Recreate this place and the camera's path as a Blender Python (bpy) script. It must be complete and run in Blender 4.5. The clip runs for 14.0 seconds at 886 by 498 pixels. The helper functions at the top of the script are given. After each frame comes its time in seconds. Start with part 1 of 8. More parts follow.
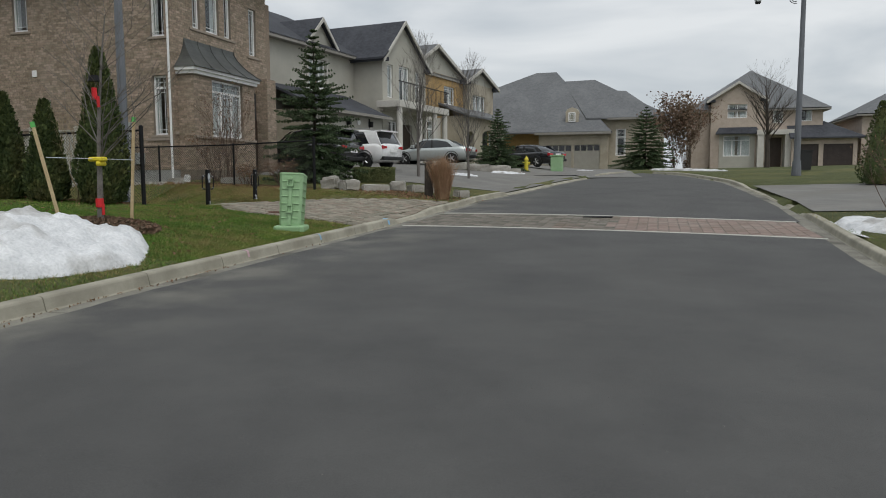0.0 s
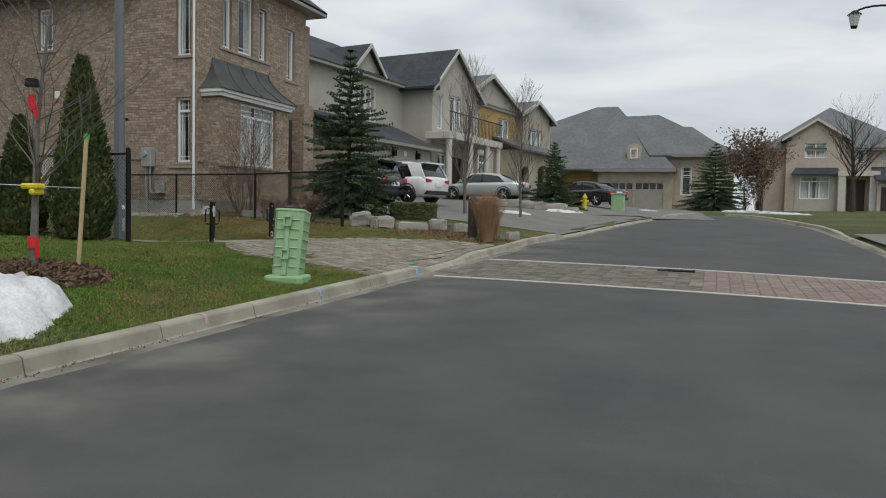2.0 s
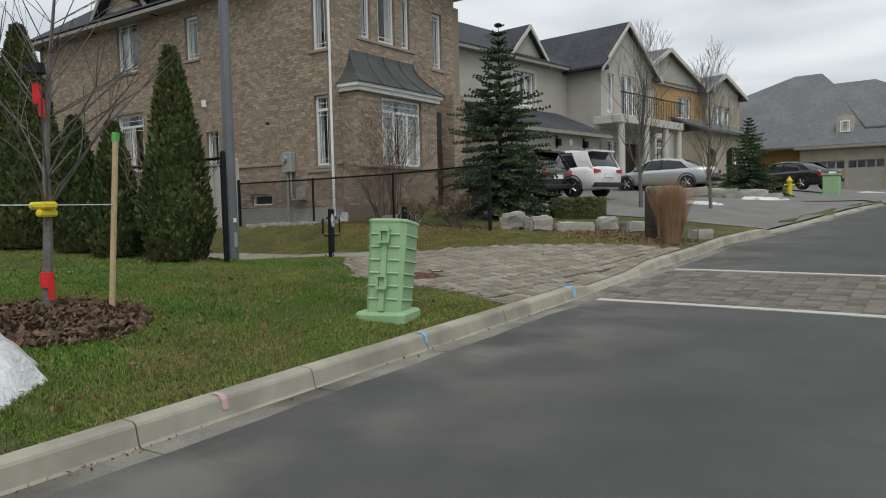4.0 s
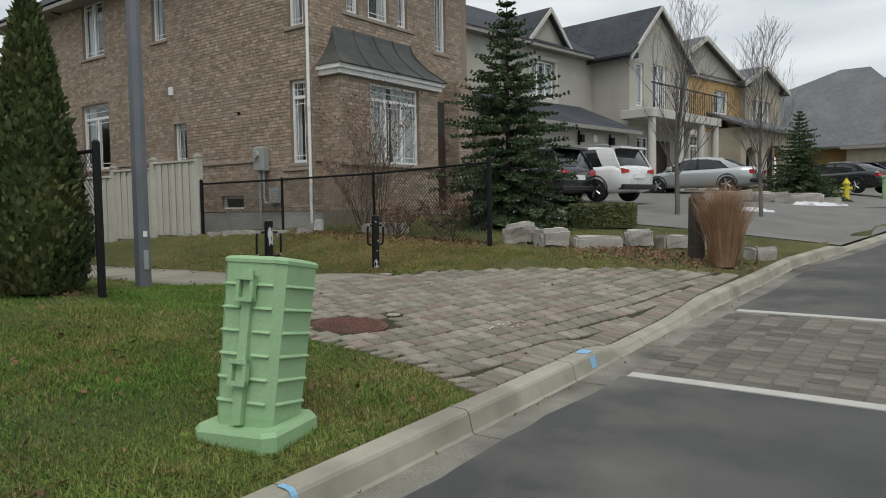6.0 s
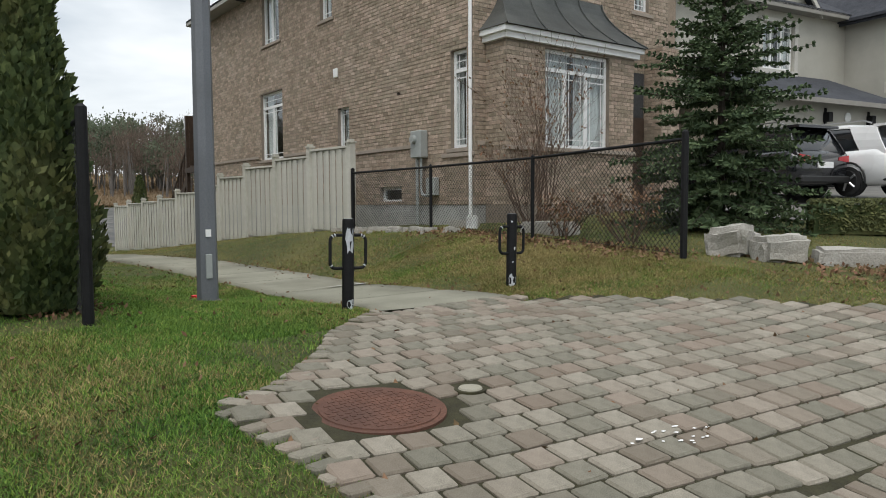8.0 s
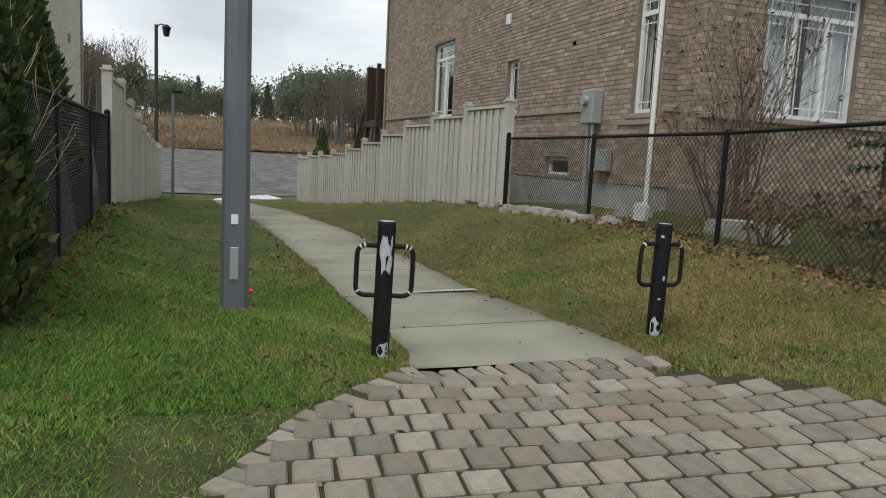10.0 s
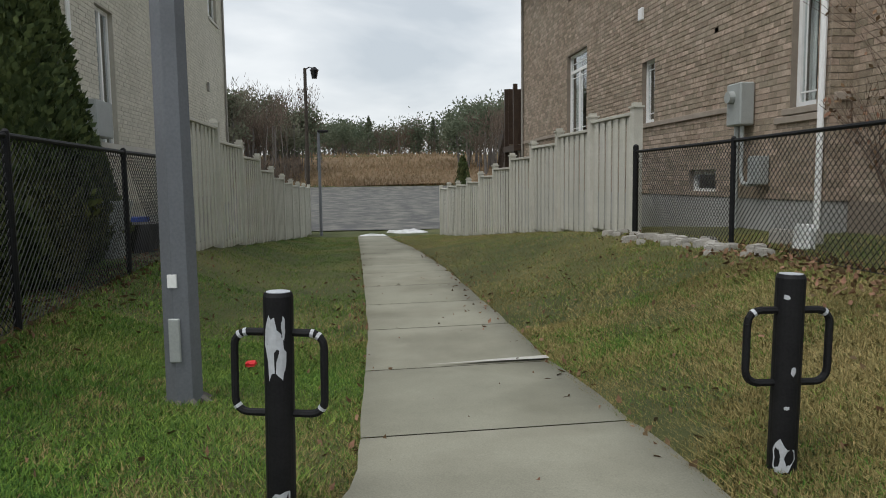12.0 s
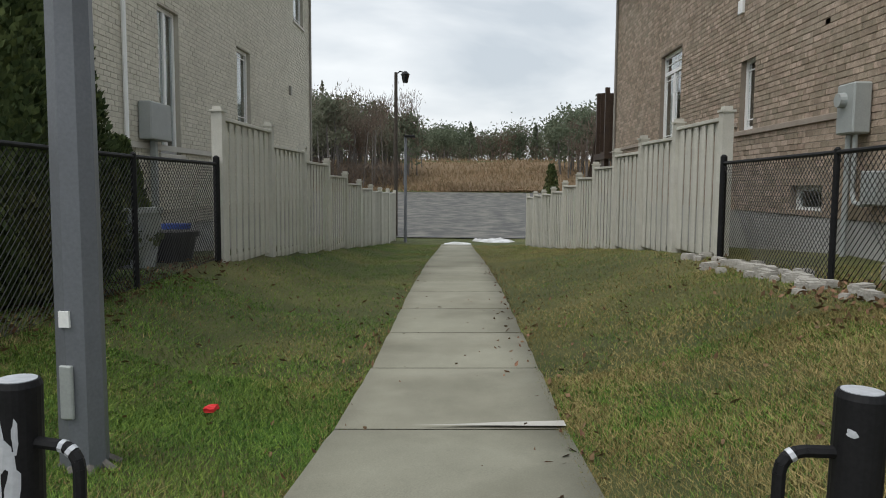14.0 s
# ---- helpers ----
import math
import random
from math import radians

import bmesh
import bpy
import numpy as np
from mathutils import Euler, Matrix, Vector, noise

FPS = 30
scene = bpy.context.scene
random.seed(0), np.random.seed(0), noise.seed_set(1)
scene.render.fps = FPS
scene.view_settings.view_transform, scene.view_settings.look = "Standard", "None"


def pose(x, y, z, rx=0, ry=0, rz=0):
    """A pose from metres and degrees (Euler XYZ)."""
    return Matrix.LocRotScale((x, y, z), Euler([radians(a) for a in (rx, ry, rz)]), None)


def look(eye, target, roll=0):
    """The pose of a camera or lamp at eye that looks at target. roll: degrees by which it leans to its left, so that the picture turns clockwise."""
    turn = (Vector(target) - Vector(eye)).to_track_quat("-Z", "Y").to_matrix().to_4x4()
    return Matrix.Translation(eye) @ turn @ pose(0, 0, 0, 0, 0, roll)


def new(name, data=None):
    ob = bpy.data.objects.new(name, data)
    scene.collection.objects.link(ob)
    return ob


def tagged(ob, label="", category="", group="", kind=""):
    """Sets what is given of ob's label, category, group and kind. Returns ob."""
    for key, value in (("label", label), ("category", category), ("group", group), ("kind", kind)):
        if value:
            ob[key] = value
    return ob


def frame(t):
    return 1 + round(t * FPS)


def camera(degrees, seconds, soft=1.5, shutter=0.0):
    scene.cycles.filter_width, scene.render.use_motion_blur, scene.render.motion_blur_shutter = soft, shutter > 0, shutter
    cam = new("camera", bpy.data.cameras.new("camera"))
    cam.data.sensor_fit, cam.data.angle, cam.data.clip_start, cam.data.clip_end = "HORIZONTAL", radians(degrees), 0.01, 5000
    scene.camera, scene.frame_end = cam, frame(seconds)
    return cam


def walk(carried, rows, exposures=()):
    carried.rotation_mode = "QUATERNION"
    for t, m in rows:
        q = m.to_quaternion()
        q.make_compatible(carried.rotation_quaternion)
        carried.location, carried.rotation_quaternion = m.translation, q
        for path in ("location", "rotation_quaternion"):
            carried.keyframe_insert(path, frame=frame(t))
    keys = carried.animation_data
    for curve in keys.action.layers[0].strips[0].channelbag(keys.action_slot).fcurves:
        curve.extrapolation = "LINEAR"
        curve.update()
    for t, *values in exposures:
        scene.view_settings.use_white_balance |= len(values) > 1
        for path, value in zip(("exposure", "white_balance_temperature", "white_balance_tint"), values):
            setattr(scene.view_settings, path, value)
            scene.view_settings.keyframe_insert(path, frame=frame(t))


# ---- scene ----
cam = camera(63.2, 14.0, soft=1.0)
PATH = [
    (0, (1.076, -0.498, 1.048), (0.509, 1.41, 0.854), -0.2),
    (0.5, (1.041, 0.268, 1.083), (0.438, 2.167, 0.913), 0.4),
    (1, (0.907, 1.04, 1.088), (0.228, 2.917, 0.96), 1.5),
    (1.5, (0.656, 1.788, 1.117), (-0.04, 3.659, 1.001), 1.0),
    (2, (0.438, 2.455, 1.153), (-0.272, 4.322, 1.053), 1.2),
    (2.5, (0.206, 3.206, 1.182), (-0.527, 5.065, 1.091), 0.1),
    (3, (-0.014, 3.966, 1.198), (-0.798, 5.804, 1.107), 0.2),
    (3.5, (-0.276, 4.721, 1.225), (-1.134, 6.525, 1.131), -1.1),
    (4, (-0.576, 5.525, 1.27), (-1.713, 7.167, 1.156), -1.3),
    (4.2, (-0.725, 5.796, 1.295), (-1.901, 7.409, 1.167), -1.9),
    (6.3, (-2.129, 9.164, 1.445), (-3.325, 10.764, 1.339), -0.6),
    (6.5, (-2.24, 9.458, 1.444), (-3.444, 11.052, 1.353), -0.4),
    (7, (-2.622, 10.239, 1.424), (-3.889, 11.784, 1.342), 0.1),
    (7.5, (-2.981, 11.057, 1.462), (-4.426, 12.433, 1.344), -0.4),
    (8, (-3.489, 11.7, 1.45), (-5.093, 12.888, 1.321), -0.3),
    (8.5, (-3.94, 12.322, 1.497), (-5.655, 13.346, 1.391), 0.4),
    (8.7, (-4.135, 12.603, 1.547), (-5.887, 13.561, 1.445), 1.7),
    (10.8, (-5.918, 14.509, 1.746), (-7.838, 15.034, 1.546), -0.4),
    (11, (-6.083, 14.688, 1.748), (-8.03, 15.14, 1.694), 0.8),
    (11.5, (-6.472, 15.091, 1.71), (-8.434, 15.442, 1.537), 0.6),
    (12, (-6.865, 15.465, 1.72), (-8.843, 15.691, 1.529), -0.7),
    (12.5, (-7.272, 15.8, 1.736), (-9.256, 15.92, 1.515), 0.8),
    (13, (-7.656, 16.001, 1.763), (-9.641, 16.088, 1.537), 0.5),
    (13.5, (-7.86, 16.17, 1.786), (-9.849, 16.191, 1.579), 0.5),
    (14, (-7.924, 16.272, 1.793), (-9.915, 16.215, 1.618), 0.4),
]
walk(cam, [(t, look(eye, target, roll)) for t, eye, target, roll in PATH],
     [(0.0, 0.28), (4.0, 0.42), (6.5, 0.43), (7.5, 0.62), (8.0, 0.75), (8.5, 0.83), (11.0, 0.57), (12.5, 0.57), (14.0, 0.64)])

# ---- world and light: an overcast winter afternoon ----
world = bpy.data.worlds.new("overcast_sky")
scene.world = world
world.use_nodes = True
wt = world.node_tree
bg = wt.nodes["Background"]
sky = wt.nodes.new("ShaderNodeTexSky")
sky.sky_type = "NISHITA"
sky.sun_disc = False
sky.sun_elevation, sky.sun_rotation = radians(63), radians(138)
sky.air_density, sky.dust_density = 1.0, 3.0
bg.inputs["Strength"].default_value = 0.1
coord = wt.nodes.new("ShaderNodeTexCoord")
wmap = wt.nodes.new("ShaderNodeMapping")
wmap.inputs["Scale"].default_value = (1.6, 1.6, 6.0)
wt.links.new(coord.outputs["Generated"], wmap.inputs["Vector"])
cloud = wt.nodes.new("ShaderNodeTexNoise")
cloud.inputs["Scale"].default_value, cloud.inputs["Detail"].default_value, cloud.inputs["Roughness"].default_value = 1.5, 5, 0.5
cloud.inputs["Distortion"].default_value = 0.4
wt.links.new(wmap.outputs["Vector"], cloud.inputs["Vector"])
ramp = wt.nodes.new("ShaderNodeValToRGB")
ramp.color_ramp.elements[0].position, ramp.color_ramp.elements[0].color = 0.36, (4.1, 4.5, 4.85, 1)
ramp.color_ramp.elements[1].position, ramp.color_ramp.elements[1].color = 0.64, (6.6, 6.8, 6.9, 1)
wt.links.new(cloud.outputs["Fac"], ramp.inputs["Fac"])
wmix = wt.nodes.new("ShaderNodeMixRGB")
wmix.inputs["Fac"].default_value = 0.9
wt.links.new(sky.outputs["Color"], wmix.inputs["Color1"])
wt.links.new(ramp.outputs["Color"], wmix.inputs["Color2"])
wt.links.new(wmix.outputs["Color"], bg.inputs["Color"])

sun = new("sun", bpy.data.lights.new("sun", "SUN"))
sun.data.energy, sun.data.angle, sun.data.color = 1.15, radians(40), (1.0, 0.985, 0.95)
sun.matrix_world = look((20, -22, 60), (0, 0, 0))


# ---- materials ----
def material(name, dark, light, scale=4.0, rough=0.85, bump=0.2, fine=60.0, stain=None, stain_scale=0.5, stain_amount=0.5,
             metal=0.0, vary="", spread=0.25, spec=0.4, step=0.01, tint=None, tint_amount=0.6):
    """A surface with grain, a broad tone change, optional stains, and a tone of its own for each piece."""
    m = bpy.data.materials.new(name)
    m.use_nodes = True
    n, l = m.node_tree.nodes, m.node_tree.links
    b = n["Principled BSDF"]
    b.inputs["Roughness"].default_value, b.inputs["Metallic"].default_value = rough, metal
    b.inputs["Specular IOR Level"].default_value = spec
    c = n.new("ShaderNodeTexCoord")
    big = n.new("ShaderNodeTexNoise")
    big.inputs["Scale"].default_value, big.inputs["Detail"].default_value, big.inputs["Roughness"].default_value = scale, 6, 0.62
    l.new(c.outputs["Object"], big.inputs["Vector"])
    grain = n.new("ShaderNodeTexNoise")
    grain.inputs["Scale"].default_value, grain.inputs["Detail"].default_value = fine, 3
    l.new(c.outputs["Object"], grain.inputs["Vector"])
    add = n.new("ShaderNodeMath")
    add.operation = "MULTIPLY_ADD"
    add.inputs[1].default_value, add.inputs[2].default_value = 0.45, 0.0
    l.new(grain.outputs["Fac"], add.inputs[0])
    add2 = n.new("ShaderNodeMath")
    add2.operation = "MULTIPLY_ADD"
    add2.inputs[1].default_value = 0.55
    l.new(big.outputs["Fac"], add2.inputs[0])
    l.new(add.outputs[0], add2.inputs[2])
    r = n.new("ShaderNodeValToRGB")
    r.color_ramp.elements[0].position, r.color_ramp.elements[1].position = 0.34, 0.66
    r.color_ramp.elements[0].color, r.color_ramp.elements[1].color = (*dark, 1), (*light, 1)
    l.new(add2.outputs[0], r.inputs["Fac"])
    col = r.outputs["Color"]
    if stain:
        sn = n.new("ShaderNodeTexNoise")
        sn.inputs["Scale"].default_value, sn.inputs["Detail"].default_value = stain_scale, 5
        l.new(c.outputs["Object"], sn.inputs["Vector"])
        sr = n.new("ShaderNodeValToRGB")
        sr.color_ramp.elements[0].position, sr.color_ramp.elements[1].position = 0.48, 0.66
        sr.color_ramp.elements[1].color = (stain_amount, stain_amount, stain_amount, 1)
        sr.color_ramp.elements[0].color = (0, 0, 0, 1)
        l.new(sn.outputs["Fac"], sr.inputs["Fac"])
        mx = n.new("ShaderNodeMixRGB")
        mx.inputs["Color2"].default_value = (*stain, 1)
        l.new(sr.outputs["Color"], mx.inputs["Fac"])
        l.new(col, mx.inputs["Color1"])
        col = mx.outputs["Color"]
    if vary:
        src = n.new("ShaderNodeObjectInfo" if vary == "object" else "ShaderNodeNewGeometry")
        out = src.outputs["Random" if vary == "object" else "Random Per Island"]
        mr = n.new("ShaderNodeMapRange")
        mr.inputs["To Min"].default_value, mr.inputs["To Max"].default_value = 1 - spread, 1 + spread
        l.new(out, mr.inputs["Value"])
        hs = n.new("ShaderNodeHueSaturation")
        l.new(mr.outputs[0], hs.inputs["Value"])
        mr2 = n.new("ShaderNodeMapRange")
        mr2.inputs["To Min"].default_value, mr2.inputs["To Max"].default_value = 0.5 + spread * 0.05, 0.5 - spread * 0.05
        l.new(out, mr2.inputs["Value"])
        l.new(mr2.outputs[0], hs.inputs["Hue"])
        l.new(col, hs.inputs["Color"])
        col = hs.outputs["Color"]
        if tint:
            scramble, part_of, pick = n.new("ShaderNodeMath"), n.new("ShaderNodeMath"), n.new("ShaderNodeMapRange")
            scramble.operation, part_of.operation = "MULTIPLY", "FRACT"
            scramble.inputs[1].default_value = 37.3
            pick.inputs["From Min"].default_value, pick.inputs["To Max"].default_value = 0.5, tint_amount
            l.new(out, scramble.inputs[0])
            l.new(scramble.outputs[0], part_of.inputs[0])
            l.new(part_of.outputs[0], pick.inputs["Value"])
            blend = n.new("ShaderNodeMixRGB")
            blend.inputs["Color2"].default_value = (*tint, 1)
            l.new(pick.outputs[0], blend.inputs["Fac"])
            l.new(col, blend.inputs["Color1"])
            col = blend.outputs["Color"]
    l.new(col, b.inputs["Base Color"])
    if bump:
        bp = n.new("ShaderNodeBump")
        bp.inputs["Strength"].default_value, bp.inputs["Distance"].default_value = bump, step
        l.new(add2.outputs[0], bp.inputs["Height"])
        l.new(bp.outputs["Normal"], b.inputs["Normal"])
    return m


def gloss(name, color, rough=0.25, metal=0.0, coat=0.0):
    m = bpy.data.materials.new(name)
    m.use_nodes = True
    n, l = m.node_tree.nodes, m.node_tree.links
    b = n["Principled BSDF"]
    b.inputs["Base Color"].default_value, b.inputs["Metallic"].default_value = (*color, 1), metal
    b.inputs["Coat Weight"].default_value = coat
    t = n.new("ShaderNodeTexNoise")
    t.inputs["Scale"].default_value, t.inputs["Detail"].default_value = 3.0, 5
    c = n.new("ShaderNodeTexCoord")
    l.new(c.outputs["Object"], t.inputs["Vector"])
    mr = n.new("ShaderNodeMapRange")
    mr.inputs["To Min"].default_value, mr.inputs["To Max"].default_value = max(rough - 0.08, 0.02), rough + 0.12
    l.new(t.outputs["Fac"], mr.inputs["Value"])
    l.new(mr.outputs[0], b.inputs["Roughness"])
    return m


def glass_material(name, tint):
    m = bpy.data.materials.new(name)
    m.use_nodes = True
    b = m.node_tree.nodes["Principled BSDF"]
    b.inputs["Base Color"].default_value = (*tint, 1)
    b.inputs["Roughness"].default_value = 0.02
    b.inputs["Transmission Weight"].default_value = 1.0
    b.inputs["IOR"].default_value = 1.45
    return m


M_ASPHALT = material("asphalt", (0.046, 0.046, 0.046), (0.090, 0.089, 0.086), 0.7, 0.85, 0.9, 150, (0.075, 0.073, 0.068), 0.16, 0.25, step=0.008)
M_GUTTER = material("concrete_gutter", (0.115, 0.110, 0.092), (0.280, 0.270, 0.228), 1.6, 0.9, 0.4, 90, (0.065, 0.060, 0.050), 0.9, 0.85)
M_DRIVE = material("worn_driveway", (0.12, 0.118, 0.112), (0.21, 0.205, 0.19), 0.9, 0.9, 0.3, 120, (0.15, 0.14, 0.12), 0.5, 0.5)
M_TWIG_PALE = material("pale_twig", (0.26, 0.20, 0.12), (0.40, 0.32, 0.20), 12, 0.9, 0.2, 80)
M_BLUEBIN = material("blue_plastic", (0.02, 0.05, 0.22), (0.04, 0.08, 0.32), 3, 0.5, 0.1, 60)
M_KERB = material("concrete_kerb", (0.233, 0.221, 0.174), (0.407, 0.384, 0.313), 1.8, 0.9, 0.25, 260, (0.145, 0.134, 0.104), 1.4, 0.5)
M_PATH = material("concrete_slab", (0.199, 0.193, 0.150), (0.305, 0.298, 0.234), 1.2, 0.9, 0.3, 120, (0.134, 0.127, 0.093), 0.8, 0.6, vary="object", spread=0.10)
M_PATCH = material("new_concrete", (0.383, 0.374, 0.340), (0.493, 0.484, 0.440), 6, 0.9, 0.3, 90)
M_PAVER = material("paver", (0.150, 0.138, 0.108), (0.290, 0.268, 0.215), 9, 0.92, 0.6, 150, (0.170, 0.150, 0.115), 1.6, 0.5, vary="object", spread=0.3, tint=(0.205, 0.140, 0.108), tint_amount=0.5)
M_PAVER_S = material("paver_joined", (0.150, 0.138, 0.108), (0.290, 0.268, 0.215), 9, 0.92, 0.6, 150, (0.170, 0.150, 0.115), 1.6, 0.5, vary="island", spread=0.3, tint=(0.205, 0.140, 0.108), tint_amount=0.5)
M_STRIP = material("strip_paver", (0.088, 0.082, 0.068), (0.180, 0.168, 0.140), 5, 0.9, 0.4, 150, (0.159, 0.117, 0.089), 0.45, 0.6, vary="object", spread=0.35)
M_STRIP_S = material("strip_paver_joined", (0.088, 0.082, 0.068), (0.180, 0.168, 0.140), 5, 0.9, 0.4, 150, (0.159, 0.117, 0.089), 0.45, 0.6, vary="island", spread=0.35)
M_STRIP_R = material("strip_paver_red", (0.165, 0.125, 0.105), (0.255, 0.195, 0.165), 5, 0.9, 0.4, 150, (0.252, 0.217, 0.192), 0.7, 0.6, vary="island", spread=0.15)
M_JOINT = material("joint_sand", (0.018, 0.016, 0.008), (0.056, 0.052, 0.024), 6, 0.95, 0.6, 160)
M_JOINT_L = material("pale_joint_sand", (0.09, 0.085, 0.07), (0.17, 0.16, 0.14), 6, 0.95, 0.4, 160)
M_GRASS = material("lawn_soil", (0.032, 0.044, 0.011), (0.092, 0.100, 0.030), 2.2, 0.95, 1.0, 150, (0.135, 0.125, 0.042), 0.33, 0.7, step=0.03)
M_MORTAR = material("mortar", (0.190, 0.158, 0.125), (0.285, 0.240, 0.195), 5, 0.95, 0.3, 120)
M_BRICK = material("brick", (0.190, 0.148, 0.108), (0.505, 0.405, 0.310), 11, 0.9, 0.6, 90, (0.400, 0.335, 0.265), 0.7, 0.5, vary="object", spread=0.27, tint=(0.225, 0.165, 0.125), tint_amount=0.5)
M_BRICK_S = material("brick_joined", (0.190, 0.148, 0.108), (0.505, 0.405, 0.310), 11, 0.9, 0.6, 90, (0.400, 0.335, 0.265), 0.7, 0.5, vary="island", spread=0.27, tint=(0.225, 0.165, 0.125), tint_amount=0.5)
M_BRICK_B = material("beige_brick", (0.51, 0.485, 0.41), (0.66, 0.63, 0.54), 10, 0.9, 0.4, 130, (0.48, 0.455, 0.38), 0.6, 0.5, vary="island", spread=0.07)
M_MORTAR_B = material("beige_mortar", (0.38, 0.36, 0.30), (0.48, 0.455, 0.385), 5, 0.95, 0.3, 120)
M_BAND = material("cast_stone_band", (0.264, 0.222, 0.182), (0.374, 0.319, 0.264), 4, 0.9, 0.3, 120)
M_FOUND = material("foundation_concrete", (0.30, 0.30, 0.29), (0.44, 0.44, 0.42), 1.5, 0.9, 0.3, 80, (0.22, 0.22, 0.20), 0.8, 0.5)
M_STUCCO = material("grey_stucco", (0.40, 0.385, 0.335), (0.49, 0.475, 0.42), 1.5, 0.9, 0.3, 200, (0.36, 0.34, 0.29), 0.35, 0.4)
M_STONE = material("limestone_siding", (0.36, 0.32, 0.25), (0.50, 0.45, 0.36), 2.5, 0.9, 0.5, 40, (0.30, 0.26, 0.19), 0.9, 0.5)
M_GOLD = material("gold_brick", (0.36, 0.23, 0.095), (0.52, 0.35, 0.16), 3, 0.9, 0.4, 60, (0.30, 0.20, 0.09), 0.7, 0.5)
M_PINK = material("pale_brick", (0.42, 0.345, 0.285), (0.56, 0.475, 0.40), 3, 0.9, 0.4, 60, (0.36, 0.29, 0.24), 0.5, 0.5)
M_SHINGLE = material("dark_shingle", (0.022, 0.024, 0.030), (0.062, 0.066, 0.078), 5, 0.9, 0.6, 30, (0.085, 0.09, 0.10), 0.6, 0.35)
M_SHINGLE_G = material("grey_shingle", (0.10, 0.105, 0.11), (0.165, 0.17, 0.175), 4, 0.9, 0.6, 26, (0.20, 0.205, 0.21), 0.5, 0.35)
M_METALROOF = material("bay_roof_metal", (0.045, 0.049, 0.047), (0.095, 0.10, 0.096), 2.5, 0.5, 0.15, 40, (0.125, 0.13, 0.12), 1.1, 0.5, metal=0.2)
M_WHITE = material("white_paint", (0.78, 0.78, 0.77), (0.88, 0.88, 0.87), 3, 0.5, 0.1, 60)
M_TRIM = material("stone_trim", (0.48, 0.46, 0.42), (0.60, 0.58, 0.53), 3, 0.8, 0.2, 60)
M_SOFFIT = material("taupe_metal", (0.24, 0.225, 0.20), (0.31, 0.295, 0.265), 3, 0.55, 0.1, 60)
M_GLASS = glass_material("window_glass", (0.80, 0.86, 0.86))
# near-black colour in place of shade, inside windows and porches
M_DARK = material("unlit_dark", (0.025, 0.025, 0.027), (0.07, 0.07, 0.07), 1.2, 0.9, 0.0, 30)
M_CURTAIN = material("sheer_curtain", (0.6, 0.6, 0.6), (0.82, 0.82, 0.81), 2, 0.95, 0.2, 60)
M_GARAGE = material("garage_door", (0.33, 0.315, 0.27), (0.41, 0.39, 0.34), 3, 0.6, 0.1, 60)
M_GARAGE_D = material("brown_garage_door", (0.035, 0.025, 0.022), (0.065, 0.048, 0.042), 3, 0.5, 0.1, 60)
M_DOOR = material("dark_timber_door", (0.03, 0.018, 0.012), (0.07, 0.045, 0.03), 5, 0.5, 0.15, 50)
M_FENCE = material("painted_fence_board", (0.46, 0.45, 0.395), (0.60, 0.585, 0.525), 5, 0.75, 0.25, 70, (0.38, 0.365, 0.315), 1.3, 0.5, vary="object", spread=0.07)
M_BLACK = material("black_coated_steel", (0.004, 0.004, 0.005), (0.012, 0.012, 0.013), 8, 0.6, 0.1, 90, spec=0.25)
M_WIRE = material("black_vinyl_wire", (0.012, 0.012, 0.013), (0.03, 0.03, 0.03), 8, 0.5, 0.0, 90)
M_POLE = material("grey_steel_pole", (0.135, 0.145, 0.16), (0.185, 0.195, 0.215), 1.2, 0.5, 0.1, 60, (0.11, 0.115, 0.125), 1.5, 0.5, metal=0.15)
M_PED = material("green_plastic", (0.25, 0.40, 0.215), (0.33, 0.50, 0.285), 1.6, 0.55, 0.12, 60, (0.20, 0.36, 0.18), 1.3, 0.5)
M_RUST = material("rusty_iron", (0.075, 0.035, 0.024), (0.16, 0.075, 0.05), 8, 0.85, 0.6, 90, (0.05, 0.03, 0.025), 2.0, 0.5)
M_ROCK = material("limestone_boulder", (0.28, 0.265, 0.235), (0.50, 0.48, 0.44), 3, 0.9, 0.8, 40, (0.20, 0.18, 0.14), 1.2, 0.6, step=0.03)
M_SNOW = material("old_snow", (0.50, 0.515, 0.53), (0.75, 0.76, 0.77), 4, 0.8, 0.9, 30, (0.25, 0.235, 0.21), 1.6, 0.7, step=0.04)
M_BARK = material("grey_bark", (0.090, 0.079, 0.071), (0.195, 0.180, 0.165), 12, 0.95, 0.6, 80)
M_BARK_D = material("dark_bark", (0.035, 0.028, 0.022), (0.085, 0.07, 0.058), 10, 0.95, 0.6, 80)
M_TWIG = material("brown_twig", (0.09, 0.06, 0.045), (0.17, 0.12, 0.09), 12, 0.95, 0.3, 80)
M_SPRUCE = material("spruce_needles", (0.034, 0.064, 0.027), (0.102, 0.145, 0.066), 1.5, 0.8, 0.0, 30, vary="island", spread=0.4)
M_CEDAR = material("cedar_foliage", (0.035, 0.058, 0.018), (0.098, 0.128, 0.040), 1.2, 0.85, 0.0, 30, (0.138, 0.105, 0.042), 0.9, 0.5, vary="island", spread=0.4)
M_BAREWOOD = material("far_bare_crown", (0.105, 0.082, 0.062), (0.215, 0.175, 0.140), 0.15, 0.95, 0.0, 5, (0.17, 0.105, 0.075), 0.05, 0.8, vary="island", spread=0.2)
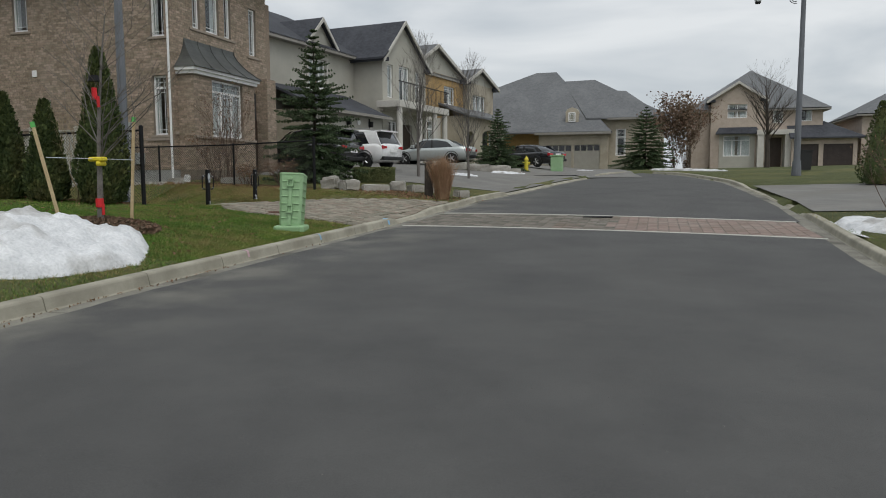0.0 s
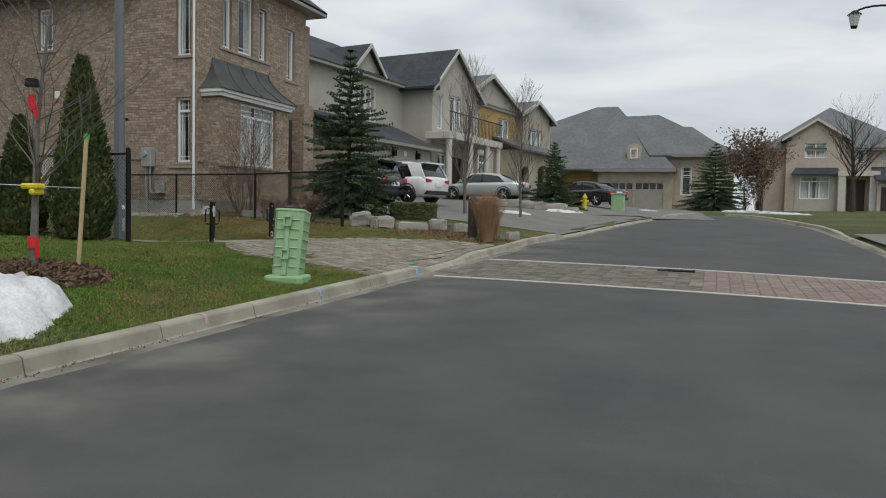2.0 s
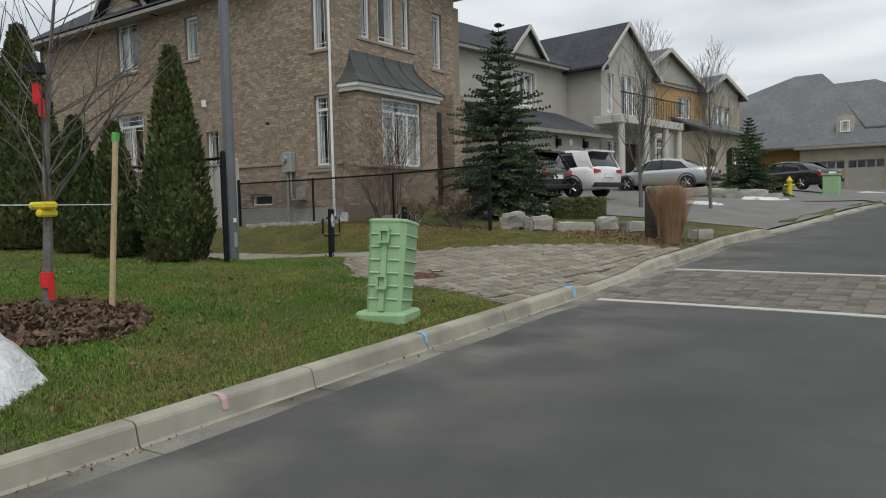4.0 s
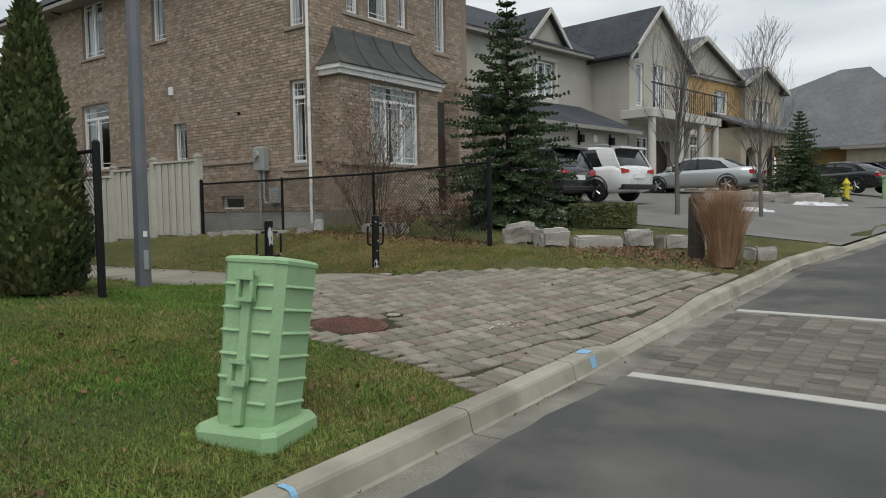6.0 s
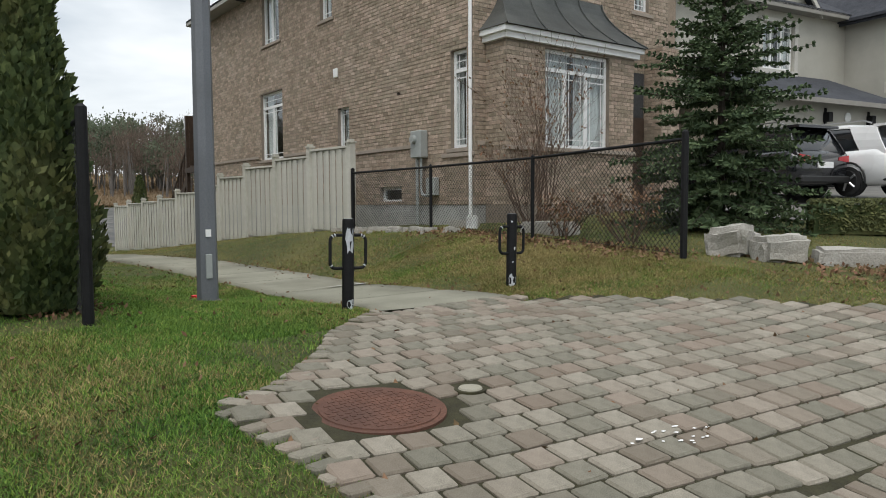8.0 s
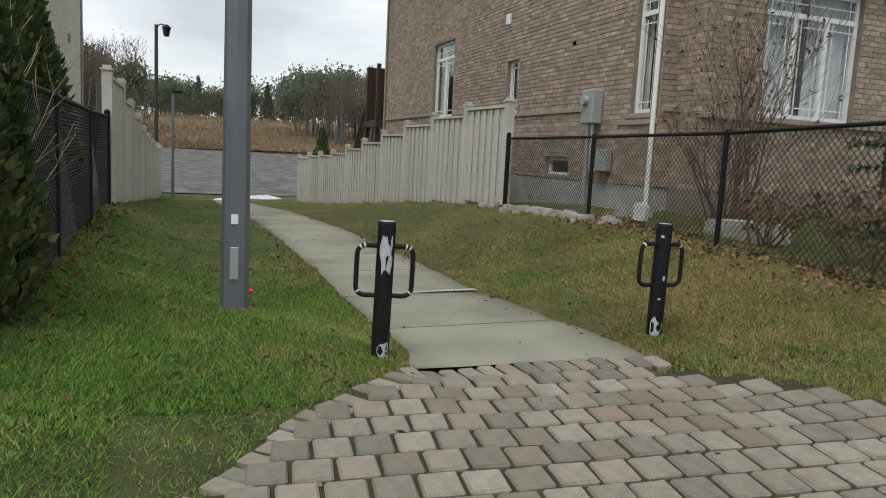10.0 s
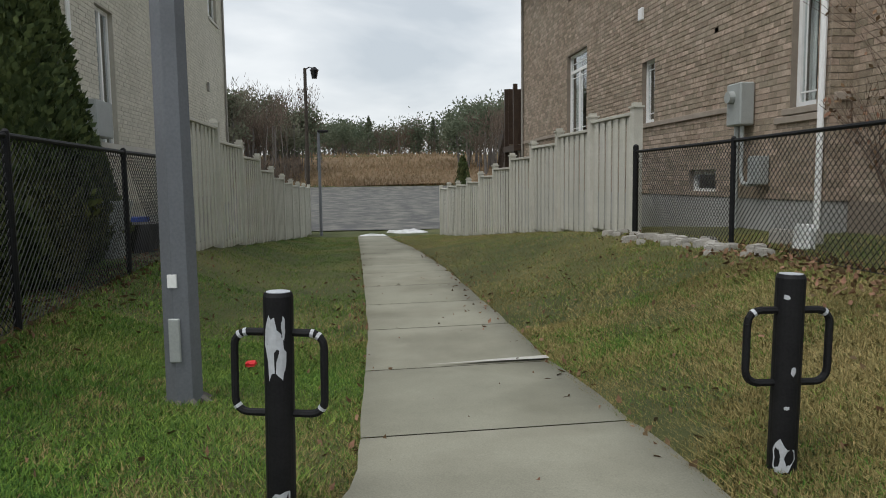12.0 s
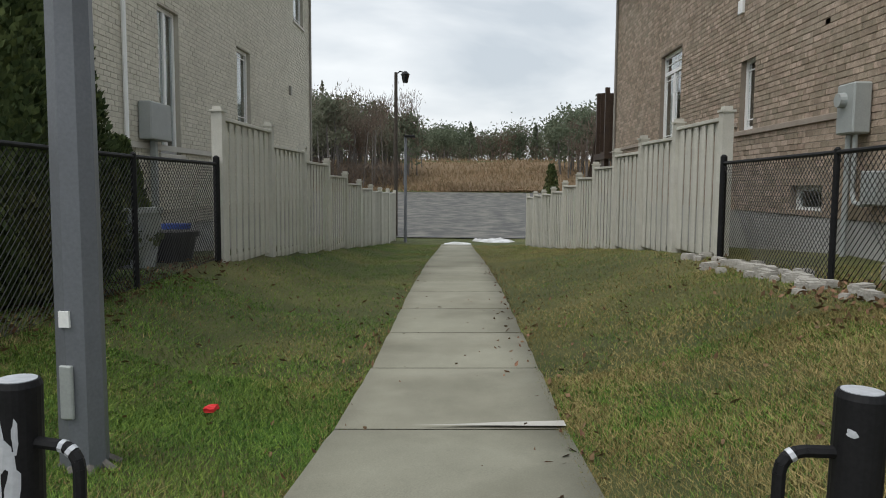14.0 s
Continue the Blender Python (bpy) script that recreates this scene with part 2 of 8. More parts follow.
# pine green lightened and greyed, so distance haze is in the colour
M_WOODS = material("hazed_pine_crown", (0.090, 0.120, 0.075), (0.180, 0.205, 0.140), 0.12, 0.9, 0.0, 5, (0.234, 0.214, 0.165), 0.04, 0.9, vary="island", spread=0.08)
M_DRY = material("dry_grass", (0.216, 0.151, 0.085), (0.367, 0.271, 0.167), 0.4, 0.95, 0.3, 12, (0.183, 0.131, 0.081), 0.08, 0.6, vary="island", spread=0.2)
M_CLUMP = material("ornamental_grass", (0.25, 0.15, 0.085), (0.45, 0.29, 0.175), 4, 0.95, 0.0, 40, vary="island", spread=0.3)
M_HEDGE = material("box_leaves", (0.045, 0.055, 0.018), (0.12, 0.13, 0.045), 3, 0.8, 0.0, 30, vary="island", spread=0.35)
M_GREENTIP = material("green_marker_paint", (0.10, 0.42, 0.10), (0.16, 0.55, 0.15), 8, 0.6, 0.0, 60)
M_BLADE = material("grass_blade", (0.055, 0.130, 0.015), (0.138, 0.245, 0.038), 1.6, 0.85, 0.0, 30, (0.183, 0.218, 0.050), 0.33, 0.5, vary="island", spread=0.5)
M_BLADE_DRY = material("dry_grass_blade", (0.139, 0.127, 0.037), (0.319, 0.272, 0.106), 1.6, 0.85, 0.0, 30, (0.383, 0.319, 0.138), 0.5, 0.5, vary="island", spread=0.5, tint=(0.17, 0.10, 0.045), tint_amount=0.4)
M_LEAF = material("fallen_leaf", (0.10, 0.055, 0.03), (0.26, 0.16, 0.09), 6, 0.9, 0.0, 30, vary="island", spread=0.4)
M_MULCH = material("bark_mulch", (0.055, 0.034, 0.022), (0.20, 0.135, 0.085), 12, 0.95, 0.5, 60, vary="island", spread=0.4)
M_STAKE = material("pine_stake", (0.42, 0.31, 0.17), (0.58, 0.46, 0.28), 8, 0.8, 0.3, 60)
M_RED = material("red_ribbon", (0.55, 0.012, 0.018), (0.7, 0.03, 0.035), 8, 0.6, 0.0, 60)
M_YELLOW = material("yellow_strap", (0.62, 0.50, 0.02), (0.75, 0.62, 0.05), 8, 0.6, 0.0, 60)
M_METER = material("grey_meter_box", (0.30, 0.32, 0.31), (0.38, 0.40, 0.39), 4, 0.5, 0.1, 60, metal=0.1)
M_TYRE = material("tyre_rubber", (0.012, 0.012, 0.012), (0.025, 0.025, 0.025), 10, 0.85, 0.1, 60)
M_CHIP = material("bare_galvanised_steel", (0.40, 0.42, 0.45), (0.55, 0.57, 0.60), 9, 0.5, 0.1, 60, metal=0.2)
M_HYDRANT = material("hydrant_yellow", (0.55, 0.45, 0.03), (0.68, 0.58, 0.07), 6, 0.5, 0.1, 60)
M_BLUEPAINT = material("blue_marking_paint", (0.16, 0.36, 0.55), (0.28, 0.48, 0.66), 20, 0.9, 0.1, 90)
M_PINKPAINT = material("pink_marking_paint", (0.42, 0.27, 0.30), (0.52, 0.36, 0.38), 20, 0.9, 0.1, 90)
M_CARWHITE = gloss("white_car_paint", (0.78, 0.78, 0.78), 0.25, 0.0, 0.6)
M_CARBLACK = gloss("black_car_paint", (0.012, 0.013, 0.016), 0.2, 0.0, 0.8)
M_CARSILVER = gloss("silver_car_paint", (0.50, 0.53, 0.52), 0.3, 0.5, 0.6)
M_CARGLASS = gloss("tinted_car_glass", (0.012, 0.014, 0.016), 0.06, 0.0, 0.5)
M_TAIL = gloss("red_lamp_lens", (0.45, 0.012, 0.02), 0.2, 0.0, 0.5)
M_RIM = gloss("alloy_rim", (0.45, 0.45, 0.46), 0.3, 0.8)
M_PLASTIC = gloss("black_plastic", (0.015, 0.015, 0.015), 0.5)
M_LAMPGLASS = gloss("frosted_lamp_glass", (0.55, 0.57, 0.56), 0.25)


# far foliage and dry grass let light through, which evens out their shading
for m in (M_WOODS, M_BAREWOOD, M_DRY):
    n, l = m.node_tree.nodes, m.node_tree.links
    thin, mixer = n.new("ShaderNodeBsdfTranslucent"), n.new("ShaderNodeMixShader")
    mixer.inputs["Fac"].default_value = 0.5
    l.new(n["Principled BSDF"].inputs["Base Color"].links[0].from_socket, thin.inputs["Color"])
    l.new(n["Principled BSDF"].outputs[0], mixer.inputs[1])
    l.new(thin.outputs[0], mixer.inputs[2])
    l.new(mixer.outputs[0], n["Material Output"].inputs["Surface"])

# pale road dust that gathers beside the gutter
n, l = M_ASPHALT.node_tree.nodes, M_ASPHALT.node_tree.links
bsdf = n["Principled BSDF"]
was = bsdf.inputs["Base Color"].links[0].from_socket
co, sep, mr = n.new("ShaderNodeTexCoord"), n.new("ShaderNodeSeparateXYZ"), n.new("ShaderNodeMapRange")
mr.inputs["From Min"].default_value, mr.inputs["From Max"].default_value = -2.3, -4.4
tn, mul, dust = n.new("ShaderNodeTexNoise"), n.new("ShaderNodeMath"), n.new("ShaderNodeMixRGB")
tn.inputs["Scale"].default_value, tn.inputs["Detail"].default_value = 1.1, 7
tr = n.new("ShaderNodeMapRange")
tr.inputs["From Min"].default_value, tr.inputs["From Max"].default_value = 0.42, 0.66
mul.operation = "MULTIPLY"
dust.inputs["Color2"].default_value = (0.155, 0.15, 0.13, 1)
l.new(co.outputs["Object"], sep.inputs[0])
l.new(sep.outputs["X"], mr.inputs["Value"])
l.new(co.outputs["Object"], tn.inputs["Vector"])
l.new(tn.outputs["Fac"], tr.inputs["Value"])
l.new(mr.outputs[0], mul.inputs[0])
l.new(tr.outputs[0], mul.inputs[1])
l.new(mul.outputs[0], dust.inputs["Fac"])
l.new(was, dust.inputs["Color1"])
l.new(dust.outputs["Color"], bsdf.inputs["Base Color"])


# ---- building helpers ----
def box(bm, lo, hi):
    x0, y0, z0 = lo
    x1, y1, z1 = hi
    v = [bm.verts.new(p) for p in ((x0, y0, z0), (x1, y0, z0), (x1, y1, z0), (x0, y1, z0), (x0, y0, z1), (x1, y0, z1), (x1, y1, z1), (x0, y1, z1))]
    for f in ((3, 2, 1, 0), (4, 5, 6, 7), (0, 1, 5, 4), (1, 2, 6, 5), (2, 3, 7, 6), (3, 0, 4, 7)):
        bm.faces.new([v[i] for i in f])
    return v


def tube(bm, p0, p1, r0, r1=None, seg=8, cap=True):
    p0, p1 = Vector(p0), Vector(p1)
    r1 = r0 if r1 is None else r1
    a = (p1 - p0).normalized()
    u = a.orthogonal().normalized()
    w = a.cross(u)
    rings = []
    for p, r in ((p0, r0), (p1, r1)):
        rings.append([bm.verts.new(p + (u * math.cos(2 * math.pi * k / seg) + w * math.sin(2 * math.pi * k / seg)) * r) for k in range(seg)])
    for k in range(seg):
        bm.faces.new((rings[0][k], rings[0][(k + 1) % seg], rings[1][(k + 1) % seg], rings[1][k]))
    if cap:
        bm.faces.new(rings[0][::-1])
        bm.faces.new(rings[1])


def pipe(bm, pts, r, seg=8):
    for a, b in zip(pts[:-1], pts[1:]):
        tube(bm, a, b, r, r, seg)


def bevel(bm, width, segments=1):
    bmesh.ops.bevel(bm, geom=bm.edges[:], offset=width, segments=segments, affect="EDGES", clamp_overlap=True)


def prism(bm, poly, axis, a, b):
    """Extrudes a closed outline (two coordinates a point) along an axis from a to b."""
    def put(p, t):
        return {"x": (t, p[0], p[1]), "y": (p[0], t, p[1]), "z": (p[0], p[1], t)}[axis]
    va = [bm.verts.new(put(p, a)) for p in poly]
    vb = [bm.verts.new(put(p, b)) for p in poly]
    n = len(poly)
    bm.faces.new(va[::-1])
    bm.faces.new(vb)
    for k in range(n):
        bm.faces.new((va[k], va[(k + 1) % n], vb[(k + 1) % n], vb[k]))


def mesh_of(name, bm, mat):
    bmesh.ops.recalc_face_normals(bm, faces=bm.faces[:])
    me = bpy.data.meshes.new(name)
    bm.to_mesh(me)
    bm.free()
    me.materials.append(mat)
    return me


def raw_mesh(name, verts, faces, mat):
    me = bpy.data.meshes.new(name)
    me.from_pydata(verts, [], faces)
    me.materials.append(mat)
    return me


def smooth(me):
    me.shade_smooth()
    return me


def part(name, bm, mat, parent=None, label="", soft=False, local=False):
    """Links a bmesh, or a finished mesh, as one object, under its thing when one is given. local: its points are given from the thing's base."""
    me = mesh_of(name, bm, mat) if isinstance(bm, bmesh.types.BMesh) else bm
    if soft:
        smooth(me)
    ob = new(name, me)
    if parent is not None:
        ob.parent = parent
        if not local:
            ob.matrix_parent_inverse = Matrix.Translation(parent.location).inverted() if parent.parent is None else Matrix.Translation(parent.location).inverted()
    if label:
        ob["label"] = label
    return ob


def thing(name, at, label, category, group="", kind=""):
    ob = new(name)
    ob.location = at
    ob.empty_display_size = 0.2
    return tagged(ob, label, category, group, kind)


def box_part(name, lo, hi, mat, parent, label="", edge=0.0, local=False):
    bm = bmesh.new()
    box(bm, lo, hi)
    if edge:
        bevel(bm, edge)
    return part(name, bm, mat, parent, label, local=local)


def road_z(y):
    return float(np.interp(y, [-60, 0, 14, 20, 30, 40, 52, 70, 300], [-1.8, -0.35, 0.0, 0.22, 0.75, 1.22, 1.5, 1.75, 2.4]))


def road_fall(x, y):
    """Cross-fall of the road towards its right kerb, gone where the street turns."""
    return -0.125 * min(max((x + 4.4) / 8.6, 0.0), 1.0) * (1 - ease((y - 26) / 14)) * ease((y + 8) / 10)


def road_top(x, y):
    """Height of the finished road surface: cross-fall and a slight crown."""
    l, r = kerb_left(y) + 0.26, kerb_right(y) - 0.30
    t = (x - l) / (r - l)
    return road_z(y) + road_fall(x, y) + 0.014 + 0.035 * (1 - (2 * t - 1) ** 2)


def ease(t):
    t = min(max(t, 0.0), 1.0)
    return t * t * (3 - 2 * t)


def ground_z(x, y):
    """Height of the lawns and yards on both sides of the road."""
    if x > 0:
        return road_z(y) + road_fall(4.5, y) + 0.13 + 0.02 * min(max(x - 4.0, 0), 20)
    d = max(-4.7 - x, 0.0)
    p = float(np.interp(d, [0, 2.3, 5, 9.5, 13.5, 25, 33.5, 40, 75, 125, 400], [0.12, 0.27, 0.37, 0.38, 0.25, -0.3, -0.7, -0.72, 0.6, 6.0, 7.0]))
    back = 1 - ease((d - 16) / 14)
    s = road_z(y) * (back if y > 14 else back * (0.5 + 0.5 * (1 - ease(d / 4))))
    north = float(np.interp(d, [0, 4, 9, 13, 25, 34, 40], [0, 0.18, 0.35, 0.38, 0.18, 0.05, 0])) * ease((y - 16.9) / 2.8)
    south = float(np.interp(d, [0, 5, 13, 25, 34, 40], [0, 0.14, 0.5, 0.25, 0.05, 0])) * ease((14.3 - y) / 1.7)
    north *= 1 - 0.65 * ease((y - 21.5) / 4)
    drive = 0.03 * min(d, 10) * ease((y - 22) / 4) * back
    hollow = float(np.interp(d, [3.2, 4.6, 6.2, 7.8, 10, 14, 20], [0, 0.05, 0.13, 0.21, 0.20, 0.09, 0])) * (1 - ease((abs(y - 16.15) - 0.74) / float(np.interp(d, [5.2, 8.0], [0.26, 2.6]))))
    dip = 0.08 * ease((y - 14.45) / 0.7) * (1 - ease((y - 16.4) / 1.6)) * (1 - ease(d / 1.1))
    return p + s + north + south + drive - dip - hollow


def kerb_left(y):
    return float(np.interp(y, [-80, 17.5, 22, 25, 28, 33, 38, 43], [-4.6, -4.6, -4.45, -3.95, -3.5, -2.85, -1.9, -0.2]))


def kerb_height(y):
    """Height of the left kerb over the gutter, dropped at the paved apron and the driveway."""
    return 0.15 - 0.085 * ease((y - 14.45) / 0.7) * (1 - ease((y - 16.4) / 1.6)) - 0.1 * ease((y - 24.0) / 1.0) * (1 - ease((y - 37) / 2))


def kerb_right(y):
    return float(np.interp(y, [-80, 11, 17.5, 22, 28, 33, 38, 43], [4.2, 4.2, 4.55, 4.7, 4.45, 4.0, 2.6, 0.6]))


PLAZA = [(-4.72, 12.95), (-5.5, 13.2), (-6.3, 13.2), (-7.3, 13.05), (-7.55, 13.5), (-8.2, 14.1), (-8.8, 14.6), (-9.25, 15.2), (-9.1, 16.0), (-8.95, 16.75), (-8.45, 17.3), (-7.5, 17.95), (-6.8, 18.35), (-5.7, 19.3), (-4.72, 19.9)]


VALVE = (-6.85, 14.39)


def inside(x, y, poly):
    hit = False
    for (x0, y0), (x1, y1) in zip(poly, poly[1:] + poly[:1]):
        if (y0 > y) != (y1 > y) and x < (x1 - x0) * (y - y0) / (y1 - y0) + x0:
            hit = not hit
    return hit


def path_edges(x):
    """South and north edge of the footpath at x."""
    return (float(np.interp(x, [-38, -14, -10, -9.2], [15.35, 15.52, 15.42, 15.2])), float(np.interp(x, [-38, -14, -10.2, -9.0], [16.58, 16.90, 16.94, 16.90])))


def sheet_z(x, y):
    if y < 43 and kerb_left(y) - 0.12 < x < kerb_right(y) + 0.12:
        return road_z(y) + road_fall(x, y) - 0.15
    return ground_z(x, y)


# ---- the ground, one sheet to the horizon ----
def ground():
    xs = [-2500, -1200, -600, -400, -300, -220, -170, -140] + list(np.arange(-130, -46, 4.0)) + list(np.arange(-46, -20, 0.8)) + list(np.arange(-20, -4.8, 0.3)) + [-4.8, -4.74, -4.7]
    xs += list(np.arange(-4.4, 4.3, 0.5)) + [4.33, 4.36] + list(np.arange(4.8, 12, 0.8)) + list(np.arange(14, 60, 4.0)) + [80, 120, 200, 400, 900, 2500]
    ys = [-2500, -900, -400, -200, -100, -60] + list(np.arange(-40, 4, 2.0)) + list(np.arange(4, 24, 0.3)) + list(np.arange(24, 70, 1.0)) + [75, 85, 100, 130, 180, 300, 600, 1200, 2500]
    verts, faces = [], []
    for y in ys:
        for x in xs:
            z = sheet_z(x, y)
            if abs(x) < 60 and abs(y) < 60:
                z += 0.02 * noise.noise((x * 0.9, y * 0.9, 0)) * (0 if (kerb_left(y) - 0.4 < x < 5) else 1)
            verts.append((x, y, z))
    w = len(xs)
    for j in range(len(ys) - 1):
        for i in range(w - 1):
            a = j * w + i
            faces.append((a, a + 1, a + 1 + w, a + w))
    me = smooth(raw_mesh("ground", verts, faces, M_GRASS))
    return tagged(new("ground", me), "patchy winter lawn, green and straw-coloured, over uneven soil", "lawn", kind="structure")


def strip_sheet(name, rows, mat, label, category, parent=None):
    """A sheet from cross rows of points."""
    verts, faces = [], []
    w = len(rows[0])
    for r in rows:
        verts += r
    for j in range(len(rows) - 1):
        for i in range(w - 1):
            a = j * w + i
            faces.append((a, a + 1, a + 1 + w, a + w))
    ob = new(name, smooth(raw_mesh(name, verts, faces, mat)))
    return tagged(ob, label, category, kind="structure")


def road():
    for name, y0, y1 in (("road", -60, 14.28), ("road_far", 17.72, 43)):
        rows = []
        for y in np.arange(y0, y1 + 0.01, (y1 - y0) / max(int((y1 - y0) / 0.25), 1)):
            l, r = kerb_left(y) + 0.29 + 0.06 * noise.noise((y * 0.9, 2, 0)) + 0.03 * noise.noise((y * 3.1, 5, 0)), kerb_right(y) - 0.30
            rows.append([(l + (r - l) * k / 12, y, road_top(l + (r - l) * k / 12, y) + 0.004 + 0.006 * noise.noise((k * 0.7, y * 0.5, 3))) for k in range(13)])
        strip_sheet(name, rows, M_ASPHALT, "worn dark grey asphalt road with pale worn patches", "road")
    # kerbs with gutters
    for side in (-1, 1):
        edge = kerb_left if side < 0 else kerb_right
        prev = None
        n = 0
        y = -40.0
        while y < 42:
            step = 3.0 if y < 0 else 1.5
            kp = thing("kerb", (edge(y), y, road_z(y)), "pale weathered concrete kerb with rounded edge and gutter", "kerb", "kerb sections", "structure")
            sub = 8
            for nm, mat in (("kerb_stone", M_KERB), ("gutter", M_GUTTER)):
                bm = bmesh.new()
                rings = []
                for k in range(sub + 1):
                    yy = y + 0.006 + (step - 0.012) * k / sub
                    e = edge(yy)
                    z = road_z(yy) + road_fall(e, yy)
                    h = kerb_height(yy) if side < 0 else 0.13 - 0.09 * ease((yy - 18.5) / 1.5) * (1 - ease((yy - 29) / 2))
                    w = 0.004 * noise.noise((yy * 5, side, 0))
                    if nm == "kerb_stone":
                        prof = [(-0.16, -0.12), (-0.16, h), (-0.14, h + 0.008 + w), (-0.03, h + 0.005 + w), (-0.008, h - 0.004), (0.004, h - 0.022), (0.03, 0.02), (0.045, 0.003), (0.045, -0.1)]
                    else:
                        prof = [(0.0455, -0.1), (0.0455, 0.003 + w), (0.17, 0.004 + w), (0.36, 0.011), (0.36, -0.1)]
                    rings.append([bm.verts.new((e - px * side, yy, z + pz)) for px, pz in prof])
                for p, q in zip(rings[:-1], rings[1:]):
                    for k in range(len(p)):
                        bm.faces.new((p[k], p[(k + 1) % len(p)], q[(k + 1) % len(p)], q[k]))
                bm.faces.new(rings[0])
                bm.faces.new(rings[-1][::-1])
                part(nm, bm, mat, kp)
            y += step
    # driveway of the grey house and of the bungalow
    rows = []
    for y in np.arange(24.9, 43.01, 0.5):
        e = kerb_left(y) - 0.17
        rows.append([(x, y, ground_z(x, y) + 0.02 - 0.06 * ease((x - e + 0.5) / 0.5)) for x in (e, e - 0.25, e - 0.5, *np.linspace(e - 1.2, -17.5, 12))])
    strip_sheet("driveway", rows, M_DRIVE, "worn grey driveway rising to the garages", "driveway")
    rows = []
    for y in np.arange(36.0, 63.0, 1.0):
        t = (y - 36) / 27
        l, r = -5.5 - 4.0 * t, 0.4 - 3.4 * t
        row = []
        for k in range(19):
            x = l + (r - l) * k / 18
            row.append((x, y, road_z(y) + 0.055 + 0.12 * max(ease((kerb_left(y) - x) / 0.5), ease((y - 40.0) / 2.5)) + max(ground_z(x, y) - road_z(y) - 0.13, 0.0) * ease((y - 40.0) / 2.5)))
        rows.append(row)
    strip_sheet("driveway_far", rows, M_DRIVE, "grey driveway in front of the double garage", "driveway")
    rows = []
    for y in np.arange(19.0, 30.0, 1.0):
        rows.append([(x, y, ground_z(x, y) + 0.025) for x in (kerb_right(y) + 0.17, 7, 10, 14, 20)])
    strip_sheet("driveway_right", rows, M_DRIVE, "grey concrete driveway across the road", "driveway")
    # road beyond the footpath
    rows = []
    for x in np.arange(-84, -39.0, 3.0):
        rows.append([(x, y, ground_z(x, y) + 0.04) for y in np.linspace(-60, 90, 26)])
    strip_sheet("road_back", rows, M_ASPHALT, "wet grey asphalt road at the end of the footpath", "road")


# ---- walls with openings ----
def cells(u0, u1, z0, z1, holes):
    """Rectangles that fill the wall round its openings."""
    us = sorted({u0, u1, *[min(max(h[k], u0), u1) for h in holes for k in (0, 1)]})
    out = []
    for a, b in zip(us[:-1], us[1:]):
        m = (a + b) / 2
        spans = sorted((h[2], h[3]) for h in holes if h[0] < m < h[1])
        z = z0
        for s, e in spans:
            if s > z:
                out.append((a, b, z, min(s, z1)))
            z = max(z, e)
        if z < z1:
            out.append((a, b, z, z1))
    return out


def wall_mesh(plane, at, out, u0, u1, z0, z1, holes, thick):
    """plane 'y': the wall stands at y = at and runs along x; out is the sign of its outward normal."""
    bm = bmesh.new()
    a, b = sorted((at, at - out * thick))
    for p, q, s, e in cells(u0, u1, z0, z1, holes):
        box(bm, (p, a, s), (q, b, e)) if plane == "y" else box(bm, (a, p, s), (b, q, e))
    bmesh.ops.remove_doubles(bm, verts=bm.verts[:], dist=0.0005)
    return bm


def brick_rects(u0, u1, z0, z1, holes, length=0.225, course=0.086, gap=0.009):
    out = []
    for row in range(int((z1 - z0) / course + 1e-6)):
        z = z0 + row * course
        mid = z + course / 2
        cuts = sorted((h[0], h[1]) for h in holes if h[2] < mid < h[3])
        spans, s = [], u0
        for a, b in cuts:
            if a > s:
                spans.append((s, a))
            s = max(s, b)
        if s < u1:
            spans.append((s, u1))
        for a, b in spans:
            u = math.floor((a - u0) / length) * length + u0 - (length / 2 if row % 2 else 0)
            while u < b:
                p, q = max(u, a) + gap / 2, min(u + length, b) - gap / 2
                if q - p > 0.03:
                    out.append((p, q, z + gap / 2, z + course - gap / 2))
                u += length
    return out


def brick_piece(plane, at, out, rect, proud, rng):
    """Eight points and five faces of one brick that stands proud of the mortar."""
    p, q, s, e = rect
    d = proud + rng.uniform(-0.004, 0.005)
    c = 0.004
    base, top = at, at + out * d
    pts = [(p, base, s), (q, base, s), (q, base, e), (p, base, e), (p + c, top, s + c), (q - c, top, s + c), (q - c, top, e - c), (p + c, top, e - c)]
    if plane == "x":
        pts = [(b, a, z) for a, b, z in pts]
    faces = [(4, 5, 6, 7), (0, 1, 5, 4), (1, 2, 6, 5), (2, 3, 7, 6), (3, 0, 4, 7)]
    if (plane == "y") == (out > 0):
        faces = [f[::-1] for f in faces]
    return pts, faces


def brick_skin(name, parent, plane, at, out, rects, mat, seed, label):
    rng = random.Random(seed)
    verts, faces = [], []
    for r in rects:
        pts, fs = brick_piece(plane, at, out, r, 0.007, rng)
        n = len(verts)
        verts += pts
        faces += [tuple(n + i for i in f) for f in fs]
    ob = part(name, raw_mesh(name, verts, faces, mat), mat, parent, label)
    return tagged(ob, kind="stuff")


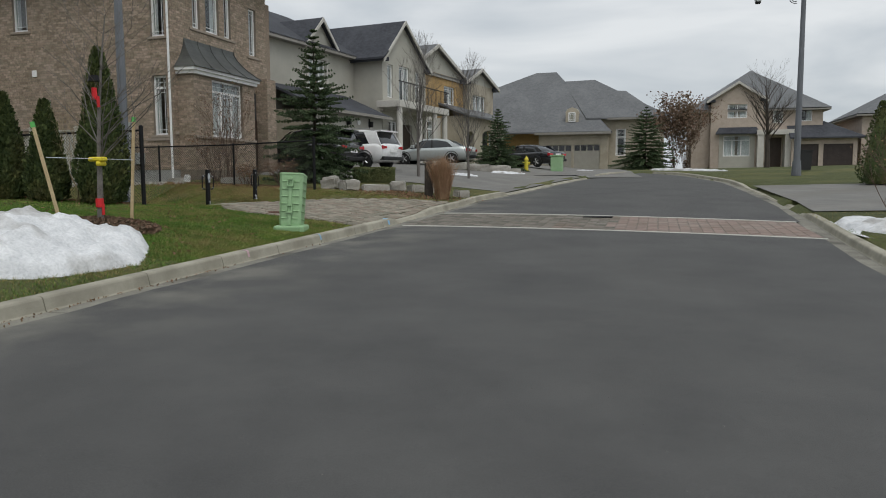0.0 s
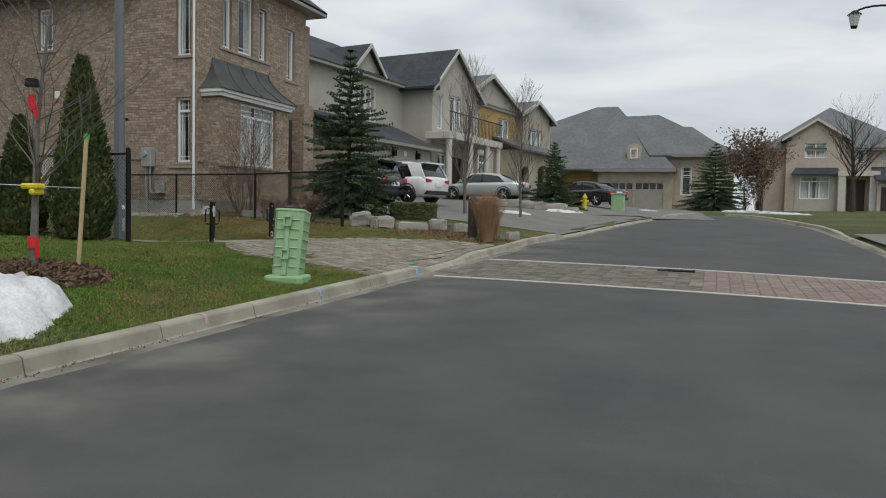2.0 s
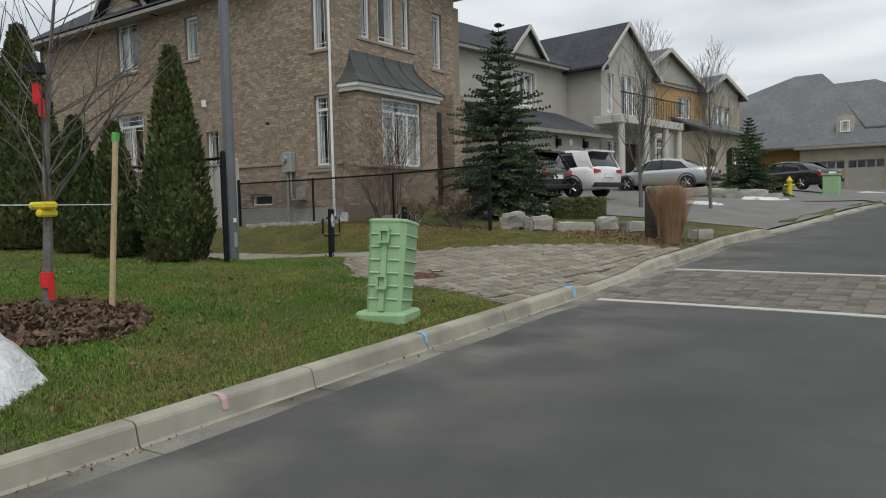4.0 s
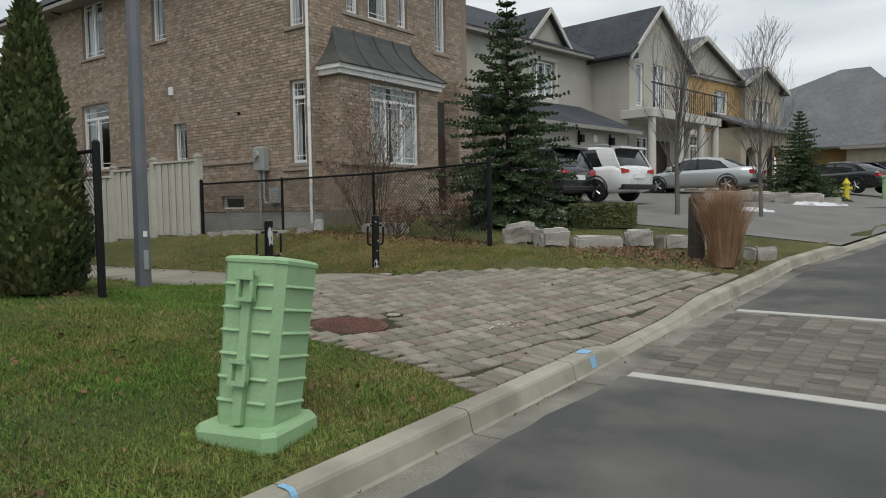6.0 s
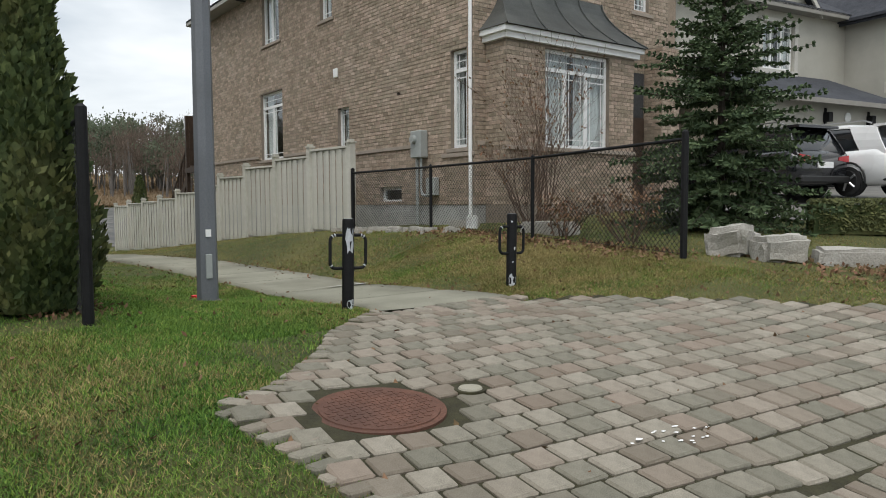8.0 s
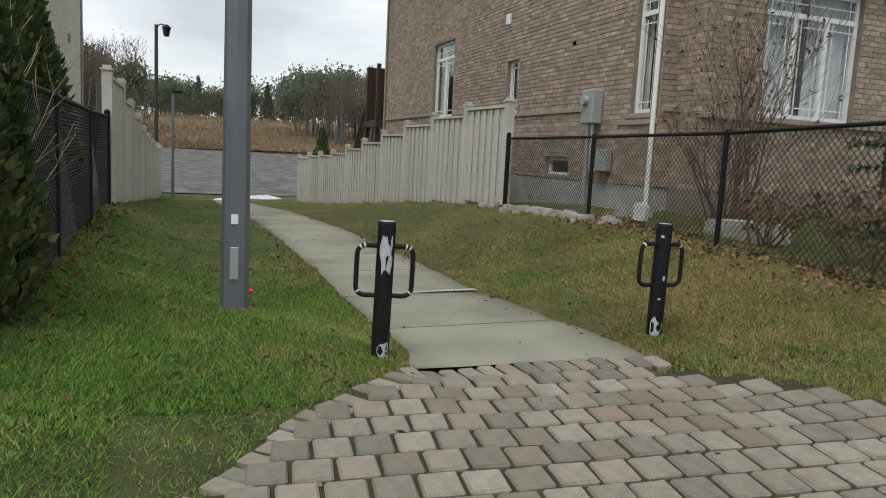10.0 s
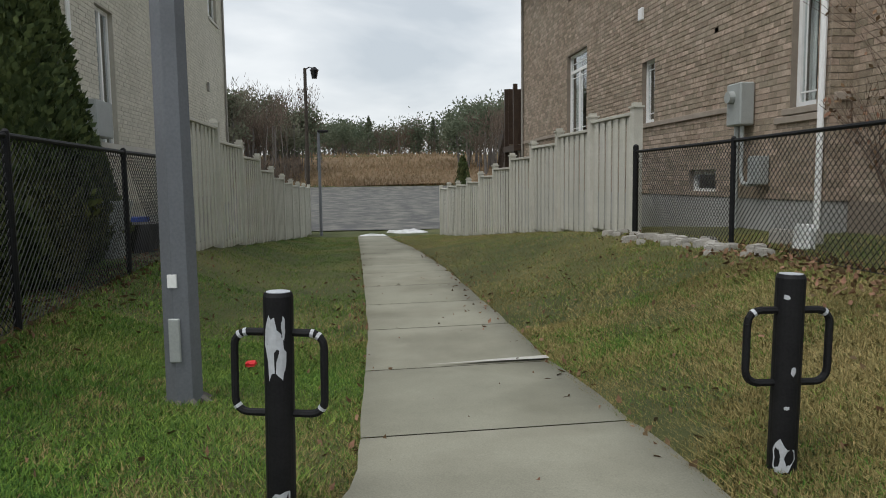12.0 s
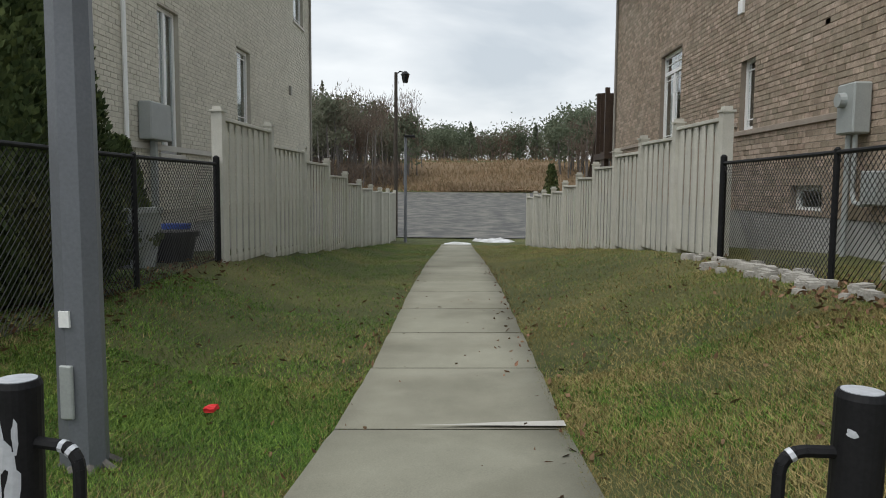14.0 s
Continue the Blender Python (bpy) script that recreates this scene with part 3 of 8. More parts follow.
def single_bricks(parent, plane, at, out, rects, mat, seed):
    """Each brick an object; alike lengths share one mesh."""
    rng = random.Random(seed)
    meshes = {}
    for p, q, s, e in rects:
        key = (round(q - p, 2), rng.randrange(3))
        if key not in meshes:
            w, h = (q - p) / 2, (e - s) / 2
            pts, fs = brick_piece(plane, 0, out, (-w, w, -h, h), 0.007 + 0.002 * (key[1] - 1), rng)
            meshes[key] = raw_mesh("brick", pts, fs, mat)
        ob = part("brick", meshes[key], mat, parent)
        u, z = (p + q) / 2, (s + e) / 2
        ob.location = (u, at, z) if plane == "y" else (at, u, z)


# ---- windows and doors ----
def window(house, plane, at, out, u0, u1, z0, z1, columns=1, transom=0.0, muntins=True, curtain=0.5, arch=False, depth=0.09, frame_mat=None, name="window"):
    """A window in its opening: frame, mullions, panes, muntins, a near-black sheet for the unlit room and a curtain
    behind.
    """
    fm = frame_mat or M_WHITE
    w = part(name, bmesh.new(), fm, house)

    def b3(bm, ua, ub, da, db, za, zb):
        a, b = sorted((at - out * da, at - out * db))
        box(bm, (ua, a, za), (ub, b, zb)) if plane == "y" else box(bm, (a, ua, za), (b, ub, zb))
    f = 0.075
    bm = bmesh.new()
    b3(bm, u0, u0 + f, depth, depth + 0.07, z0, z1)
    b3(bm, u1 - f, u1, depth, depth + 0.07, z0, z1)
    b3(bm, u0 + f, u1 - f, depth, depth + 0.07, z0, z0 + f)
    b3(bm, u0 + f, u1 - f, depth, depth + 0.07, z1 - f, z1)
    zt = z1 - transom if transom else z1
    if transom:
        b3(bm, u0 + f, u1 - f, depth - 0.005, depth + 0.065, zt - 0.04, zt + 0.04)
    for k in range(1, columns):
        u = u0 + (u1 - u0) * k / columns
        b3(bm, u - 0.045, u + 0.045, depth - 0.004, depth + 0.066, z0 + f, (zt if transom else z1) - 0.04)
    part("window_frame", bm, fm, w)
    panes = []
    for k in range(columns):
        ua, ub = u0 + (u1 - u0) * k / columns + 0.05, u0 + (u1 - u0) * (k + 1) / columns - 0.05
        panes.append((ua, ub, z0 + f, zt - (0.04 if transom else f)))
    if transom:
        panes.append((u0 + f, u1 - f, zt + 0.04, z1 - f))
    for ua, ub, za, zb in panes:
        bm = bmesh.new()
        b3(bm, ua, ub, depth + 0.03, depth + 0.036, za, zb)
        pane = part("pane", bm, M_GLASS, w)
        pane.visible_shadow = False
        if muntins:
            bm = bmesh.new()
            g = 0.02
            inset = min(0.1, (ub - ua) * 0.22)
            for u in (ua + inset, ub - inset):
                b3(bm, u - g / 2, u + g / 2, depth + 0.018, depth + 0.029, za, zb)
            for z in (za + 0.12, zb - 0.12) if zb - za > 0.6 else ((za + zb) / 2,):
                b3(bm, ua, ub, depth + 0.016, depth + 0.027, z - g / 2, z + g / 2)
            part("muntin", bm, fm, w)
    if arch:
        bm = bmesh.new()
        r = (u1 - u0) / 2
        c = (u0 + u1) / 2
        for k in range(10):
            a0, a1 = math.pi * k / 10, math.pi * (k + 1) / 10
            for rr, th in ((r, f),):
                pts = [(c + rr * math.cos(a0), z1 + 0.55 * rr * math.sin(a0)), (c + rr * math.cos(a1), z1 + 0.55 * rr * math.sin(a1)), (c + (rr - th) * math.cos(a1), z1 + 0.55 * (rr - th) * math.sin(a1)), (c + (rr - th) * math.cos(a0), z1 + 0.55 * (rr - th) * math.sin(a0))]
                a, b = sorted((at - out * depth, at - out * (depth + 0.07)))
                prism(bm, pts, "y" if plane == "y" else "x", a, b)
        part("arch_frame", bm, fm, w)
        bm = bmesh.new()
        a, b = sorted((at - out * (depth + 0.03), at - out * (depth + 0.036)))
        prism(bm, [(c + (r - f) * math.cos(math.pi * k / 10), z1 + 0.55 * (r - f) * math.sin(math.pi * k / 10)) for k in range(11)], "y" if plane == "y" else "x", a, b)
        part("pane", bm, M_GLASS, w).visible_shadow = False
    # near-black sheet behind the panes, its colour standing in for indoor shade
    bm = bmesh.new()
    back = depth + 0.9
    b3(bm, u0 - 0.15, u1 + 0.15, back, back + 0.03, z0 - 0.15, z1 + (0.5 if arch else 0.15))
    part("room_shade_sheet", bm, M_DARK, w)
    if curtain:
        verts, faces = [], []
        spans = [(u0, u0 + (u1 - u0) * curtain / 2), (u1 - (u1 - u0) * curtain / 2, u1)] if curtain < 0.95 else [(u0, u1)]
        for a, b in spans:
            n = max(int((b - a) / 0.03), 4)
            base = len(verts)
            for k in range(n + 1):
                u = a + (b - a) * k / n
                d = depth + 0.17 + 0.025 * math.sin(k * 1.9) + 0.01 * math.sin(k * 0.7)
                for z in (z0 - 0.02, z1 + (0.3 if arch else 0.02)):
                    verts.append((u, at - out * d, z) if plane == "y" else (at - out * d, u, z))
            faces += [(base + 2 * k, base + 2 * k + 2, base + 2 * k + 3, base + 2 * k + 1) for k in range(n)]
        part("curtain", smooth(raw_mesh("curtain", verts, faces, M_CURTAIN)), M_CURTAIN, w)
    return w


def sill(house, plane, at, out, u0, u1, z, h=0.09, proud=0.05, mat=None):
    bm = bmesh.new()
    a, b = sorted((at - out * 0.1, at + out * proud))
    box(bm, (u0, a, z - h), (u1, b, z)) if plane == "y" else box(bm, (a, u0, z - h), (b, u1, z))
    bevel(bm, 0.01)
    return part("window_sill", bm, mat or M_BAND, house)


def roof_slab(name, house, pts, mat, thick=0.12, label=""):
    """A roof plane with thickness from its corner points."""
    bm = bmesh.new()
    top = [bm.verts.new(p) for p in pts]
    low = [bm.verts.new((p[0], p[1], p[2] - thick)) for p in pts]
    n = len(pts)
    bm.faces.new(top)
    bm.faces.new(low[::-1])
    for k in range(n):
        bm.faces.new((top[k], low[k], low[(k + 1) % n], top[(k + 1) % n]))
    return part(name, bm, mat, house, label)


def hip_roof(house, x0, x1, y0, y1, z, rise, mat, over=0.45, axis="x", label=""):
    """Four roof planes, with fascia, over a rectangle."""
    x0, x1, y0, y1 = x0 - over, x1 + over, y0 - over, y1 + over
    if axis == "x":
        h = min((y1 - y0) / 2, (x1 - x0) / 2)
        r0, r1 = (x0 + h, (y0 + y1) / 2, z + rise), (x1 - h, (y0 + y1) / 2, z + rise)
        planes = [[(x0, y0, z), (x1, y0, z), r1, r0], [(x1, y1, z), (x0, y1, z), r0, r1], [(x0, y1, z), (x0, y0, z), r0], [(x1, y0, z), (x1, y1, z), r1]]
    else:
        h = min((x1 - x0) / 2, (y1 - y0) / 2)
        r0, r1 = ((x0 + x1) / 2, y0 + h, z + rise), ((x0 + x1) / 2, y1 - h, z + rise)
        planes = [[(x1, y0, z), (x1, y1, z), r1, r0], [(x0, y1, z), (x0, y0, z), r0, r1], [(x0, y0, z), (x1, y0, z), r0], [(x1, y1, z), (x0, y1, z), r1]]
    for p in planes:
        roof_slab("roof", house, p, mat, 0.08, label)
    bm = bmesh.new()
    for lo, hi in (((x0, y0, z - 0.2), (x1, y0 + 0.1, z - 0.02)), ((x0, y1 - 0.1, z - 0.2), (x1, y1, z - 0.02)), ((x0, y0 + 0.1, z - 0.2), (x0 + 0.1, y1 - 0.1, z - 0.02)), ((x1 - 0.1, y0 + 0.1, z - 0.2), (x1, y1 - 0.1, z - 0.02)), ((x0 + 0.1, y0 + 0.1, z - 0.2), (x1 - 0.1, y1 - 0.1, z - 0.17))):
        box(bm, lo, hi)
    part("eaves_trim", bm, M_SOFFIT, house)


def downspout(house, pts, mat=None, w=0.04):
    bm = bmesh.new()
    pipe(bm, pts, w, 8)
    return part("downspout", bm, mat or M_WHITE, house)


# ---- the brick house beside the footpath ----
def brick_house():
    H = thing("brick_house", (-22, 27, 1.0), "two-storey brown brick house with white windows and a bay", "house")
    xs, xb, Y, F = -15.1, -31.5, 21.12, -15.1
    Z0, ZF, ZT, ZR = 0.2, 1.4, 9.1, 8.45
    side = [(-26.2, -24.5, 2.85, 4.98), (-20.95, -20.32, 2.78, 4.02), (-15.9, -15.34, 2.6, 4.66), (-25.95, -24.65, 6.5, 8.3), (-21.88, -21.2, 6.48, 7.92), (-15.9, -15.34, 5.98, 8.0), (-18.8, -17.85, 1.45, 1.83)]
    part("side_wall", wall_mesh("y", Y, -1, -26.4, xs, ZF, ZT, side, 0.3), M_MORTAR, H)
    part("side_wall_rear", wall_mesh("y", Y, -1, xb, -26.4, ZF, ZR, side, 0.3), M_MORTAR, H)
    box_part("foundation", (xb, Y + 0.01, -0.6), (xs - 0.01, 27.4, ZF - 0.005), M_FOUND, H, "bare grey concrete foundation")
    rects = brick_rects(-26.4, xs, ZF, ZT, side) + brick_rects(xb, -26.4, ZF, ZR, side)
    near = [r for r in rects if r[0] > -18.6 and r[2] < 3.9]
    rest = [r for r in rects if not (r[0] > -18.6 and r[2] < 3.9)]
    near, rest = near[:300], rest + near[300:]
    brick_skin("brickwork", H, "y", Y, -1, rest, M_BRICK_S, 1, "")
    # front wall with its bay
    front = [(22.4, 22.85, 6.5, 8.3), (23.2, 24.05, 6.5, 8.5), (24.4, 24.85, 6.5, 8.3), (26.15, 26.7, 6.1, 8.0), (21.8, 25.1, 1.5, 4.9)]
    part("front_wall", wall_mesh("x", F, 1, Y + 0.3, 27.5, ZF, ZT, front, 0.3), M_MORTAR, H)
    brick_skin("front_brickwork", H, "x", F, 1, brick_rects(Y, 27.5, ZF, ZT, front), M_BRICK_S, 2, "")
    bx, b0, b1, bt = -14.45, 21.42, 25.35, 4.72
    bw = [(22.5, 24.5, 2.6, 4.66)]
    part("bay_wall", wall_mesh("x", bx, 1, b0, b1, 0.7, bt, bw, 0.25), M_MORTAR, H)
    brick_skin("bay_brickwork", H, "x", bx, 1, brick_rects(b0, b1, ZF, bt, bw), M_BRICK_S, 3, "")
    for yy, o in ((b0, -1), (b1, 1)):
        part("bay_side", wall_mesh("y", yy, o, F, bx - 0.25, 0.7, bt, [], 0.25), M_MORTAR, H)
        brick_skin("bay_side_brickwork", H, "y", yy, o, brick_rects(F, bx, ZF, bt, []), M_BRICK_S, 4, "")
    window(H, "x", bx, 1, 22.5, 24.5, 2.6, 4.66, 3, 0.42, True, 0.9)
    sill(H, "x", bx, 1, b0 - 0.03, b1 + 0.03, 2.6, 0.09, 0.07)
    # cornice and curved metal roof of the bay
    bm = bmesh.new()
    for d, za, zb in ((0.10, 4.72, 4.84), (0.17, 4.84, 4.95)):
        box(bm, (F, b0 - d, za), (bx + d, b1 + d, zb))
    part("bay_cornice", bm, M_WHITE, H)
    bm = bmesh.new()
    n = 8
    rings = []
    for k in range(n + 1):
        t = k / n
        e = (1 - t) ** 1.7
        x = F + 0.02 + (bx + 0.22 - F) * e
        i = (1 - e) * 0.62
        rings.append([bm.verts.new(p) for p in ((F, b0 - 0.2 + i, 4.95 + 1.08 * t), (x, b0 - 0.2 + i, 4.95 + 1.08 * t), (x, b1 + 0.2 - i, 4.95 + 1.08 * t), (F, b1 + 0.2 - i, 4.95 + 1.08 * t))])
    for a, b in zip(rings[:-1], rings[1:]):
        for k in range(3):
            bm.faces.new((a[k], a[k + 1], b[k + 1], b[k]))
    part("bay_roof", bm, M_METALROOF, H, "curved dark grey-green sheet metal roof", soft=False)
    for s in range(5):
        bm = bmesh.new()
        pts = []
        for k in range(n + 1):
            t = k / n
            e = (1 - t) ** 1.7
            i = (1 - e) * 0.62
            pts.append((F + 0.03 + (bx + 0.22 - F) * e, b0 - 0.2 + i + (b1 - b0 + 0.4 - 2 * i) * s / 4, 4.96 + 1.08 * t))
        pipe(bm, pts, 0.018, 5)
        part("roof_seam", bm, M_METALROOF, H)
    # windows
    for k, (u0, u1, z0, z1) in enumerate(side):
        col, tr = (2, 0.45) if k == 0 else (1, 0.0)
        if k == 2:
            tr = 0.42
        if k == 3:
            col = 2
        window(H, "y", Y, -1, u0, u1, z0, z1, col, tr, k not in (6,), 0.55 if k != 6 else 0, k == 3, name="window" if k != 6 else "basement_window")
        if k < 6:
            sill(H, "y", Y, -1, u0 - 0.12, u1 + 0.12, z0)
    for k, (u0, u1, z0, z1) in enumerate(front[:4]):
        window(H, "x", F, 1, u0, u1, z0, z1, 1, 0, True, 0.5, k == 3)
    sill(H, "x", F, 1, 22.2, 25.1, 6.48)
    sill(H, "x", F, 1, 26.0, 26.85, 6.08)
    # stone bands
    for a, b, z in ((-31.5, -26.35, 3.0), (-24.35, -21.0, 2.95), (-20.25, -16.95, 2.78), (-16.2, -15.1, 2.5)):
        box_part("stone_band", (a, Y - 0.045, z - 0.09), (b, Y + 0.05, z), M_BAND, H, "", 0.008)
    box_part("stone_band", (F - 0.05, Y + 0.06, 2.62), (F + 0.045, 21.38, 2.72), M_BAND, H, "", 0.008)
    box_part("stone_band", (F - 0.05, 25.4, 2.62), (F + 0.045, 25.7, 2.72), M_BAND, H, "", 0.008)
    # recessed porch with its pier, right of the bay
    bm = bmesh.new()
    box(bm, (-15.09, 26.55, 0.9), (-14.55, 27.25, 5.2))
    part("porch_pier", bm, M_MORTAR, H)
    brick_skin("pier_brickwork", H, "x", -14.55, 1, brick_rects(26.55, 27.25, 1.4, 5.2, []), M_BRICK_S, 5, "")
    brick_skin("pier_side_brickwork", H, "y", 26.55, -1, brick_rects(-15.08, -14.55, 1.4, 5.2, []), M_BRICK_S, 6, "")
    # flat near-black sheet on the wall, painted as the shade of the recess
    box_part("porch_shade_sheet", (-15.1, 25.75, 1.3), (-15.06, 26.5, 4.6), M_DARK, H)
    box_part("front_door", (-15.055, 25.8, 1.35), (-15.0, 26.45, 3.5), M_DOOR, H, "dark timber front door")
    bm = bmesh.new()
    for k in range(4):
        box(bm, (-15.0 + 0.0, 25.9, 0.5), (-14.4 + 0.3 * k, 27.6, 1.35 - 0.17 * k - 0.01 * k))
    part("porch_steps", bm, M_PATH, H)
    # back, inner walls and roofs close the house
    box_part("rear_wall", (xb, Y + 0.3, ZF), (xb + 0.3, 27.5, ZR), M_BRICK_S, H)
    box_part("far_wall", (xb, 27.5, 0.2), (xs, 27.8, ZR), M_BRICK_S, H)
    bm = bmesh.new()
    prism(bm, [(-27.05, 8.44), (-23.55, 8.44), (-25.3, 10.29)], "y", Y + 0.02, Y + 0.28)
    part("gable_wall", bm, M_BRICK_S, H)
    for s in (-1, 1):
        for nm, mat, y0, y1, d in (("gable_roof", M_SHINGLE, Y - 0.34, 25.5, 0.16), ("rake_board", M_SOFFIT, Y - 0.37, Y - 0.34, 0.22)):
            bm = bmesh.new()
            prism(bm, [(-25.3, 10.32), (-25.3, 10.32 + d), (-25.3 + s * 2.0, 8.205 + d), (-25.3 + s * 2.0, 8.205)], "y", y0, y1)
            part(nm, bm, mat, H)
    hip_roof(H, -24.0, xs, Y, 27.8, ZT, 3.2, M_SHINGLE, 0.5, "x", "dark asphalt shingles")
    hip_roof(H, xb, -18.0, Y + 0.02, 27.78, ZR, 2.8, M_SHINGLE, 0.55, "x")
    downspout(H, [(-15.16, Y - 0.06, 9.0), (-15.16, Y - 0.06, 0.95), (-15.16, Y - 0.2, 0.85)])
    downspout(H, [(xb + 0.1, Y - 0.06, 8.3), (xb + 0.1, Y - 0.06, 0.3)], M_SOFFIT)
    single_bricks(H, "y", Y, -1, near, M_BRICK, 8)
    # vent
    box_part("wall_vent", (-21.08, Y - 0.06, 4.82), (-20.88, Y - 0.002, 5.06), M_WHITE, H, "small white wall vent", 0.01)
    return H


def meter_box():
    T = thing("electric_meter", (-16.85, 21.05, 1.2), "grey electric meter box with conduits on the brick wall", "utility meter")
    box_part("box", (-17.12, 20.88, 2.45), (-16.72, 21.10, 3.06), M_METER, T, "", 0.02)
    bm = bmesh.new()
    tube(bm, (-16.95, 20.88, 2.86), (-16.95, 20.80, 2.86), 0.095, 0.085, 16)
    part("dial", bm, M_METER, T)
    bm = bmesh.new()
    pipe(bm, [(-16.98, 20.98, 2.46), (-16.98, 20.98, 0.95)], 0.04, 8)
    part("conduit", bm, M_METER, T)
    bm = bmesh.new()
    pipe(bm, [(-16.83, 20.98, 2.46), (-16.83, 20.98, 1.75), (-16.78, 20.98, 1.62), (-16.6, 20.98, 1.6), (-16.5, 21.05, 1.62)], 0.03, 8)
    part("conduit", bm, M_METER, T)
    box_part("junction_box", (-16.62, 20.95, 1.6), (-16.3, 21.10, 2.0), M_METER, T, "", 0.015)


# ---- fences ----
FENCE_N = ((-18.0, 19.85), (-36.5, 18.80))
FENCE_S = ((-17.95, 12.85), (-40.0, 13.17))


def board_fence(line, inner, tops, label):
    """A stepped board fence: posts, rails and boards, each panel lower than the last."""
    (x0, y0), (x1, y1) = line
    n = len(tops)
    T = thing("board_fence", (x0, y0, ground_z(x0, y0)), label, "fence")
    bmb = bmesh.new()
    box(bmb, (-0.064, -0.011, 0), (0.064, 0.011, 1.0))
    bevel(bmb, 0.004)
    board = mesh_of("board", bmb, M_FENCE)
    for k in range(n):
        xa, xb = x0 + (x1 - x0) * k / n, x0 + (x1 - x0) * (k + 1) / n
        ya, yb = y0 + (y1 - y0) * k / n, y0 + (y1 - y0) * (k + 1) / n
        low = min(ground_z(xa, ya), ground_z(xb, yb)) + 0.06
        top = tops[k]
        ang = math.atan2(yb - ya, xb - xa)
        m = math.hypot(xb - xa, yb - ya)
        bm = bmesh.new()
        head = max(top, tops[k - 1] if k else top) + 0.02
        box(bm, (-0.075, -0.075, ground_z(xa, ya) - 0.2), (0.075, 0.075, head + 0.07))
        box(bm, (-0.095, -0.095, head + 0.07), (0.095, 0.095, head + 0.10))
        box(bm, (-0.06, -0.06, head + 0.10), (0.06, 0.06, head + 0.15))
        p = part("fence_post", bm, M_FENCE, T)
        p.location, p.rotation_euler = (xa, ya, 0), (0, 0, ang)
        pieces = [("cap_rail", (0.075, -0.06, top - 0.02), (m - 0.075, 0.06, top + 0.03)), ("top_rail", (0.065, 0.015, top - 0.14), (m - 0.065, 0.045, top - 0.024)), ("bottom_rail", (0.065, 0.015, low), (m - 0.065, 0.045, low + 0.14))]
        for nm, lo, hi in pieces:
            if inner < 0 and nm != "cap_rail":
                lo, hi = (lo[0], -hi[1], lo[2]), (hi[0], -lo[1], hi[2])
            bm = bmesh.new()
            box(bm, lo, hi)
            bevel(bm, 0.005)
            r = part(nm, bm, M_FENCE, T)
            r.location, r.rotation_euler = (xa, ya, 0), (0, 0, ang)
        for q in (0, 1):
            xx = 0.065 + q * (m - 0.13)
            bm = bmesh.new()
            prism(bm, [(xx, top - 0.145), (xx + (0.28 if q == 0 else -0.28), top - 0.145), (xx, top - 0.3)], "y", *sorted((0.02 * inner, 0.04 * inner)))
            r = part("bracket", bm, M_FENCE, T)
            r.location, r.rotation_euler = (xa, ya, 0), (0, 0, ang)
        c = max(int(m / 0.15), 1)
        for i in range(c):
            u = 0.065 + (m - 0.13) * (i + 0.5) / c
            b = part("board", board, M_FENCE, T)
            off = 0.0 if i % 2 else -0.026 * inner
            b.location = (xa + math.cos(ang) * u - math.sin(ang) * off, ya + math.sin(ang) * u + math.cos(ang) * off, low + 0.02)
            b.scale = (1, 1, top - 0.03 - low - 0.02)
            b.rotation_euler = (0, 0, ang)
    xa, ya = line[1]
    bm = bmesh.new()
    box(bm, (xa - 0.065, ya - 0.065, ground_z(xa, ya) - 0.2), (xa + 0.065, ya + 0.065, tops[-1] + 0.15))
    part("fence_post", bm, M_FENCE, T)
    return T


def chain_fence(pts, tops, lows, label):
    """Black chain-link fence: posts at the points, top rail, bottom wire and diamond mesh."""
    T = thing("chain_link_fence", (*pts[0], lows[0]), label, "fence")
    for k, (x, y) in enumerate(pts):
        bm = bmesh.new()
        r = 0.045 if k in (0, len(pts) - 1) else 0.03
        tube(bm, (x, y, lows[k] - 0.15), (x, y, tops[k] + (0.06 if r > 0.04 else 0.0)), r, r, 10)
        tube(bm, (x, y, tops[k] + (0.06 if r > 0.04 else 0.0)), (x, y, tops[k] + (0.085 if r > 0.04 else 0.02)), r, r * 0.4, 10)
        part("fence_post", bm, M_BLACK, T)
    for k in range(len(pts) - 1):
        a, b = Vector((*pts[k], tops[k] - 0.03)), Vector((*pts[k + 1], tops[k + 1] - 0.03))
        bm = bmesh.new()
        tube(bm, a, b, 0.022, 0.022, 8)
        part("top_rail", bm, M_BLACK, T)
        la, lb = Vector((*pts[k], lows[k] + 0.04)), Vector((*pts[k + 1], lows[k + 1] + 0.04))
        length, h = (b - a).length, a.z - la.z
        bm = bmesh.new()
        tube(bm, la, lb, 0.004, 0.004, 4)
        pitch = 0.075

        def at(u, v):
            t = u / length
            return (la * (1 - t) + lb * t) * (1 - v) + (a * (1 - t) + b * t) * v
        n = int((length + h) / pitch)
        for s in (0, 1):
            for i in range(n):
                u0 = i * pitch - (h if s == 0 else 0)
                p, q = (u0, 0.0), (u0 + h, 1.0)
                if p[0] < 0:
                    p = (0.0, -u0 / h)
                if q[0] > length:
                    q = (length, (length - u0) / h)
                if p[1] >= q[1]:
                    continue
                if s == 1:
                    p, q = (p[0], 1 - p[1]), (q[0], 1 - q[1])
                if p[0] > length:
                    continue
                tube(bm, at(*p), at(*q), 0.0038, 0.0038, 3, False)
        part("wire_mesh", bm, M_WIRE, T)
    return T


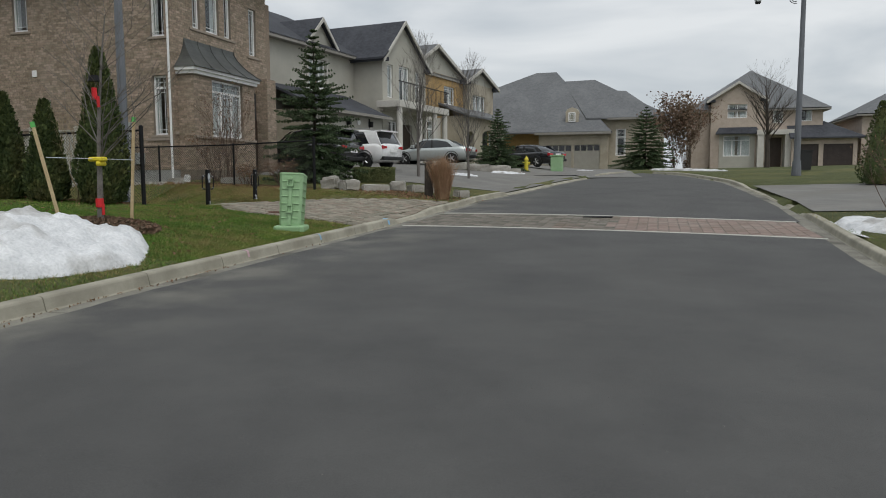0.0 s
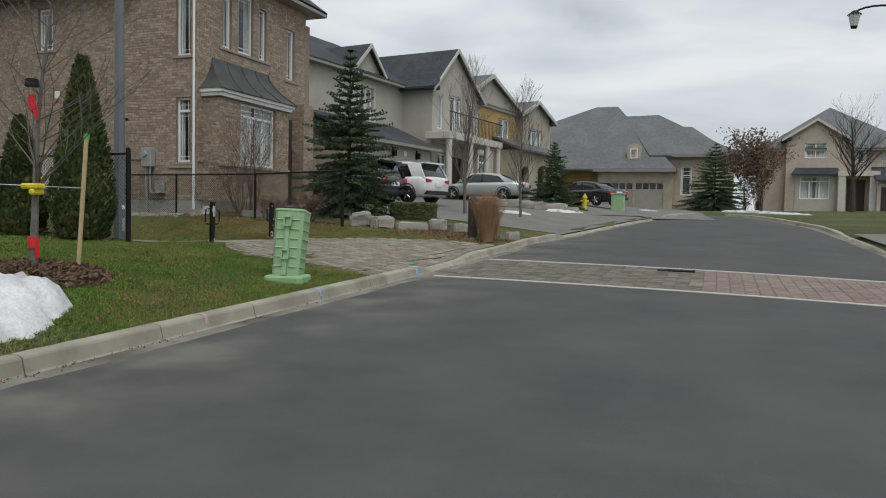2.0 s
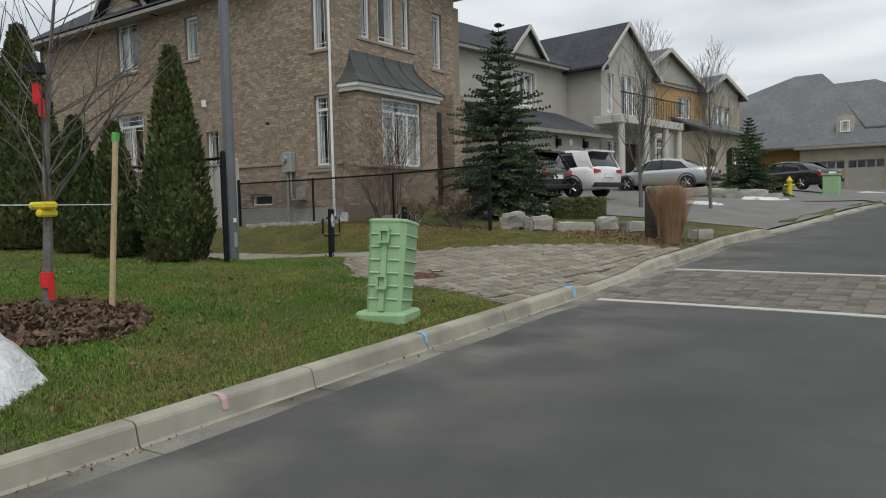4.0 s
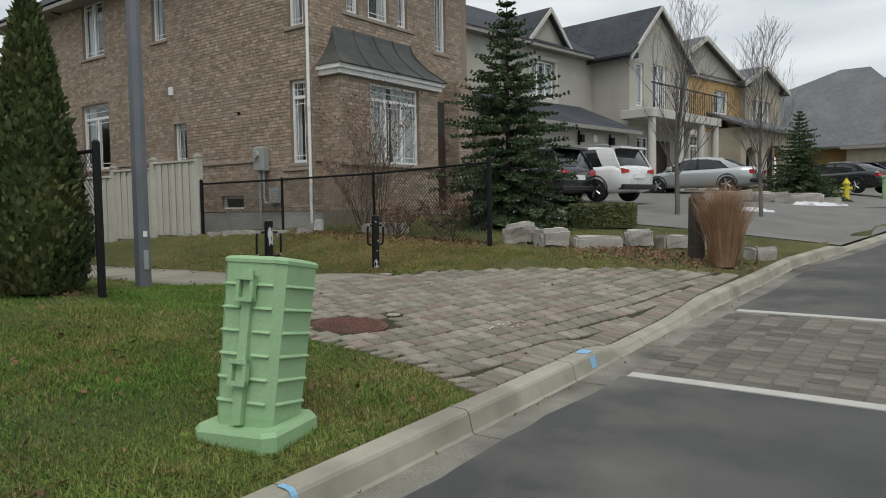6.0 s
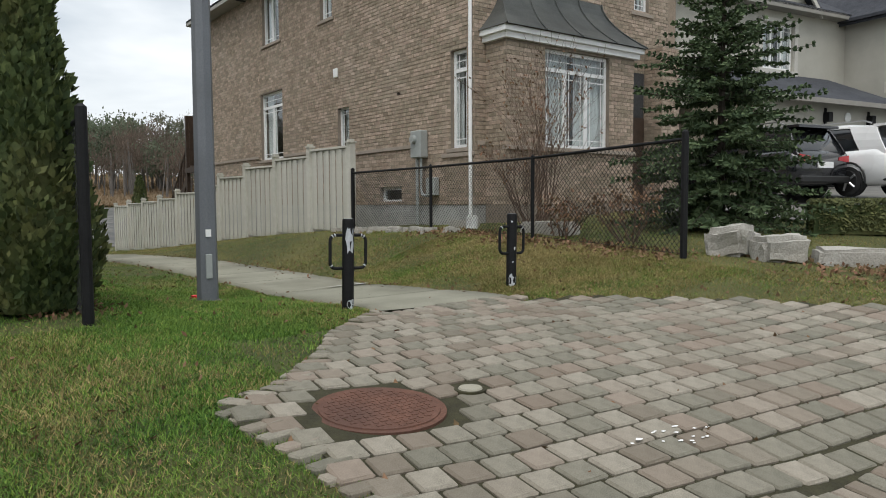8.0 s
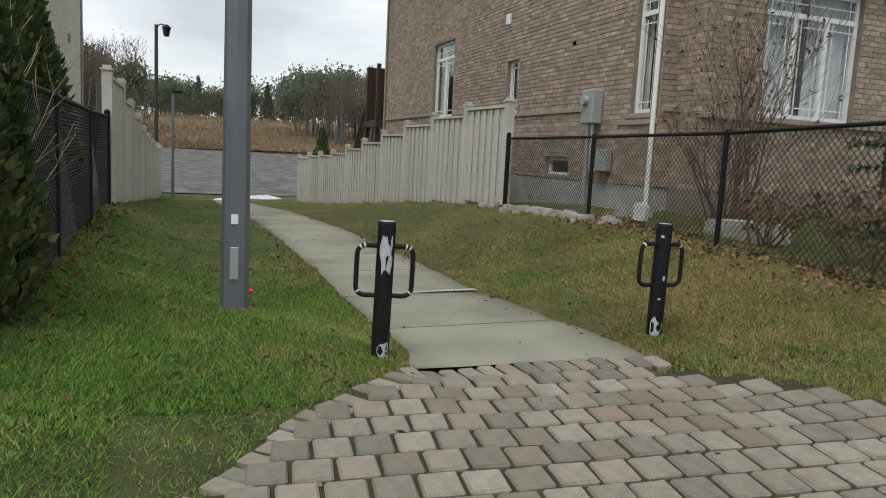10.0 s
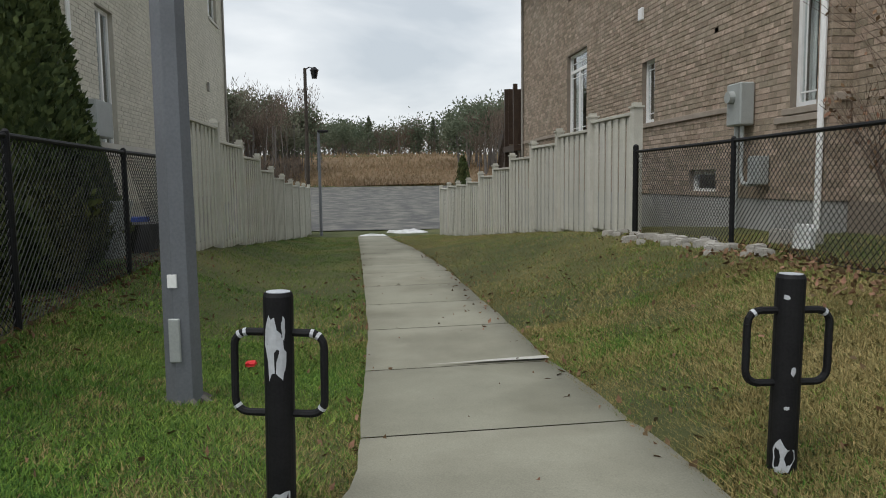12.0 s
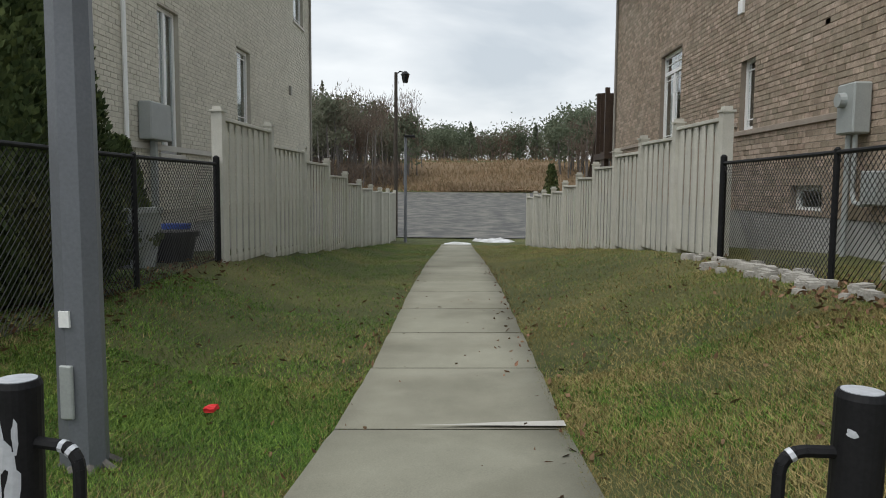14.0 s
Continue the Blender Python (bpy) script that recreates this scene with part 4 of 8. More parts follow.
# ---- bollards, lamp standard, pedestal ----
def bollard(x, y, height, turn, label, chips):
    z = ground_z(x, y)
    T = thing("bollard", (x, y, z), label, "bollard", "bollards at the footpath")
    bm = bmesh.new()
    tube(bm, (0, 0, -0.2), (0, 0, height - 0.015), 0.058, 0.058, 24)
    tube(bm, (0, 0, height - 0.015), (0, 0, height), 0.058, 0.052, 24)
    post = part("post", bm, M_BLACK, T, local=True, soft=False)
    for s in (-1, 1):
        pts = []
        w, za, zb, r = 0.125, height * 0.455, height * 0.82, 0.055
        pts.append((s * 0.05, 0, za))
        for k in range(5):
            a = -math.pi / 2 + math.pi / 2 * k / 4
            pts.append((s * (0.055 + w - r + r * math.cos(a)), 0, za + r + r * math.sin(a)))
        for k in range(5):
            a = math.pi / 2 * k / 4
            pts.append((s * (0.055 + w - r + r * math.cos(a)), 0, zb - r + r * math.sin(a)))
        pts.append((s * 0.05, 0, zb))
        bm = bmesh.new()
        pipe(bm, pts, 0.016, 8)
        for p in pts[1:-1]:
            bmesh.ops.create_icosphere(bm, subdivisions=1, radius=0.0165, matrix=Matrix.Translation(p))
        handle = part("handle", bm, M_BLACK, T, local=True)
        for a, b in ((3, 0.5), (8, 0.4), (9, 0.6)) if chips == 1 else ((8, 0.5),):
            p, q = Vector(pts[a]), Vector(pts[a + 1])
            bm = bmesh.new()
            tube(bm, p.lerp(q, b - 0.3), p.lerp(q, b + 0.3), 0.0172, 0.0172, 8)
            part("bare_patch", bm, M_CHIP, handle, "flaked paint showing bare grey steel", local=True)
    # patches where the paint has flaked off, lying on the round of the post
    rng = random.Random(chips)
    for a0, z0, w, h in (((-1.85, 0.62, 0.95, 0.31), (-1.1, 0.60, 0.75, 0.20), (-1.45, 0.74, 0.9, 0.12), (-0.95, 0.80, 0.3, 0.1), (-1.2, -0.03, 1.7, 0.16)) if chips == 1 else ((-2.1, -0.02, 1.6, 0.2), (-1.7, 0.50, 0.4, 0.05), (-2.3, 0.88, 0.5, 0.025), (-2.0, 0.33, 0.4, 0.02))):
        bm = bmesh.new()
        n = 14
        rim = []
        for k in range(n):
            a = 2 * math.pi * k / n
            f = rng.uniform(0.6, 1.15)
            ang, zz = a0 + w / 2 * f * math.cos(a), z0 * height + h / 2 * height + h / 2 * height * f * math.sin(a)
            rim.append(bm.verts.new((0.0592 * math.cos(ang), 0.0592 * math.sin(ang), max(zz, 0.0))))
        c = bm.verts.new((0.0602 * math.cos(a0), 0.0602 * math.sin(a0), (z0 + h / 2) * height))
        for k in range(n):
            bm.faces.new((rim[k], rim[(k + 1) % n], c))
        part("bare_patch", bm, M_CHIP, post, "flaked paint showing bare grey steel", local=True)
    bm = bmesh.new()
    tube(bm, (0, 0, height), (0, 0, height + 0.002), 0.046, 0.046, 24)
    part("top_plate", bm, M_CHIP, T, "scuffed pale metal cap", local=True)
    T.rotation_euler = (0, radians(1.0), radians(turn))
    return T


def lamp_standard():
    x, y = -11.46, 14.34
    z = ground_z(x, y)
    T = thing("steel_lamp_pole", (x, y, z), "tall tapered grey octagonal steel pole standing in the grass", "pole")
    bm = bmesh.new()
    tube(bm, (0, 0, -0.2), (0, 0, 9.0), 0.118, 0.075, 8)
    part("pole", bm, M_POLE, T, local=True)
    bm = bmesh.new()
    box(bm, (0.105, -0.035, 0.28), (0.128, 0.035, 0.55))
    bevel(bm, 0.006)
    part("hand_hole_cover", bm, M_METER, T, "grey steel cover plate", local=True)
    box_part("sticker", (0.108, -0.028, 0.74), (0.122, 0.028, 0.82), M_WHITE, T, "small white sticker", local=True)
    bm = bmesh.new()
    for k in range(8):
        a = k * 0.785
        tube(bm, (0.16 * math.cos(a), 0.16 * math.sin(a), -0.02), (0.10 * math.cos(a), 0.10 * math.sin(a), 0.03), 0.03, 0.02, 5)
    part("base_collar", bm, M_BARK, T, local=True)
    T.rotation_euler = (0, 0, radians(-8))


def pedestal():
    x, y = -5.38, 11.42
    z = ground_z(x, y)
    T = thing("utility_pedestal", (x, y, z - 0.01), "leaning pale green plastic utility pedestal on its base", "utility pedestal")
    # sloping collar
    bm = bmesh.new()

    def ring(w, d, zz, c):
        pts = [(-w + c, -d), (w - c, -d), (w, -d + c), (w, d - c), (w - c, d), (-w + c, d), (-w, d - c), (-w, -d + c)]
        return [bm.verts.new((a, b, zz)) for a, b in pts]

    def loft(rings):
        for a, b in zip(rings[:-1], rings[1:]):
            for k in range(8):
                bm.faces.new((a[k], a[(k + 1) % 8], b[(k + 1) % 8], b[k]))
        bm.faces.new(rings[0][::-1])
        bm.faces.new(rings[-1])
    loft([ring(0.28, 0.27, -0.06, 0.06), ring(0.28, 0.27, 0.07, 0.06), ring(0.265, 0.255, 0.095, 0.06), ring(0.2, 0.19, 0.095, 0.05)])
    part("base", bm, M_PED, T, local=True)
    body = part("body", bmesh.new(), M_PED, T, local=True)
    bm = bmesh.new()
    loft([ring(0.185, 0.175, 0.04, 0.04), ring(0.195, 0.185, 0.12, 0.045), ring(0.215, 0.205, 1.005, 0.05), ring(0.223, 0.213, 1.008, 0.05), ring(0.224, 0.214, 1.028, 0.05), ring(0.212, 0.202, 1.042, 0.05), ring(0.15, 0.14, 1.052, 0.04)])
    body.data = mesh_of("body", bm, M_PED)
    for k in range(6):
        zz = 0.20 + 0.135 * k
        s = (zz - 0.12) / 0.86
        for sx in (-1, 1):
            bm = bmesh.new()
            w, d = 0.195 + 0.02 * s, 0.185 + 0.02 * s
            prism(bm, [(sx * w, zz + 0.016), (sx * (w + 0.018), zz + 0.004), (sx * (w + 0.018), zz), (sx * w, zz - 0.004)], "y", -d + 0.045, d - 0.045)
            part("rib", bm, M_PED, body, local=True)
        for sy in (-1, 1):
            for a, b in ((-0.165, -0.045), (0.045, 0.165)):
                bm = bmesh.new()
                prism(bm, [(sy * d, zz + 0.016), (sy * (d + 0.016), zz + 0.004), (sy * (d + 0.016), zz), (sy * d, zz - 0.004)], "x", a, b)
                part("rib", bm, M_PED, body, local=True)
    for sy in (-1, 1):
        bm = bmesh.new()
        box(bm, (-0.03, sy * 0.215 - 0.012, 0.08), (0.03, sy * 0.205 + 0.012, 0.96))
        part("spine", bm, M_PED, body, local=True)
        for zz in (0.30, 0.78):
            bm = bmesh.new()
            for lo, hi in (((-0.06, 0.22, 0), (-0.035, 0.255, 0.15)), ((0.035, 0.22, 0), (0.06, 0.255, 0.15)), ((-0.06, 0.225, 0.125), (0.06, 0.26, 0.15)), ((-0.06, 0.225, 0.0), (0.06, 0.26, 0.025))):
                box(bm, (lo[0], sy * lo[1] if sy > 0 else -hi[1], zz + lo[2]), (hi[0], sy * hi[1] if sy > 0 else -lo[1], zz + hi[2]))
            part("latch", bm, M_PED, body, local=True)
    body.rotation_euler = (radians(-9.0), radians(1.5), 0)
    body.location = (0, 0, 0.0)
    T.rotation_euler = (0, 0, radians(15))


def manhole():
    x, y = -6.87, 13.76
    z = ground_z(x, y)
    T = thing("manhole_cover", (x, y, z + 0.034), "round rusty cast-iron manhole cover set in the pavers", "manhole cover")
    bm = bmesh.new()
    tube(bm, (0, 0, -0.1), (0, 0, 0.004), 0.375, 0.375, 40)
    part("frame_ring", bm, M_RUST, T, local=True)
    bm = bmesh.new()
    tube(bm, (0, 0, 0.004), (0, 0, 0.012), 0.34, 0.338, 40)
    part("cover", bm, M_RUST, T, local=True)
    bm = bmesh.new()
    for i in range(-6, 7):
        for j in range(-6, 7):
            u, v = i * 0.05, j * 0.05
            if u * u + v * v < 0.31 ** 2:
                a, b = (0.019, 0.010) if (i + j) % 2 else (0.010, 0.019)
                box(bm, (u - a, v - b, 0.010), (u + a, v + b, 0.0155))
    tagged(part("raised_studs", bm, M_RUST, T, local=True), kind="stuff")
    slope = (ground_z(x - 0.3, y) - ground_z(x + 0.3, y)) / 0.6
    T.rotation_euler = (0, math.atan(slope), 0)


# ---- the other houses ----
def gable(house, plane, at, u0, u1, z, peak_u, peak_z, wall_mat, roof_mat, back, over=0.3, trim=None):
    """A gable wall triangle with two roof planes running back from it and pale barge boards. plane 'x' faces +x, 'y' faces -y."""
    bm = bmesh.new()
    if plane == "x":
        prism(bm, [(u0, z), (u1, z), (peak_u, peak_z)], "x", at - 0.25, at)
    else:
        prism(bm, [(u0, z), (u1, z), (peak_u, peak_z)], "y", at, at + 0.25)
    part("gable_wall", bm, wall_mat, house)
    f = at + over if plane == "x" else at - over
    for e in (u0, u1):
        du = over if e > peak_u else -over
        zz = z - over * (peak_z - z) / max(abs(e - peak_u), 0.1)
        a, b, c, d = (e + du, zz), (peak_u, peak_z + 0.05), None, None
        if plane == "x":
            pts = [(f, a[0], a[1]), (f, b[0], b[1]), (back, b[0], b[1]), (back, a[0], a[1])]
        else:
            pts = [(a[0], f, a[1]), (b[0], f, b[1]), (b[0], back, b[1]), (a[0], back, a[1])]
        pts = [(p[0], p[1], p[2] + 0.1) for p in pts]
        roof_slab("roof", house, pts, roof_mat, 0.1)
        bm = bmesh.new()
        n = 0.05
        if plane == "x":
            prism(bm, [(a[0], a[1] - 0.12), (b[0], b[1] - 0.12), (b[0], b[1] + 0.1), (a[0], a[1] + 0.1)], "x", f - 0.02, f + n)
        else:
            prism(bm, [(a[0], a[1] - 0.12), (b[0], b[1] - 0.12), (b[0], b[1] + 0.1), (a[0], a[1] + 0.1)], "y", f - n, f + 0.02)
        part("barge_board", bm, trim or M_TRIM, house)
        # the short eaves return
        bm = bmesh.new()
        w = 0.7 if e > peak_u else -0.7
        lo, hi = sorted((e + du, e + du - w))
        if plane == "x":
            box(bm, (at - 0.2, lo, z - 0.2), (f, hi, z + 0.02))
        else:
            box(bm, (lo, f, z - 0.2), (hi, at + 0.2, z + 0.02))
        part("eaves_return", bm, M_SHINGLE, house)


def panelled_door(house, plane, at, out, u0, u1, z0, z1, mat, lights=True):
    d = part("garage_door", bmesh.new(), mat, house)

    def b3(bm, ua, ub, da, db, za, zb):
        a, b = sorted((at - out * da, at - out * db))
        box(bm, (ua, a, za), (ub, b, zb)) if plane == "y" else box(bm, (a, ua, za), (b, ub, zb))
    bm = bmesh.new()
    b3(bm, u0, u1, 0.12, 0.16, z0, z1)
    d.data = mesh_of("garage_door", bm, mat)
    rows, cols = 4, 4
    for r in range(rows):
        for c in range(cols):
            ua, ub = u0 + (u1 - u0) * (c + 0.1) / cols, u0 + (u1 - u0) * (c + 0.9) / cols
            za, zb = z0 + (z1 - z0) * (r + 0.12) / rows, z0 + (z1 - z0) * (r + 0.88) / rows
            bm = bmesh.new()
            glass = lights and r == rows - 1
            b3(bm, ua, ub, 0.105, 0.119, za, zb)
            part("pane" if glass else "panel", bm, M_CARGLASS if glass else mat, d)


def wall_box(house, name, lo, hi, mat):
    return box_part(name, lo, hi, mat, house)


def grey_house():
    H = thing("grey_stucco_house", (-14.8, 36, 1.6), "two-storey grey stucco house with dark shingle roof and garage", "house")
    gx = -14.8
    doors = [(34.1, 36.2, 1.4, 3.72), (36.5, 38.5, 1.4, 3.68)]
    part("garage_wall", wall_mesh("x", gx, 1, 32.4, 39.1, 1.0, 4.6, doors, 0.3), M_STUCCO, H)
    wall_box(H, "garage_side", (-20, 32.4, 1.0), (gx - 0.3, 32.7, 4.6), M_STONE)
    wall_box(H, "garage_side", (-20, 38.8, 1.0), (gx - 0.3, 39.1, 4.6), M_STUCCO)
    for u0, u1, z0, z1 in doors:
        panelled_door(H, "x", gx, 1, u0, u1, z0, z1, M_GARAGE_D, False)
    for y in (35.35, 37.65):
        L = part("wall_lantern", bmesh.new(), M_BLACK, H)
        bm = bmesh.new()
        box(bm, (gx + 0.02, y - 0.1, 3.95), (gx + 0.22, y + 0.1, 4.25))
        box(bm, (gx + 0.0, y - 0.04, 3.85), (gx + 0.05, y + 0.04, 4.4))
        L.data = mesh_of("wall_lantern", bm, M_BLACK)
    bm = bmesh.new()
    tube(bm, (gx + 0.02, 36.5, 4.15), (gx + 0.05, 36.5, 4.15), 0.16, 0.16, 16)
    part("number_plaque", bm, M_WHITE, H)
    roof_slab("garage_roof", H, [(gx + 0.45, 32.0, 4.62), (gx + 0.45, 39.5, 4.62), (-17.5, 39.5, 6.0), (-17.5, 32.0, 6.0)], M_SHINGLE, 0.12, "dark asphalt shingles")
    wall_box(H, "gutter", (gx + 0.42, 32.0, 4.45), (gx + 0.55, 39.5, 4.6), M_SOFFIT)
    # upper storey behind the garage
    win = [(35.75, 37.45, 6.15, 7.75)]
    part("upper_wall", wall_mesh("x", -17.5, 1, 31.2, 40.5, 4.6, 8.4, win, 0.3), M_STUCCO, H)
    wall_box(H, "upper_side", (-28, 31.2, 1.0), (-17.8, 31.5, 8.4), M_STONE)
    window(H, "x", -17.5, 1, 35.75, 37.45, 6.15, 7.75, 3, 0, True, 0.6)
    bm = bmesh.new()
    for lo, hi in (((-17.5, 35.55, 5.95), (-17.42, 37.65, 6.13)), ((-17.5, 35.55, 7.77), (-17.42, 37.65, 7.92)), ((-17.5, 35.55, 6.13), (-17.44, 35.73, 7.77)), ((-17.5, 37.47, 6.13), (-17.44, 37.65, 7.77))):
        box(bm, lo, hi)
    part("window_surround", bm, M_TRIM, H)
    hip_roof(H, -28, -17.5, 31.2, 46.4, 8.4, 3.0, M_SHINGLE, 0.45, "y", "dark asphalt shingles")
    gable(H, "x", -17.5, 35.4, 38.3, 8.5, 36.85, 9.9, M_STUCCO, M_SHINGLE, -21.5)
    # projecting block with its balcony
    b2 = [(41.1, 41.8, 6.0, 8.0), (42.6, 44.0, 5.8, 8.1), (44.9, 45.6, 6.0, 8.0), (41.2, 42.3, 1.9, 4.6), (43.0, 44.4, 1.7, 4.5)]
    part("block_wall", wall_mesh("x", -15.5, 1, 40.5, 46.4, 1.0, 8.3, b2, 0.3), M_STUCCO, H)
    wall_box(H, "block_side", (-20, 40.5, 1.0), (-15.8, 40.8, 8.3), M_STUCCO)
    wall_box(H, "block_side", (-20, 46.1, 1.0), (-15.8, 46.4, 8.3), M_STUCCO)
    for u0, u1, z0, z1 in b2[:4]:
        window(H, "x", -15.5, 1, u0, u1, z0, z1, 2 if u1 - u0 > 1 else 1, 0, True, 0.8, z0 < 5.9 and z0 > 5)
    box_part("front_door", (-15.75, 43.0, 1.7), (-15.68, 44.4, 4.5), M_DOOR, H, "dark front door")
    gable(H, "x", -15.5, 40.4, 46.5, 8.3, 43.0, 10.7, M_STUCCO, M_SHINGLE, -22.0)
    roof_slab("roof", H, [(-15.1, 40.0, 8.25), (-15.1, 40.6, 8.7), (-19, 40.6, 8.7), (-19, 40.0, 8.25)], M_SHINGLE)
    box_part("balcony_floor", (-15.49, 39.7, 5.25), (-13.9, 46.7, 5.65), M_TRIM, H, "pale stone balcony edge", 0.02)
    for y in (40.0, 42.6, 44.8, 46.4):
        bm = bmesh.new()
        tube(bm, (-14.1, y, 1.4), (-14.1, y, 5.25), 0.2, 0.17, 12)
        box(bm, (-14.35, y - 0.25, 1.2), (-13.85, y + 0.25, 1.6))
        part("column", bm, M_TRIM, H)
    bm = bmesh.new()
    for k in range(36):
        tube(bm, (-13.95, 39.8 + 6.8 * k / 35, 5.65), (-13.95, 39.8 + 6.8 * k / 35, 6.7), 0.012, 0.012, 4)
    tagged(part("railing_bars", bm, M_BLACK, H), kind="stuff")
    box_part("handrail", (-13.98, 39.7, 6.7), (-13.92, 46.7, 6.75), M_BLACK, H)
    wall_box(H, "string_course", (-15.5, 40.45, 5.15), (-15.42, 46.4, 5.3), M_TRIM)
    wall_box(H, "back_wall", (-28.3, 31.2, 0.5), (-28, 46.4, 8.4), M_STUCCO)
    downspout(H, [(-17.4, 31.4, 8.2), (-17.4, 31.4, 5.9)], M_SOFFIT)
    H.rotation_euler = (0, 0, radians(-8))


def gold_house():
    H = thing("gold_brick_house", (-13, 46, 2.0), "two-storey gold brick and stone house with twin gables", "house")
    F = -12.5
    wn = [(45.7, 47.3, 5.95, 7.1), (43.4, 44.35, 2.6, 4.75)]
    part("front_wall", wall_mesh("x", F, 1, 41.4, 48.6, 5.0, 7.75, wn, 0.3), M_GOLD, H, "gold brick upper storey")
    part("stone_front", wall_mesh("x", F, 1, 41.4, 45.2, 1.0, 5.0, wn, 0.3), M_TRIM, H, "pale stone ground floor")
    window(H, "x", F, 1, 45.7, 47.3, 5.95, 7.1, 2, 0, True, 0.7)
    window(H, "x", F, 1, 43.4, 44.35, 2.6, 4.75, 1, 0.5, True, 0.7)
    wall_box(H, "side_wall", (-24, 41.4, 1.0), (F - 0.3, 41.7, 7.75), M_GOLD)
    gable(H, "x", F, 41.3, 48.6, 7.75, 44.4, 9.3, M_STUCCO, M_SHINGLE_G, -19)
    ar = [(49.5, 51.7, 5.6, 6.9)]
    part("bay_front", wall_mesh("x", F + 0.3, 1, 48.6, 53.1, 5.0, 7.65, ar, 0.3), M_STONE, H)
    window(H, "x", F + 0.3, 1, 49.5, 51.7, 5.6, 6.9, 3, 0, True, 0.8, True)
    gable(H, "x", F + 0.3, 48.2, 53.3, 7.65, 50.5, 8.6, M_STUCCO, M_SHINGLE_G, -17)
    wall_box(H, "side_wall", (-24, 52.8, 1.0), (F, 53.1, 7.6), M_GOLD)
    # arched stone porch
    arches = [(45.8, 46.9, 1.5, 4.2), (48.2, 50.3, 1.5, 4.4)]
    part("porch_wall", wall_mesh("x", F + 1.6, 1, 45.2, 52.0, 1.2, 5.1, arches, 0.35), M_STONE, H)
    for u0, u1, z0, z1 in arches:
        bm = bmesh.new()
        c, r = (u0 + u1) / 2, (u1 - u0) / 2
        prism(bm, [(u0, z1)] + [(c - r * math.cos(math.pi * k / 8), z1 - 0.45 + 0.45 * math.sin(math.pi * k / 8)) for k in range(1, 8)] + [(u1, z1)], "x", F + 1.3, F + 1.59)
        part("arch", bm, M_STONE, H)
    wall_box(H, "porch_side", (F, 45.2, 1.2), (F + 1.25, 45.5, 5.1), M_STONE)
    # wall behind the arches, coloured near-black as the porch's shade
    wall_box(H, "porch_back_shade", (F - 0.28, 45.2, 1.2), (F - 0.02, 53.0, 5.0), M_DARK)
    roof_slab("porch_roof", H, [(F + 2.0, 44.9, 5.15), (F + 2.0, 52.3, 5.15), (F, 52.3, 5.95), (F, 44.9, 5.95)], M_SHINGLE_G, 0.12)
    hip_roof(H, -24, F - 0.2, 41.4, 53.1, 7.7, 2.4, M_SHINGLE_G, 0.3, "y")
    wall_box(H, "back_wall", (-24.3, 41.4, 0.5), (-24, 53.1, 7.6), M_GOLD)
    bm = bmesh.new()
    for k in range(14):
        tube(bm, (F + 1.9, 46.9 + k * 0.16, 1.6), (F + 1.9, 46.9 + k * 0.16, 2.6), 0.02, 0.02, 4)
    tagged(part("porch_railing", bm, M_BLACK, H), kind="stuff")
    H.rotation_euler = (0, 0, radians(-10))
    H.location, H.scale = (-14.75, 51.85, 2.0), (1.16, 1.16, 1.16)


